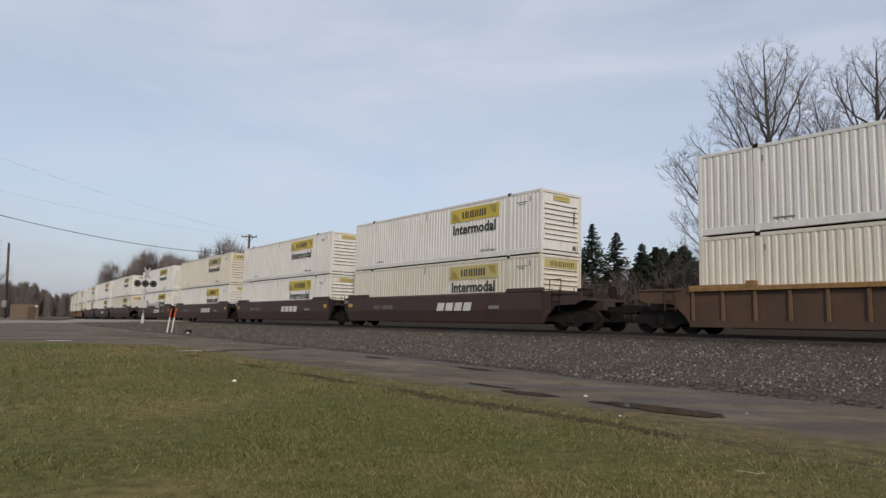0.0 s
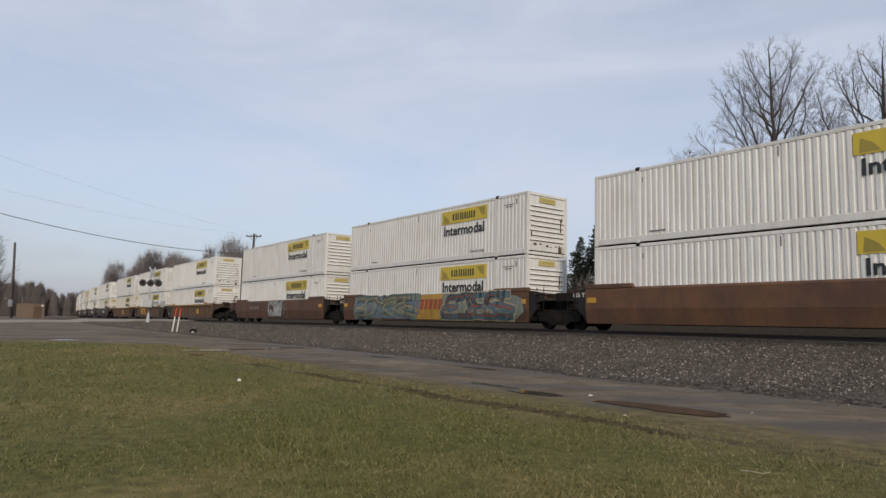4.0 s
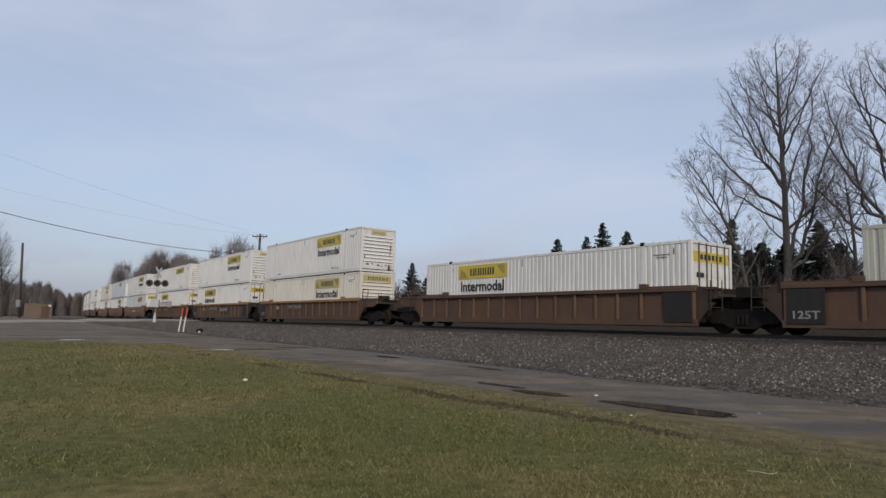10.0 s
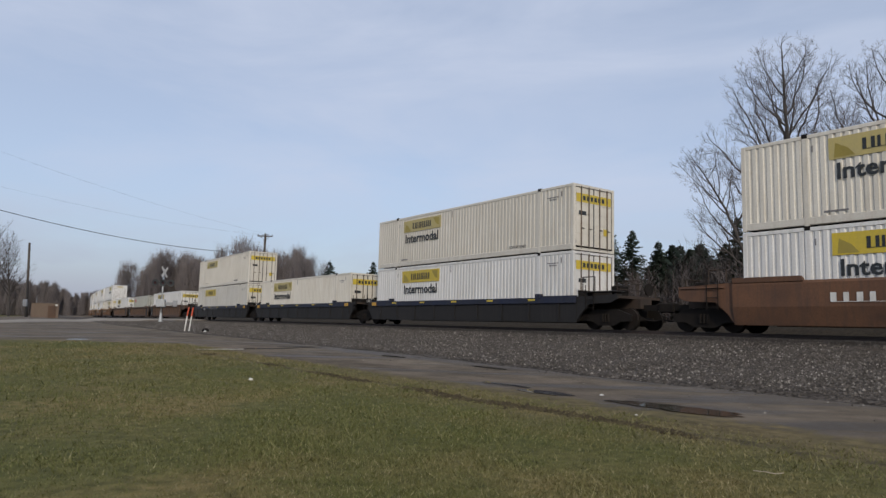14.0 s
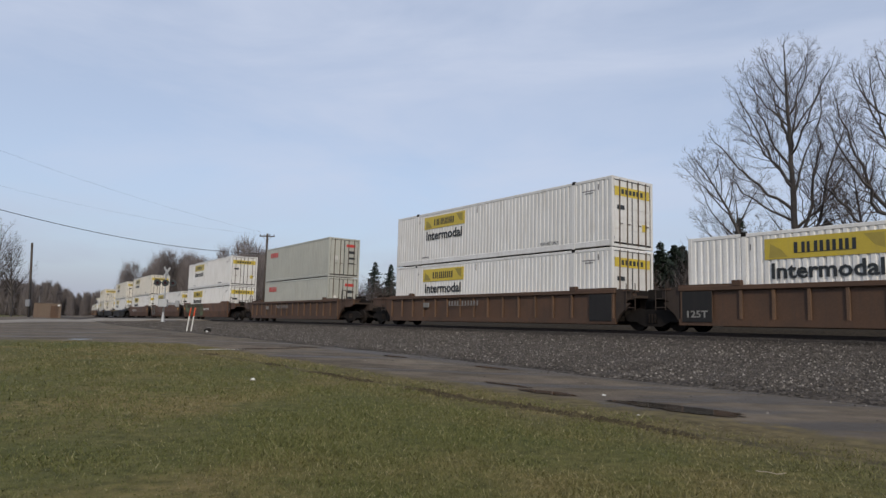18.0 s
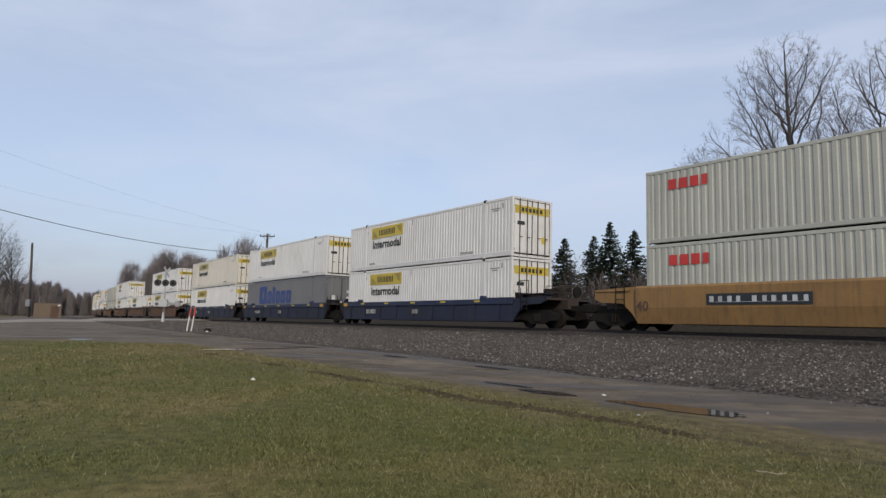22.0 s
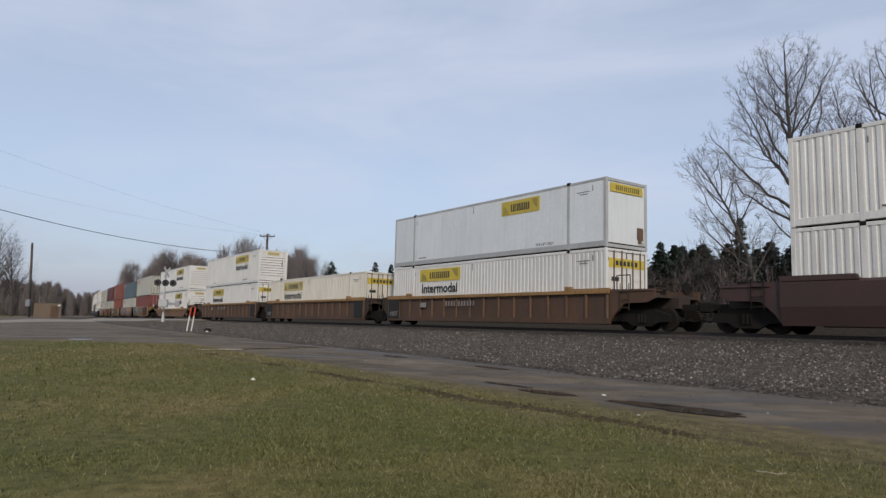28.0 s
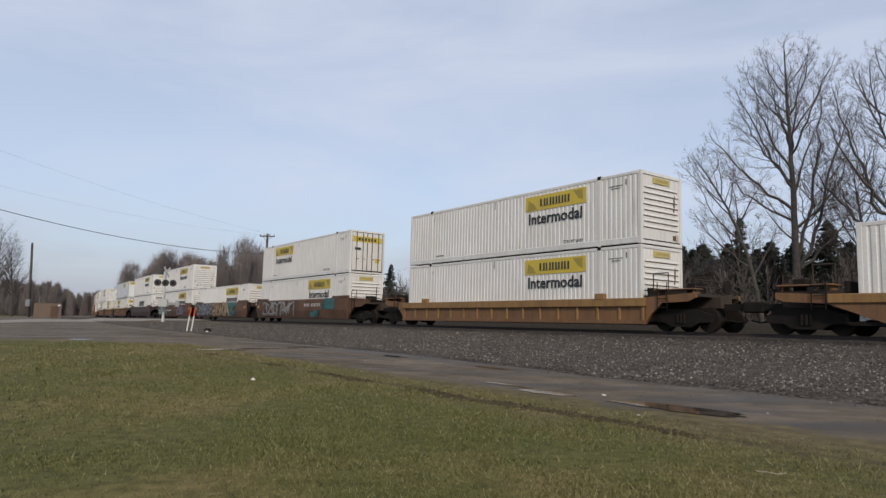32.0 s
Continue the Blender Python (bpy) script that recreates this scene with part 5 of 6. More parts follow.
            part("gasket", gasket.box(hx - 0.06, y0, 0.12, hx - 0.040, y1, 0.15).box(hx - 0.06, y0, height - 0.15, hx - 0.040, y1, height - 0.12), M["ink"], door, "black rubber gasket")
            for q in (0.30, 0.72):
                y = y0 + (y1 - y0) * q
                b = part("locking_bar", Geo().tube((hx - 0.012, y, 0.08), (hx - 0.012, y, height - 0.08), 0.03, n=6).box(hx - 0.03, y - 0.03, 0.95, hx + 0.004, y + 0.18, 0.99), M["steel"] if paint not in ("white", "grey", "cream") else M["doorbar"], door)
            ya, yb = (y0 - 0.02, y0 + 0.04) if j == 0 else (y1 - 0.04, y1 + 0.02)
            part("hinge", Geo().box(hx - 0.05, ya, 0.3, hx - 0.02, yb, 0.42), M["steel"], door)
            part("hinge", Geo().box(hx - 0.05, ya, height - 0.5, hx - 0.02, yb, height - 0.38), M["steel"], door)
        part("door_sill", Geo().box(hx - 0.12, -hy + 0.13, 0.01, hx - 0.01, hy - 0.13, 0.12), tr, root)
        part("door_header", Geo().box(hx - 0.12, -hy + 0.13, height - 0.12, hx - 0.01, hy - 0.13, height - 0.01), tr, root)
        if logo.startswith("jb"):
            part("logo_plate", Geo().box(hx - 0.045, -hy + 0.2, height - 0.78, hx - 0.028, hy - 0.2, height - 0.40), M["logo_yellow"], root, "yellow brand plate")
            g = Geo()
            for i in range(6):
                y = -hy + 0.6 + i * 0.24
                g.box(hx - 0.04, y, height - 0.69, hx - 0.022, y + 0.16, height - 0.49)
            part("logo_mark", g, M["ink"], root, "black brand lettering as blocks")["kind"] = "stuff"
            part("label_sticker", Geo().box(hx - 0.04, 0.62, 0.75, hx - 0.024, 0.92, 1.05), M["logo_yellow"], root)
            part("label_sticker", Geo().box(hx - 0.04, -0.95, 1.55, hx - 0.024, -0.5, 1.72), M["ink"], root)
        else:
            part("label_sticker", Geo().box(hx - 0.04, -0.75, 1.2, hx - 0.024, -0.5, 1.5), M["paint_white"], root)
            part("label_sticker", Geo().box(hx - 0.04, 0.35, 1.7, hx - 0.024, 0.85, 1.9).box(hx - 0.04, 0.35, 1.3, hx - 0.024, 0.85, 1.45).box(hx - 0.04, 0.35, 0.95, hx - 0.024, 0.75, 1.05), M["paint_white"] if paint not in ("grey",) else M["ink"], root)
    # lifting posts of the long containers
    if lift:
        lp = part("lift_post", Geo().box(-hx + 2.02, -hy - 0.002, 0.0, -hx + 2.16, -hy + 0.05, height), tr, root)
        same(lp, "lift_post", root, Matrix.Translation((length - 4.18, 0, 0)))
        lc = part("lift_casting", Geo().soft_box(-hx + 2.0, -hy - 0.01, height - 0.11, -hx + 2.18, -hy + 0.1, height + 0.035, 0.01), M["black"], root)
        same(lc, "lift_casting", root, Matrix.Translation((length - 4.18, 0, 0)))
    else:
        cc = part("corner_casting", Geo().soft_box(-hx - 0.004, -hy - 0.006, height - 0.12, -hx + 0.18, -hy + 0.15, height + 0.004, 0.01), tr, root)
        same(cc, "corner_casting", root, Matrix.Translation((length - 0.172, 0, 0)))
    yf = -hy - 0.004
    if logo.startswith("jb"):
        u = -hx + (9.68 if "right" in logo else 2.80)
        faded = "faded" in logo
        w = 2.6 if "short" in logo else 3.68
        part("logo_plate", Geo().box(u, yf, 1.95, u + w, yf + 0.03, 2.62), M["logo_faded" if faded else "logo_yellow"], root, "yellow brand plate")
        k = w / 3.68
        g = brand_blocks(u + 0.95 * k, u + 2.75 * k, 2.11, 2.45, yf - 0.012, [1.6, 1.8, 1.5, 0.9, 1.3, 1.8, 1.5, 1.0, 1.5, 1.3, 1.5, 1.0, 1.5, 1.3, 1.5, 1.0, 1.5, 1.3, 1.6])
        part("logo_mark", g, M["ink"], root, "black brand lettering as blocks")["kind"] = "stuff"
        g = Geo()
        g.add([(u + 0.15 * k, yf - 0.004, 2.0), (u + 0.75 * k, yf - 0.004, 2.0), (u + 0.55 * k, yf - 0.004, 2.25), (u + 0.2 * k, yf - 0.004, 2.45)], [(0, 1, 2, 3)])
        g.add([(u + 2.95 * k, yf - 0.004, 2.55), (u + 3.5 * k, yf - 0.004, 2.55), (u + 3.5 * k, yf - 0.004, 2.1), (u + 3.25 * k, yf - 0.004, 2.2)], [(0, 1, 2, 3)])
        part("logo_mark", g, M["logo_dark"], root, "dull olive scroll ends of the plate")["kind"] = "stuff"
        if "plain" not in logo and "short" not in logo:
            fitted("Intermodal", 3.25, 0.5, M["ink"], root, pose(u + 0.22, yf - 0.002, 1.34))
        fitted("TOP LIFT ONLY", 1.15, 0.13, M["ink"], root, pose(hx - 4.1, yf + 0.014, 0.32), "notice")
        part("notice", Geo().box(-hx + 2.6, yf + 0.012, 0.36, -hx + 3.3, yf + 0.022, 0.42).box(hx - 1.6, yf + 0.012, 2.37, hx - 0.9, yf + 0.022, 2.41).box(hx - 1.45, yf + 0.012, 2.27, hx - 1.0, yf + 0.022, 2.31).box(-hx + 2.3, yf + 0.012, 2.3, -hx + 2.34, yf + 0.022, 2.5).box(hx - 0.75, yf + 0.012, 2.38, hx - 0.70, yf + 0.022, 2.62).box(-0.62, yf + 0.010, 2.36, -0.575, yf + 0.022, 2.7), M["s_mark"], root)["kind"] = "stuff"
    elif logo == "red_blocks":
        part("logo_mark", brand_blocks(-hx + 1.0, -hx + 2.6, 1.98, 2.36, yf - 0.002, [3, 1, 3, 1, 3, 1, 2]), M["red"], root, "red brand lettering as blocks")
        part("logo_mark", Geo().box(hx - 0.032, 0.15, height - 0.62, hx - 0.014, 0.85, height - 0.42), M["red"], root, "red brand lettering as blocks")
    elif logo == "white_column":
        part("logo_mark", sum_geo([Geo().box(-hx + 0.95, yf - 0.004, 2.2 - 0.30 * i, -hx + 1.25, yf + 0.01, 2.40 - 0.30 * i) for i in range(6)]), M["paint_white"], root, "white brand lettering as blocks in a column")["kind"] = "stuff"
        part("hazard_placard", Geo().add([(hx - 8.2, yf - 0.004, 1.84), (hx - 8.03, yf - 0.004, 2.01), (hx - 8.2, yf - 0.004, 2.18), (hx - 8.37, yf - 0.004, 2.01)], [(0, 3, 2, 1)]), M["paint_white"], root)
    elif logo == "white_small":
        part("logo_mark", sum_geo([Geo().box(-hx + 0.5, yf - 0.004, 2.3 - 0.33 * i, -hx + 0.72, yf + 0.01, 2.52 - 0.33 * i) for i in range(3)]), M["paint_white"], root, "white brand lettering as blocks in a column")["kind"] = "stuff"
        part("label_sticker", Geo().box(hx - 1.35, yf - 0.004, 1.2, hx - 0.95, yf + 0.01, 1.42), M["logo_yellow"], root)
        for q, zz in ((2.1, 1.95), (1.25, 2.05)):
            part("hazard_placard", Geo().add([(hx - q, yf - 0.004, zz), (hx - q + 0.17, yf - 0.004, zz + 0.18), (hx - q, yf - 0.004, zz + 0.36), (hx - q - 0.17, yf - 0.004, zz + 0.18)], [(0, 3, 2, 1)]), M["paint_white"], root)
    elif logo == "blue_box":
        part("logo_mark", Geo().box(-hx + 1.2, yf - 0.004, 1.95, -hx + 1.55, yf + 0.01, 2.35), M["blue"], root, "blue brand square")
        part("logo_mark", Geo().box(-hx + 0.8, yf - 0.004, 2.0, -hx + 1.12, yf + 0.01, 2.3).box(-hx + 1.63, yf - 0.004, 2.0, -hx + 1.9, yf + 0.01, 2.3), M["paint_white"], root, "white brand lettering as blocks")["kind"] = "stuff"
    elif logo == "blue_word":
        g = Geo()
        x = -hx + 3.1
        for w, tall in ((1.75, 1.45), (0.95, 1.0), (0.6, 1.35), (0.85, 1.0), (1.0, 1.0), (0.95, 1.0)):
            ring = [(x + 0.12, 1.02), (x + w - 0.12, 1.02), (x + w, 1.14), (x + w, 0.90 + tall), (x + w - 0.12, 1.02 + tall), (x + 0.12, 1.02 + tall), (x, 0.90 + tall), (x, 1.14)]
            hole = [(x + w / 2 + (px - x - w / 2) * 0.2, 1.02 + tall / 2 + (pz - 1.02 - tall / 2) * 0.45) for px, pz in ring]
            c = len(g.v)
            g.v += [(px, yf - 0.003, pz) for px, pz in ring + hole]
            g.f += [(c + i, c + (i + 1) % 8, c + 8 + (i + 1) % 8, c + 8 + i) for i in range(8)]
            x += w + 0.16
        part("logo_mark", g, M["blue"], root, "large blue brand lettering as hollow blocks")["kind"] = "stuff"
    elif logo == "slant_word":
        g = Geo()
        for a, b in ((0, 0.7), (0.9, 1.15), (1.32, 1.57), (1.74, 2.0), (2.2, 2.5), (2.7, 3.3), (3.5, 4.2)):
            x = -hx + 5.85
            g.add([(x + a, yf - 0.004, 1.35), (x + b, yf - 0.004, 1.35), (x + b + 0.25, yf - 0.004, 2.1), (x + a + 0.25, yf - 0.004, 2.1)], [(0, 1, 2, 3)])
        part("logo_mark", g, M["ink"], root, "slanted dark brand lettering as blocks")
        part("logo_mark", Geo().box(hx - 0.05, -0.7, height - 0.5, hx - 0.004, 0.5, height - 0.32), M["darkgrey"], root, "dark brand lettering as blocks")
    return root


M["s_mark"] = surface("worn grey stencil", (0.20, 0.19, 0.185), None, 0.6, bump=0.0)
M["edgegrey"] = surface("pale grey edge trim", (0.46, 0.47, 0.47), (0.38, 0.385, 0.38), 0.5, bump=0.0, dirt=GRIME, dirt_amount=0.3)
# rust colour that also carries the shade of the louvre gaps
M["rust_and_gap"] = surface("rust and shadow gaps", (0.16, 0.10, 0.06), (0.09, 0.06, 0.04), 0.8, bump=0.0)
M["doorbar"] = surface("galvanised bar with rust", (0.13, 0.105, 0.08), (0.07, 0.052, 0.04), 0.6, 0.1, bump=0.0, dirt=RUST, dirt_amount=0.5)
M["logo_dark"] = surface("olive print", (0.36, 0.28, 0.05), None, 0.5, bump=0.0)

H53, H40 = 2.88, 2.87
KINDS = {
    "jr": ("white corrugated freight container with a yellow brand plate and ribbed end", "white", 16.15, 2.6, H53, "corrugated", "front", "jb right"),
    "jrf": ("yellowed white corrugated freight container with a faded yellow plate", "cream", 16.15, 2.6, H53, "corrugated", "front", "jb right faded"),
    "jrr": ("white corrugated freight container with rust streaks on its ribbed end", "white", 16.15, 2.6, H53, "corrugated", "front", "jb right rust"),
    "jlfp": ("yellowed white corrugated container with faded plate and doors", "cream", 16.15, 2.6, H53, "corrugated", "door", "jb left faded plain"),
    "jrp": ("white corrugated freight container with a plain yellow plate", "white", 16.15, 2.6, H53, "corrugated", "front", "jb right plain"),
    "jl": ("white corrugated freight container with barred doors at its end", "white", 16.15, 2.6, H53, "corrugated", "door", "jb left"),
    "jlf": ("yellowed white corrugated freight container with faded plate and barred doors", "cream", 16.15, 2.6, H53, "corrugated", "door", "jb left faded"),
    "jb": ("cool white smooth-sided container with grey top rail", "bluewhite", 16.15, 2.6, H53, "flat", "front", "jb right short", "edgegrey"),
    "js": ("white smooth-panelled container with yellow brand plate", "white", 16.15, 2.6, H53, "flat", "front", "jb right plain"),
    "jsl": ("yellowed white smooth-panelled container with barred doors", "cream", 16.15, 2.6, H53, "flat", "door", "jb left plain"),
    "oo": ("pale grey corrugated forty-foot container with red brand blocks", "grey", 12.19, 2.44, 2.79, "corrugated", "door", "red_blocks", None, False),
    "tx": ("maroon corrugated forty-foot container", "maroon", 12.19, 2.44, H40, "corrugated", "door", "white_small", None, False),
    "tr": ("rust red corrugated forty-foot container with white column lettering", "orange", 12.19, 2.44, H40, "corrugated", "door", "white_column", None, False),
    "mo": ("blue grey corrugated forty-foot container, slightly lower than its neighbours", "bluegrey", 12.19, 2.44, 2.59, "corrugated", "door", "blue_box", None, False),
    "rd": ("dull red corrugated forty-foot container", "redcan", 12.19, 2.44, H40, "corrugated", "door", "", None, False),
    "ma": ("slate grey corrugated container with large blue brand lettering", "darkgrey", 16.15, 2.6, H53, "corrugated", "door", "blue_word"),
    "sw": ("white corrugated container with slanted dark brand lettering", "white", 16.15, 2.6, H53, "corrugated", "front", "slant_word"),
}
M["redcan"] = surface("dull red paint", (0.20, 0.050, 0.036), (0.165, 0.043, 0.033), 0.5, scale=0.5, grain=18, bump=0.05, dirt=(0.10, 0.05, 0.035), dirt_amount=0.35)


# ---- well cars ----
FOLD = 0.17          # how far a smooth side slopes inwards below 0.85 m, for each metre down


def make_truck(parent, x, name="truck"):
    """A two-axle railway truck centred at x."""
    g = Geo().soft_box(x - 0.28, -0.95, 0.42, x + 0.28, 0.95, 0.72, 0.03)
    t = part(name, g, M["black"], parent, "grimy black truck")
    for sy in (-1, 1):
        o = [(x - 1.25, 0.58), (x - 1.22, 0.34), (x - 0.72, 0.32), (x - 0.42, 0.16), (x + 0.42, 0.16), (x + 0.72, 0.32), (x + 1.22, 0.34), (x + 1.25, 0.58), (x + 0.55, 0.80), (x - 0.55, 0.80)]
        part("side_frame", Geo().prism(o, sy * 1.05 - 0.06, sy * 1.05 + 0.06), M["black"], t)
        g = Geo()
        for q in (-0.14, 0.0, 0.14):
            g.tube((x + q, sy * 1.13, 0.30), (x + q, sy * 1.13, 0.62), 0.05, n=6)
        part("spring_set", g, M["wheel"], t)
    for ax in (-0.9, 0.9):
        for sy in (-1, 1):
            y0 = sy * 0.753
            g = Geo().tube((x + ax, y0 - 0.06, 0.42), (x + ax, y0 + 0.06, 0.42), 0.42, n=22)
            g.tube((x + ax, y0 - sy * 0.085, 0.42), (x + ax, y0 - sy * 0.06, 0.42), 0.45, n=22)
            g.tube((x + ax, y0, 0.42), (x + ax, y0 + sy * 0.16, 0.42), 0.14, 0.12, n=10)
            part("wheel", g, M["wheel"], t, smooth=False)
        part("axle", Geo().tube((x + ax, -0.7, 0.42), (x + ax, 0.7, 0.42), 0.08, n=8), M["black"], t)
    return t


def ribs(root, w, n, sy, y0, y1, z0, z1, material):
    """The upright stiffeners of one side, each a part of its own."""
    first = None
    for i in range(n + 1):
        x = -w + 0.12 + (2 * w - 0.24) * i / n
        if first is None:
            first = part("rib", Geo().soft_box(-0.05, sy * y0, z0, 0.05, sy * y1, z1, 0.008), material, root)
            first.location.x = x
        elif sy < 0 or i % 5 == 0:
            same(first, "rib", root, Matrix.Translation((x, 0, 0)))


def well_car(kind, paint, length, joint, free_left, free_right, rail_paint=None, label=""):
    """One unit of a well car. x runs along it, z = 0 is the rail's top. joint: half the pitch to the next unit."""
    root = new("well_car")
    tagged(root, label, "rail car", "well cars of the train")
    w = length / 2 + 0.28
    inner, outer = joint, (11.8 if length > 13 else 9.8)
    mt, tp = M[paint], M[rail_paint or paint]
    for sy in (-1, 1):
        g = Geo()
        if kind == "ribbed":
            g.box(-w, sy * 1.36, 0.44, w, sy * 1.40, 1.42)
            g.box(-w, sy * 1.34, 0.22, w, sy * 1.47, 0.44)
            part("side_sill", g, mt, root)
            ribs(root, w, 15, sy, 1.40, 1.48, 0.44, 1.42, M["ribbrown"])
            part("top_chord", Geo().soft_box(-w, sy * 1.33, 1.42, w, sy * 1.52, 1.58, 0.015), tp, root)
        elif kind == "low":
            g.box(-w, sy * 1.36, 0.36, w, sy * 1.40, 0.92)
            g.box(-w, sy * 1.34, 0.24, w, sy * 1.50, 0.38)
            part("side_sill", g, mt, root)
            ribs(root, w, 15, sy, 1.40, 1.47, 0.38, 0.92, tp)
            part("top_chord", Geo().soft_box(-w, sy * 1.33, 0.90, w, sy * 1.52, 1.22, 0.015), tp, root)
        elif kind == "belly":
            # a smooth side whose lower edge rises towards both ends
            o = [(-w - 0.5, 1.20), (-w - 0.5, 0.92), (-w + 1.3, 0.26), (w - 1.3, 0.26), (w + 0.5, 0.92), (w + 0.5, 1.20)]
            part("side_sill", g.prism(o if sy > 0 else o[::-1], sy * 1.38, sy * 1.46), mt, root)
            part("lower_flange", Geo().soft_box(-w + 1.4, sy * 1.36, 0.24, w - 1.4, sy * 1.49, 0.32, 0.012), mt, root)
            part("top_chord", Geo().soft_box(-w - 0.5, sy * 1.33, 0.94, w + 0.5, sy * 1.52, 1.22, 0.02), tp, root)
        elif kind == "tabbed":
            g.box(-w, sy * 1.38, 0.26, w, sy * 1.44, 1.06)
            for i in range(9):
                x = -w + 1.0 + (2 * w - 2.0) * i / 8
                g.box(x - 0.06, sy * 1.44, 0.35, x + 0.06, sy * 1.485, 1.05)
            part("side_sill", g, mt, root)
            part("top_chord", Geo().soft_box(-w, sy * 1.33, 1.06, w, sy * 1.50, 1.32, 0.015), tp, root)
            g = Geo()
            for i in range(5):
                x = -w + 2.6 + (2 * w - 5.2) * i / 4
                g.box(x - 0.22, sy * 1.50, 1.18, x + 0.22, sy * 1.512, 1.26)
            part("reflector", g, M["logo_yellow"], root, "yellow reflector strips")
        else:
            o = [(1.36, 0.26), (1.52 - FOLD * 0.59, 0.26), (1.52, 0.85), (1.52, 1.58), (1.47, 1.66), (1.36, 1.66), (1.34, 0.34)]
            g.beam([(sy * y, z) for y, z in (o if sy > 0 else o[::-1])], -w, w)
            part("side_sill", g, mt, root)
        # the sill's ends, arched over the trucks, and raised shoulders
        for sx in (-1, 1):
            free = free_left if sx < 0 else free_right
            xe = outer - 1.35 if free else inner - 0.75
            o = [(sx * w, 0.30), (sx * (w + 0.22), 0.60), (sx * (w + 0.7), 1.02), (sx * (xe - 0.3), 1.06), (sx * xe, 1.2), (sx * xe, 1.56 if kind not in ("low", "belly", "tabbed") else 1.38), (sx * w, {"ribbed": 1.58, "tabbed": 1.32, "low": 1.24, "belly": 1.24}.get(kind, 1.66))]
            if kind == "belly":
                o = [(sx * (w + 0.5), 0.94), (sx * (xe - 0.3), 1.0), (sx * xe, 1.1), (sx * xe, 1.30), (sx * (w + 0.5), 1.21)]
            part("end_sill", Geo().prism(o, sy * 1.30, sy * 1.42), M["grimebrown"] if not free and kind == "ribbed" else M["charcoal"] if not free else mt, root)
            if kind == "smooth" and length < 13:
                continue
            if kind in ("low", "belly"):
                g = Geo().box(sx * (w - 2.4), sy * 1.34, 1.20, sx * (w - 1.95), sy * 1.54, 1.42)
            elif kind == "smooth":
                g = Geo().prism([(sx * (w - 2.3), 1.64), (sx * (w - 2.2), 1.80), (sx * w, 1.80), (sx * w, 1.64)], sy * 1.36, sy * 1.53)
            else:
                lift = -0.36 if kind == "tabbed" else -0.10
                g = Geo().box(sx * (w - 2.35), sy * 1.34, 1.66 + lift, sx * (w - 2.05), sy * 1.54, 1.84 + lift).box(sx * (w - 2.35), sy * 1.36, 1.68 + lift, sx * w, sy * 1.5, 1.74 + lift)
            part("shoulder", g, tp, root)
    part("well_floor", Geo().box(-w, -1.36, 0.30, w, 1.36, 0.40), M["black"], root)
    for sx, free in ((-1, free_left), (1, free_right)):
        joint = outer if free else inner
        xe = outer - 1.35 if free else inner - 0.75
        part("bulkhead", Geo().box(sx * w, -1.32, 0.35, sx * (w + 0.08), 1.32, 1.60), M["black"], root)
        part("end_deck", Geo().box(sx * (w + 0.08), -1.30, 1.24, sx * xe, 1.30, 1.34).box(sx * (w + 0.3), -0.35, 0.85, sx * (xe + 0.3), 0.35, 1.24), M["grimebrown"], root)
        # added dark block: closes bright gaps under the deck, where shade would lie
        part("centre_sill", Geo().box(sx * (w + 0.06), -0.62, 0.46, sx * (xe - 0.1), 0.62, 0.84), M["black"], root)
        part("walkway", Geo().soft_box(sx * (w + 0.35), -1.46, 1.48, sx * (xe - 0.05), -0.85, 1.53, 0.012).box(sx * (w + 0.45), -1.30, 1.34, sx * (w + 0.5), -0.9, 1.48).box(sx * (xe - 0.2), -1.30, 1.34, sx * (xe - 0.15), -0.9, 1.48), mt, root, "grated end walkway")
        g = Geo()
        x = w + 0.55
        g.tube((sx * x, -1.48, 0.75), (sx * x, -1.48, 1.78), 0.018, n=5).tube((sx * (x + 0.42), -1.48, 0.75), (sx * (x + 0.42), -1.48, 1.78), 0.018, n=5)
        for i in range(3):
            g.tube((sx * x, -1.48, 0.85 + 0.32 * i), (sx * (x + 0.42), -1.48, 0.85 + 0.32 * i), 0.016, n=5)
        part("ladder", g, M["grimebrown"] if kind == "ribbed" else M["black"], root)
        for sy in ((-1, 1) if free else ()):
            part("grab_rail", Geo().tube((sx * (w + 0.3), sy * 1.36, 1.55), (sx * (w + 0.3), sy * 1.36, 2.12), 0.022, n=5).tube((sx * (w + 0.3), sy * 1.36, 2.12), (sx * (w + 0.95), sy * 1.36, 2.12), 0.022, n=5).tube((sx * (w + 0.95), sy * 1.36, 2.12), (sx * (w + 0.95), sy * 1.36, 1.5), 0.022, n=5), M["grimebrown"], root)
        if free:
            g = Geo()
            for yy in (-1.2, 0.0, 1.2):
                g.tube((sx * (xe - 0.15), yy, 1.34), (sx * (xe - 0.15), yy, 1.85), 0.018, n=5)
            g.tube((sx * (xe - 0.15), -1.2, 1.85), (sx * (xe - 0.15), 1.2, 1.85), 0.018, n=5).tube((sx * (xe - 0.15), -1.2, 1.6), (sx * (xe - 0.15), 1.2, 1.6), 0.018, n=5)
            part("handrail", g, M["grimebrown"], root)
        if free:
            make_truck(root, sx * (joint - 2.15))
            g = Geo().box(sx * (joint - 1.4), -0.14, 0.78, sx * (joint - 0.25), 0.14, 1.0).soft_box(sx * (joint - 0.32), -0.22, 0.70, sx * (joint + 0.12), 0.22, 1.08, 0.04)
            part("coupler", g, M["black"], root)
            g = Geo()
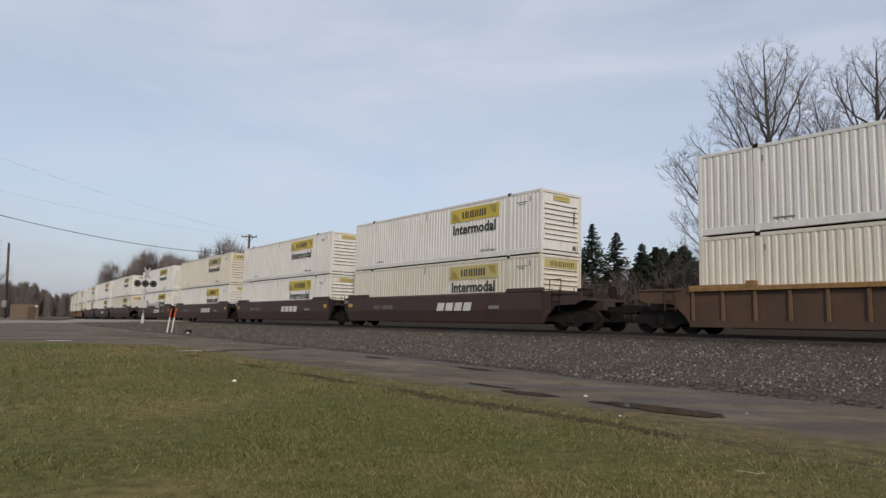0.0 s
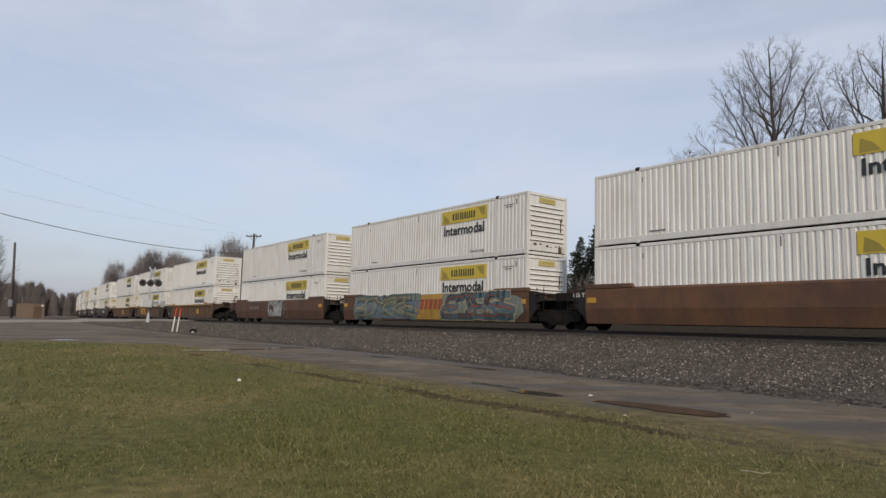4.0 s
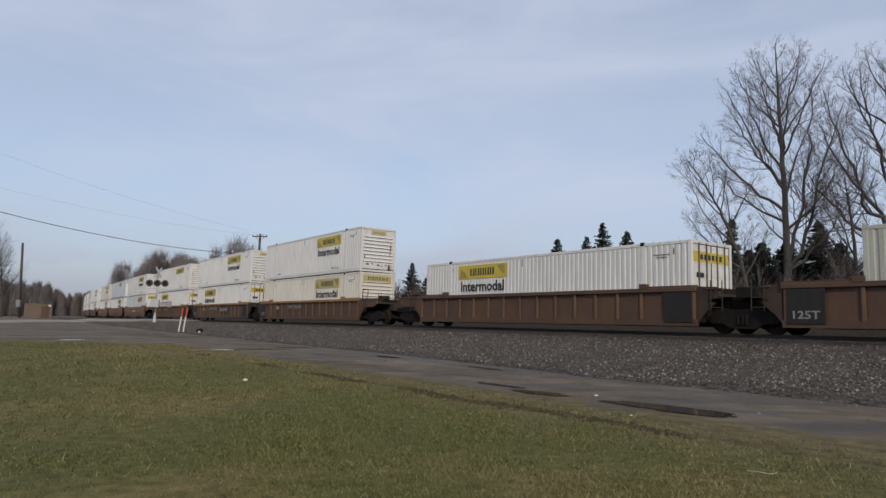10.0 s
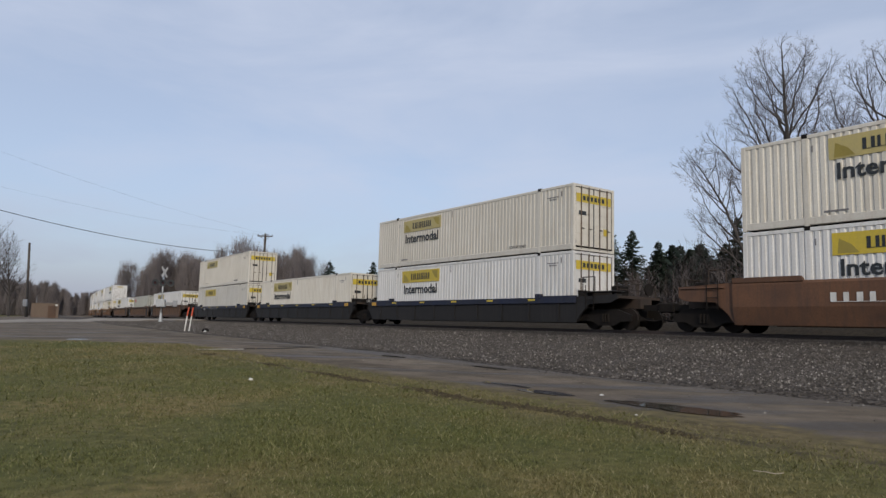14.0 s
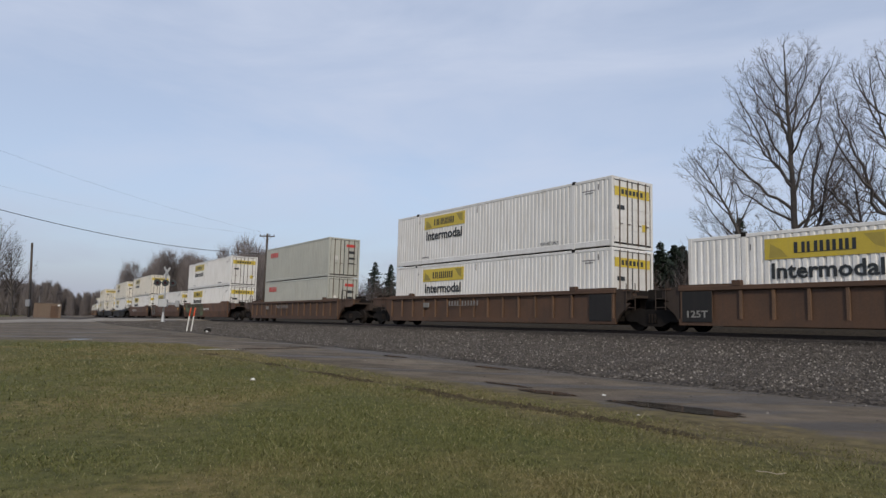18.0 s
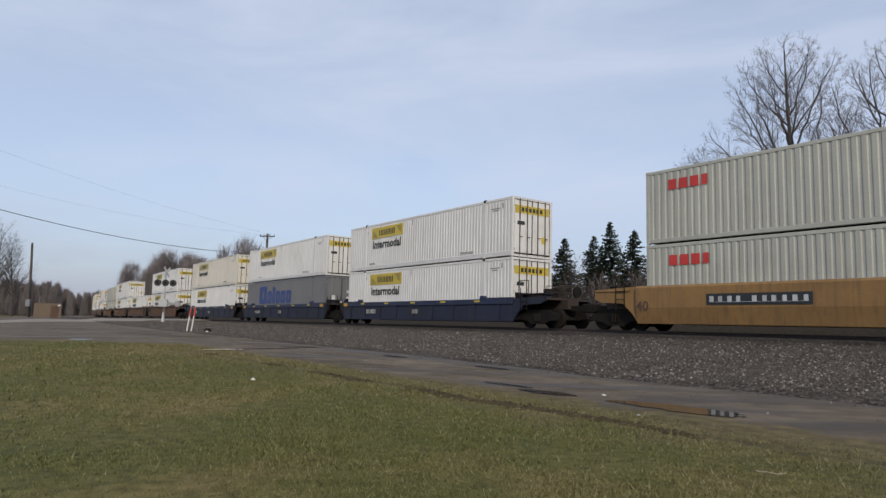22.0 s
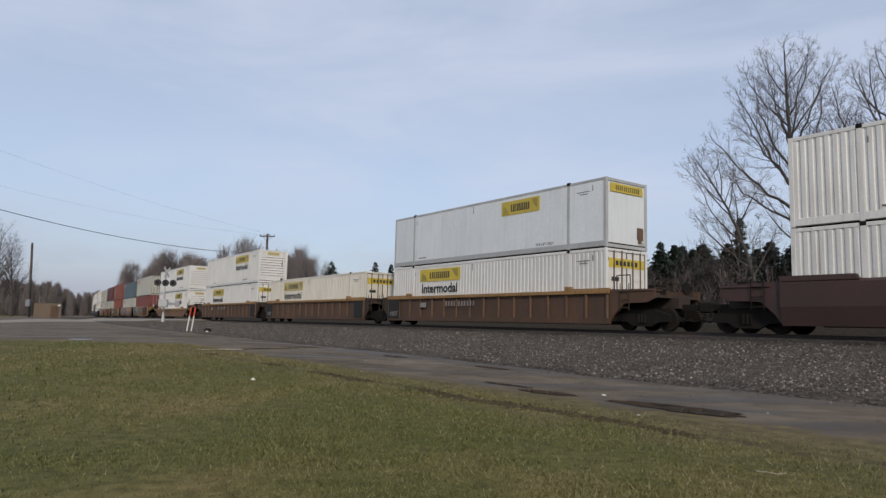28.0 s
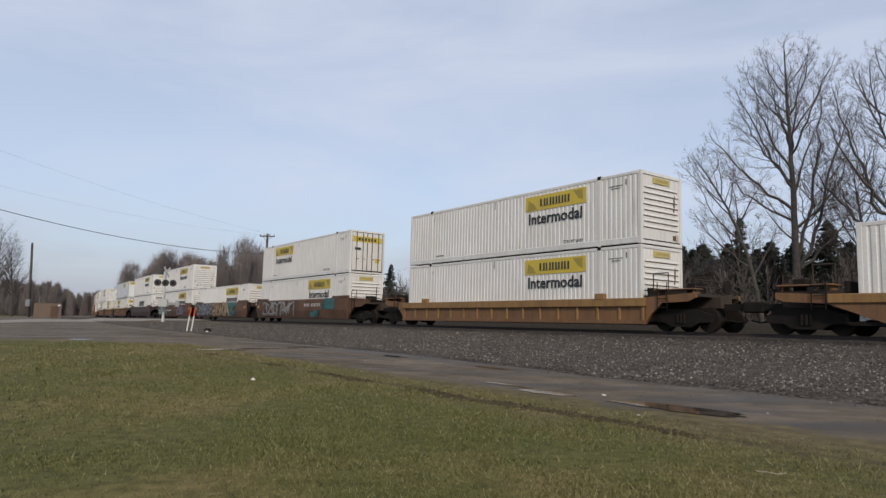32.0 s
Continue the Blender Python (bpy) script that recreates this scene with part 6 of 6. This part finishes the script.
            pts = [(joint - 1.3, 0.75), (joint - 0.8, 0.42), (joint - 0.3, 0.36), (joint, 0.44)]
            for (xa, za), (xb, zb) in zip(pts, pts[1:]):
                g.tube((sx * xa, -0.45, za), (sx * xb, -0.4, zb), 0.03, n=5)
            part("brake_hose", g, M["black"], root)
            part("brake_housing", Geo().soft_box(sx * (xe - 0.7), -0.9, 1.34, sx * (xe - 0.3), -0.3, 1.75, 0.03), M["black"], root)
            part("brake_wheel", Geo().tube((sx * (xe - 0.05), 0.6, 1.65), (sx * xe, 0.6, 1.65), 0.26, n=14), M["black"], root)
        elif sx > 0:
            make_truck(root, joint)
        if not free:
            if kind == "ribbed":
                for yy in (-1, 1):
                    part("end_plate", Geo().soft_box(sx * (w - 1.3), yy * 1.478, 0.34, sx * (w - 0.15), yy * 1.505, 1.40, 0.008), M["charcoal"], root, "dark end plate")
                if sx < 0:
                    fitted("125T", 0.8, 0.24, M["s_grey"], root, pose(-w + 0.35, -1.510, 0.5), "load_mark")
            elif sx < 0:
                fitted("125 T", 0.62, 0.17, M["paint_white"], root, pose(-w - 0.72, -1.425, 1.32), "load_mark")
            if kind != "ribbed":
                part("marker_plate", Geo().box(sx * (w - 0.55), -1.535, 1.08, sx * (w - 0.1), -1.46, 1.28), M["reflect"], root, "orange-yellow reflector plate")
        if not free and sx > 0:
            part("articulation", Geo().soft_box(joint - 0.8, -0.5, 0.78, joint + 0.8, 0.5, 1.2, 0.05).box(joint - 0.35, -0.9, 1.2, joint + 0.35, 0.9, 1.55), M["black"], root)
    return root


# the train: (left end at the start, car, place in its set, lower container, upper container)
TRAIN = [
    (213.5, "dark", "R", "jr", "jr"), (189.9, "brown", "L", "jr", "jrf"), (170.25, "brown", "M", "jr", "jr"), (150.6, "brown", "R", "jrf", "jr"),
    (127.0, "dark", "L", "jr", "jr"), (107.35, "dark", "M", "jr", "jr"), (87.7, "dark", "R", "jrf", "jr"),
    (64.4, "dark", "L", "jr", "jr"), (44.75, "dark", "M", "jr", "jrf"), (25.2, "dark", "M", "jr", "jr"), (5.75, "dark", "R", "jrf", "jr"),
    (-17.92, "tan", "L", "jrf", "jrr"), (-37.6, "tan", "M", "jr", "jr"), (-57.4, "tan", "R", "jr", "jrr"),
    (-81.4, "smooth", "L", "jr", "jr"), (-101.1, "smooth", "M", "jr", "jrr"), (-121.1, "smooth", "R", "jr", "jr"),
    (-145.2, "ochre", "L", "jr", "jrf"), (-164.7, "ochre", "M", "jr", "jb"), (-184.4, "ochre", "R", "js", "jr"),
    (-208.0, "tan", "L", "jl", "jrp"), (-227.75, "tan", "M", "jl", "jrr"), (-247.5, "tan", "R", "jrf", "jrr"),
    (-271.06, "brown", "L", "jl", ""), (-290.7, "brown", "M", "oo", ""), (-310.1, "brown", "R", "jl", ""),
    (-333.9, "black", "L", "jsl", "jlfp"), (-353.6, "black", "M", "jlf", ""), (-373.25, "black", "R", "jl", "jlf"),
    (-396.9, "smooth", "L", "jl", "jlf"), (-416.7, "smooth", "M", "jl", ""), (-436.1, "smooth", "R", "jl", "jl"),
    (-459.7, "brown", "S", "oo", "oo"),
    (-483.2, "brown", "L", "jl", "jl"), (-502.75, "brown", "M", "jl", ""), (-522.45, "brown", "R", "jl", "jl"),
    (-545.8, "blue", "L", "jl", "jlf"), (-565.55, "blue", "M", "ma", "jl"), (-585.25, "blue", "R", "jl", "jl"),
    (-608.9, "yellow", "L", "oo", "oo"), (-624.35, "yellow", "M", "oo", "tx"), (-639.75, "yellow", "M", "tr", "tr"), (-655.15, "yellow", "M", "oo", "mo"), (-670.6, "yellow", "R", "rd", "oo"),
    (-690.15, "gold", "S", "jr", "jr"),
    (-713.9, "tan", "L", "jl", "jr"), (-733.3, "tan", "M", "jlf", ""), (-752.9, "tan", "R", "jl", "jb"),
    (-776.4, "dark", "S", "sw", "jrr"),
    (-800.0, "smooth", "L", "jr", "jrr"), (-819.5, "smooth", "M", "jr", ""), (-839.1, "smooth", "R", "jr", "jl"),
    (-862.6, "amber", "S", "jr", "jr"), (-886.3, "gold", "S", "jr", ""),
]
CARS = {
    "dark": ("smooth", "darkbrown", None, "dark mineral-brown well car with smooth sides"),
    "brown": ("ribbed", "brown", None, "weathered brown well car with ribbed sides"),
    "tan": ("ribbed", "brown", "tan", "weathered brown well car with ochre top chord"),
    "smooth": ("smooth", "redbrown", None, "weathered red-brown well car with smooth sides"),
    "ochre": ("smooth", "tanbrown", None, "ochre-brown well car with smooth sides"),
    "black": ("tabbed", "charcoal", "navydark", "grimy charcoal well car with blue top chord"),
    "blue": ("tabbed", "navydark", "navy", "grimy dark blue well car with yellow reflectors"),
    "yellow": ("smooth", "yellowcar", None, "faded yellow short well car with smooth sides"),
    "gold": ("belly", "tanbrown", "tan", "ochre-brown well car with smooth fish-belly sides"),
    "amber": ("low", "tanbrown", "tan", "ochre-yellow well car with low ribbed sides"),
}
M["ribbrown"] = surface("lighter brown paint", (0.160, 0.088, 0.046), (0.105, 0.060, 0.034), 0.7, scale=0.9, grain=22, dirt=(0.06, 0.038, 0.027), dirt_amount=0.6)
M["navydark"] = surface("grimy blackened blue paint", (0.010, 0.016, 0.044), (0.009, 0.011, 0.022), 0.6, scale=0.6, grain=22, dirt=(0.034, 0.029, 0.026), dirt_amount=0.6)
M["reflect"] = surface("orange-yellow reflector", (0.60, 0.33, 0.03), None, 0.4, bump=0.0, dirt=GRIME)
M["tanbrown"] = surface("ochre brown paint", (0.220, 0.108, 0.042), (0.150, 0.076, 0.033), 0.65, scale=0.8, grain=22, dirt=(0.07, 0.040, 0.024), dirt_amount=0.65)


# ---- marks and spray paint on the cars ----
def folded(g):
    """Paint that follows the fold of a smooth side."""
    g.v = [(x, y + FOLD * max(0.0, 0.85 - z), z) for x, y, z in g.v]
    return g


def flat_shape(pts, y):
    g = Geo()
    n = len(pts)
    cx, cz = sum(p[0] for p in pts) / n, sum(p[1] for p in pts) / n
    g.v = [(cx, y, cz)] + [(x, y, z) for x, z in pts]
    g.f = [(0, i + 1, (i + 1) % n + 1) for i in range(n)]
    return g


def blob(rnd, cx, cz, rx, rz, z0, z1, wob=0.25, n=18):
    ph, out = rnd.random() * 6, []
    for i in range(n):
        a = i * math.tau / n
        k = 1 + wob * math.sin(2 * a + ph) * rnd.uniform(0.6, 1.2) + 0.1 * rnd.gauss(0, 1)
        out.append((cx + math.cos(a) * rx * k, min(z1, max(z0, cz + math.sin(a) * rz * k))))
    return out


def stroke(g, pts, w, y):
    """A painted line of even width through the points."""
    for (xa, za), (xb, zb) in zip(pts, pts[1:]):
        d = Vector((xb - xa, zb - za))
        if d.length < 1e-4:
            continue
        q = Vector((-d.y, d.x)).normalized() * w / 2
        e = d.normalized() * w * 0.3
        n = len(g.v)
        g.v += [(xa - q.x - e.x, y, za - q.y - e.y), (xb - q.x + e.x, y, zb - q.y + e.y), (xb + q.x + e.x, y, zb + q.y + e.y), (xa + q.x - e.x, y, za + q.y - e.y)]
        g.f.append((n, n + 1, n + 2, n + 3))


GLYPHS = [[(0.9, 0.85), (0.5, 1.0), (0.1, 0.6), (0.2, 0.1), (0.6, 0.0), (0.95, 0.25)], [(0.9, 0.9), (0.4, 1.0), (0.2, 0.7), (0.75, 0.45), (0.8, 0.1), (0.3, 0.0), (0.0, 0.15)],
          [(0.5, 1.0), (0.05, 0.6), (0.3, 0.0), (0.8, 0.1), (0.95, 0.6), (0.5, 1.0)], [(0.05, 0.05), (0.1, 0.95), (0.45, 0.4), (0.85, 0.95), (0.9, 0.0)],
          [(0.1, 0.0), (0.15, 0.95), (0.7, 0.95), (0.8, 0.65), (0.25, 0.5), (0.9, 0.0)], [(0.0, 0.0), (0.45, 1.0), (0.6, 0.95), (0.95, 0.0), (0.7, 0.35), (0.25, 0.35)],
          [(0.95, 0.95), (0.15, 0.9), (0.1, 0.5), (0.7, 0.55), (0.1, 0.45), (0.1, 0.05), (1.0, 0.0)], [(0.1, 1.0), (0.15, 0.1), (0.6, 0.0), (0.9, 0.3), (0.9, 1.0)]]


def letterish(rnd, cx, cz, w, h):
    """A looping line like one unreadable sprayed letter."""
    slant, flip, over = rnd.uniform(-0.2, 0.4), rnd.random() < 0.5, rnd.random() < 0.5
    pts = []
    for a, b in rnd.choice(GLYPHS):
        a = (1 - a if flip else a) - 0.5 + rnd.gauss(0, 0.13)
        b = (1 - b if over else b) - 0.5 + rnd.gauss(0, 0.10)
        pts.append((cx + (a + slant * b) * w, cz + b * h))
    n = len(pts)
    fine = []
    for i in range(n - 1):
        p0, p1, p2, p3 = pts[max(0, i - 1)], pts[i], pts[i + 1], pts[min(n - 1, i + 2)]
        for k in range(5):
            t = k / 5
            fine.append(tuple(0.5 * (2 * p1[j] + (p2[j] - p0[j]) * t + (2 * p0[j] - 5 * p1[j] + 4 * p2[j] - p3[j]) * t * t + (3 * p1[j] - p0[j] - 3 * p2[j] + p3[j]) * t ** 3) for j in (0, 1)))
    return fine


def graffiti(car, x0, x1, ground, fill, edge, seed, z0=0.42, z1=1.62, letters=5, extra=None):
    rnd = random.Random(seed)
    y = -1.542
    letters = letters if letters == 1 else int(letters * 1.2 + 0.5)
    w, cz = (x1 - x0) / letters, (z0 + z1) / 2
    if ground:
        g = Geo()
        for i in range(letters + 2):
            q = flat_shape(blob(rnd, x0 + (x1 - x0) * (i + 0.3) / (letters + 1.6), cz + rnd.gauss(0, 0.08), w * 0.85, (z1 - z0) * 0.55, z0, z1, 0.2), y - 0.0012 * (i + 1))
            g.add(q.v, q.f)
        part("graffiti", folded(g), M[ground], car, "sprayed ground colour")["kind"] = "stuff"
    ge, gf, gs = Geo(), Geo(), Geo()
    for i in range(letters):
        cx = x0 + w * (i + 0.5) + rnd.gauss(0, 0.06)
        h = (z1 - z0) * rnd.uniform(0.8, 1.05)
        for k in range(1):
            pts = letterish(rnd, cx, cz, w * 1.6, h * 0.95)
            pts = [(px, min(z1 - 0.14, max(z0 + 0.14, pz))) for px, pz in pts]
            t = rnd.uniform(0.26, 0.34) * min(1.2, max(0.75, w))
            stroke(ge, pts, t + 0.11, y - 0.012 - 0.0006 * i)
            stroke(gf, pts, t, y - 0.018 - 0.0006 * i - 0.0002 * k)
            if k == 0:
                stroke(gs, [(px + 0.03, pz + 0.03) for px, pz in pts[::3]], 0.035, y - 0.024 - 0.0004 * i)
    part("graffiti", folded(ge), M[edge], car, "dark sprayed outlines")["kind"] = "stuff"
    part("graffiti", folded(gf), M[fill], car, "sprayed looping letters")["kind"] = "stuff"
    part("graffiti", folded(gs), M[extra or edge], car, "sprayed strokes")["kind"] = "stuff"


def scribble(car, x0, x1, colour, seed, z0=0.55, z1=1.55, n=7, w=0.05):
    rnd = random.Random(seed)
    g = Geo()
    for i in range(n):
        cx = x0 + (x1 - x0) * (i + 0.5) / n
        stroke(g, letterish(rnd, cx, (z0 + z1) / 2, (x1 - x0) / n * 1.3, (z1 - z0)), w, -1.572 - 0.0007 * i)
    part("graffiti", folded(g), M[colour], car, "sprayed scribble")["kind"] = "stuff"


def plate(car, x0, x1, z0, z1, colour, name="painted_panel"):
    fold = max(z0, min(z1 - 0.05, 0.85))
    drop = FOLD * max(0.0, fold - z0)
    part(name, Geo().beam([(-1.46 + drop, z0), (-1.46, fold), (-1.46, z1), (-1.540, z1), (-1.540, fold), (-1.540 + drop, z0)], x0, x1), M[colour], car)


def number(car, x0, x1, z0, colour="paint_white", back=None, h=0.22):
    """A car's number as plain bars."""
    if back:
        plate(car, x0 - 0.12, x1 + 0.12, z0 - 0.09, z0 + h + 0.09, back, "number_plate")
    part("car_number", brand_blocks(x0, x1, z0, z0 + h, -1.5445, [1, 1.1, 0.9, 1.2, 1, 1, 0.9, 2.6, 1, 1.2, 0.9, 1, 1, 1.2, 0.9, 1.1, 1, 1.2, 0.9]), M[colour], car)["kind"] = "stuff"


def slant_mark(car, x0, x1, z0, z1, colour, n=4):
    g = Geo()
    w = (x1 - x0) / n
    for i in range(n):
        x = x0 + i * w
        g.add([(x, -1.5445, z0), (x + w * 0.82, -1.5445, z0), (x + w * 0.82 + 0.12, -1.5445, z1), (x + 0.12, -1.5445, z1)], [(0, 1, 2, 3)])
    part("logo_mark", g, M[colour], car, "slanted brand lettering as blocks")["kind"] = "stuff"


def decorate(car, left, half):
    """Marks of single cars; u is measured from the container's left end."""
    def u(q):
        return q - half
    if left in (5.75, 25.2, 44.75, 64.4, 107.35):
        slant_mark(car, u(8.95), u(11.8), 0.82, 1.22, "paint_white")
        number(car, u(2.8), u(4.8), 0.95, "s_grey", None, 0.2)
        part("car_number", Geo().box(u(13.0), -1.545, 0.9, u(13.7), -1.5, 1.05), M["s_grey"], car)
    elif left == -37.6:
        plate(car, u(3.9), u(6.7), 0.55, 1.35, "s_ochre")
        slant_mark(car, u(5.3), u(6.5), 0.75, 1.15, "s_rust", 3)
    elif left == -17.92:
        plate(car, u(8.9), u(9.6), 0.55, 1.2, "s_ochre")
    elif left == -57.4:
        plate(car, u(11.6), u(12.2), 0.6, 1.1, "s_ochre")
    elif left == -81.4:
        graffiti(car, u(7.2), u(9.6), None, "s_white", "s_grey", 3, letters=4)
        scribble(car, u(9.7), u(10.6), "s_grey", 4, n=2)
        number(car, u(3.0), u(5.0), 1.0, "s_grey")
    elif left == -101.1:
        graffiti(car, u(1.6), u(7.6), "s_blue", "s_dull", "s_sea", 5, 0.36, 1.66, 5, "s_cream")
        graffiti(car, u(10.6), u(15.4), "s_dull", "s_sea", "s_cream", 6, 0.36, 1.66, 4, "s_rust")
        plate(car, u(7.8), u(10.6), 0.34, 1.64, "s_ochre")
        slant_mark(car, u(8.2), u(10.2), 0.86, 1.4, "s_rust", 5)
    elif left == -145.2:
        number(car, u(2.2), u(4.4), 0.95, "paint_white", "s_brown")
    elif left == -164.7:
        slant_mark(car, u(6.3), u(8.2), 0.7, 1.15, "s_wine", 3)
        graffiti(car, u(8.3), u(9.5), None, "s_red", "s_wine", 7, 0.65, 1.2, 1)
    elif left == -184.4:
        number(car, u(7.2), u(10.0), 0.95, "paint_white", "s_brown")
        fitted("53", 0.95, 0.42, M["s_brown"], car, pose(u(0.35), -1.528, 0.62), "size_mark")
    elif left in (-208.0, -227.75, -247.5, -333.9, -459.7, -483.2, -713.9, -752.9):
        number(car, u(5.6), u(8.0), 1.02, "s_grey", None, 0.24)
        if left == -227.75:
            slant_mark(car, u(9.0), u(11.2), 0.85, 1.15, "s_grey", 3)
        part("stencil_panel", Geo().box(u(3.2), -1.505, 0.95, u(3.7), -1.46, 1.2), M["s_grey"], car)
    elif left == -396.9:
        number(car, u(2.8), u(6.4), 0.98, "paint_white", None, 0.28)
        scribble(car, u(9.5), u(11.5), "s_brown", 9, n=4)
    elif left == -416.7:
        graffiti(car, u(0.6), u(2.6), None, "s_grey", "s_brown", 10, letters=3)
        scribble(car, u(4.5), u(8.5), "s_grey", 12, n=5, w=0.03)
    elif left == -436.1:
        graffiti(car, u(1.2), u(7.6), "s_green", "s_brown", "s_green", 13, 0.40, 1.6, 6)
        number(car, u(8.2), u(10.2), 0.95, "paint_white")
    elif left in (-545.8, -565.55, -585.25):
        number(car, u(2.9), u(4.0), 0.62, "paint_white", None, 0.24)
        part("car_number", Geo().box(u(8.0), -1.50, 0.62, u(8.5), -1.43, 0.85), M["s_grey"], car)
    elif left == -608.9:
        fitted("40", 0.55, 0.36, M["s_brown"], car, pose(u(-0.25), -1.528, 0.75), "size_mark")
        number(car, u(2.8), u(6.1), 1.02, "s_white", "ink", 0.20)
        graffiti(car, u(9.6), u(10.8), None, "s_wine", "s_brown", 14, letters=1)
        scribble(car, u(10.9), u(12.2), "s_brown", 15, n=3, w=0.03)
    elif left == -624.35:
        fitted("40", 0.55, 0.36, M["s_brown"], car, pose(u(-0.25), -1.528, 0.75), "size_mark")
        scribble(car, u(0.4), u(3.3), "s_brown", 16, n=6)
        plate(car, u(3.4), u(6.0), 0.65, 1.15, "ink")
        slant_mark(car, u(3.5), u(5.7), 0.72, 1.08, "paint_white", 5)
        graffiti(car, u(3.9), u(4.9), None, "s_red", "s_red", 17, letters=1)
        graffiti(car, u(6.3), u(10.2), "s_wine", "s_wine", "s_brown", 18, 0.5, 1.66, 4, "s_red")
        scribble(car, u(10.3), u(12.3), "s_brown", 19, n=4)
    elif left == -639.75:
        plate(car, u(1.9), u(4.2), 0.6, 1.25, "ink")
        slant_mark(car, u(2.2), u(3.9), 0.72, 1.1, "paint_white", 3)
        for q in (4.4, 6.3, 8.2):
            plate(car, u(q), u(q + 1.5), 0.5, 1.62, "s_brown")
        scribble(car, u(0.2), u(1.7), "s_brown", 20, n=4, w=0.04)
        scribble(car, u(10.2), u(11.8), "s_brown", 21, n=3, w=0.04)
    elif left == -655.15:
        fitted("40", 0.55, 0.36, M["s_brown"], car, pose(u(-0.25), -1.528, 0.75), "size_mark")
        graffiti(car, u(0.6), u(5.4), None, "s_white", "s_grey", 22, 0.45, 1.66, 6, "s_brown")
        scribble(car, u(0.7), u(5.3), "s_pink", 23, n=9, w=0.05)
        graffiti(car, u(6.6), u(11.6), "s_cream", "s_pink", "s_cream", 24, 0.42, 1.66, 5, "s_wine")
        scribble(car, u(6.8), u(11.5), "s_white", 25, n=8, w=0.06)
        graffiti(car, u(6.1), u(6.9), None, "s_teal", "s_teal", 26, 0.34, 0.7, 1)
        graffiti(car, u(11.4), u(12.3), None, "s_teal", "s_teal", 27, 0.34, 0.8, 1)
    elif left == -670.6:
        graffiti(car, u(0.2), u(3.0), "ink", "s_blue", "ink", 28, 0.45, 1.66, 4, "s_white")
        scribble(car, u(3.0), u(4.6), "s_white", 29, n=5, w=0.07)
        number(car, u(5.5), u(8.2), 0.98, "s_white", "ink", 0.20)
        graffiti(car, u(9.0), u(11.8), "s_brown", "s_wine", "s_brown", 30, 0.42, 1.6, 3, "s_grey")
    elif left == -690.15:
        number(car, u(5.0), u(8.2), 1.0, "s_brown")
    elif left == -800.0:
        graffiti(car, u(0.0), u(4.8), None, "s_pale", "ink", 31, 0.40, 1.62, 6, "s_white")
        number(car, u(3.6), u(7.0), 0.92, "paint_white", "s_brown")
        graffiti(car, u(10.3), u(13.6), None, "s_purple", "s_brown", 32, 0.42, 1.62, 4)
        plate(car, u(8.4), u(9.0), 1.42, 1.5, "logo_yellow", "reflector")
    elif left == -819.5:
        graffiti(car, u(0.6), u(6.0), None, "s_blue", "ink", 33, 0.38, 1.66, 6, "s_white")
        graffiti(car, u(6.2), u(11.2), None, "s_cream", "s_wine", 34, 0.38, 1.66, 5, "s_brown")
        graffiti(car, u(11.4), u(13.4), None, "s_teal", "s_teal", 38, 0.40, 1.60, 2)
    elif left == -839.1:
        graffiti(car, u(1.4), u(7.4), None, "s_grey", "s_brown", 35, 0.40, 1.6, 7, "s_white")
        number(car, u(9.6), u(12.3), 1.12, "paint_white")
        graffiti(car, u(12.9), u(14.6), None, "s_teal", "s_teal", 36, 0.95, 1.62, 2)
        graffiti(car, u(11.3), u(12.1), None, "s_teal", "s_teal", 37, 0.4, 0.85, 1)


SPEED, HOLD = 27.0, 0.42        # metres a second; height of a lower container's base over the rail
MOVING = []


def make_train():
    cars, cans, marked = {}, {}, []
    for left, kind, place, lower, upper in TRAIN:
        short = kind == "yellow"
        length = 12.19 if short else 16.15
        mid = left - length / 2
        ends = {"L": (True, False), "M": (False, False), "R": (False, True), "S": (True, True)}[place]
        key = (kind, place)
        joint = 7.72 if short else 9.83
        if key not in cars:
            shape, paint, rp, label = CARS[kind]
            if short:
                car = well_car(shape, paint, 12.19, 7.72, *ends, rp, label)
            else:
                car = well_car(shape, paint, 16.15, 9.83, *ends, rp, label)
            cars[key] = car
        else:
            car = copy_thing(cars[key], Matrix.Identity(4))
        MOVING.append((car, mid, 0.0))
        marked.append((car, left, length / 2))
        z = HOLD
        for can in (lower, upper):
            if not can:
                continue
            if can not in cans:
                cans[can] = container(*KINDS[can])
                thing = cans[can]
            else:
                thing = copy_thing(cans[can], Matrix.Identity(4))
            MOVING.append((thing, mid, z))
            z += KINDS[can][4] + 0.03
    for car, left, half in marked:
        decorate(car, left, half)


make_train()


def motions():
    """The train runs to the left along its curve at an even speed."""
    for thing, mid, z in MOVING:
        rows = [(t, rail_pose(mid + SPEED * t, 0.0, RAIL + z)) for t in range(0, 33, 2)]
        walk(thing, rows)


motions()
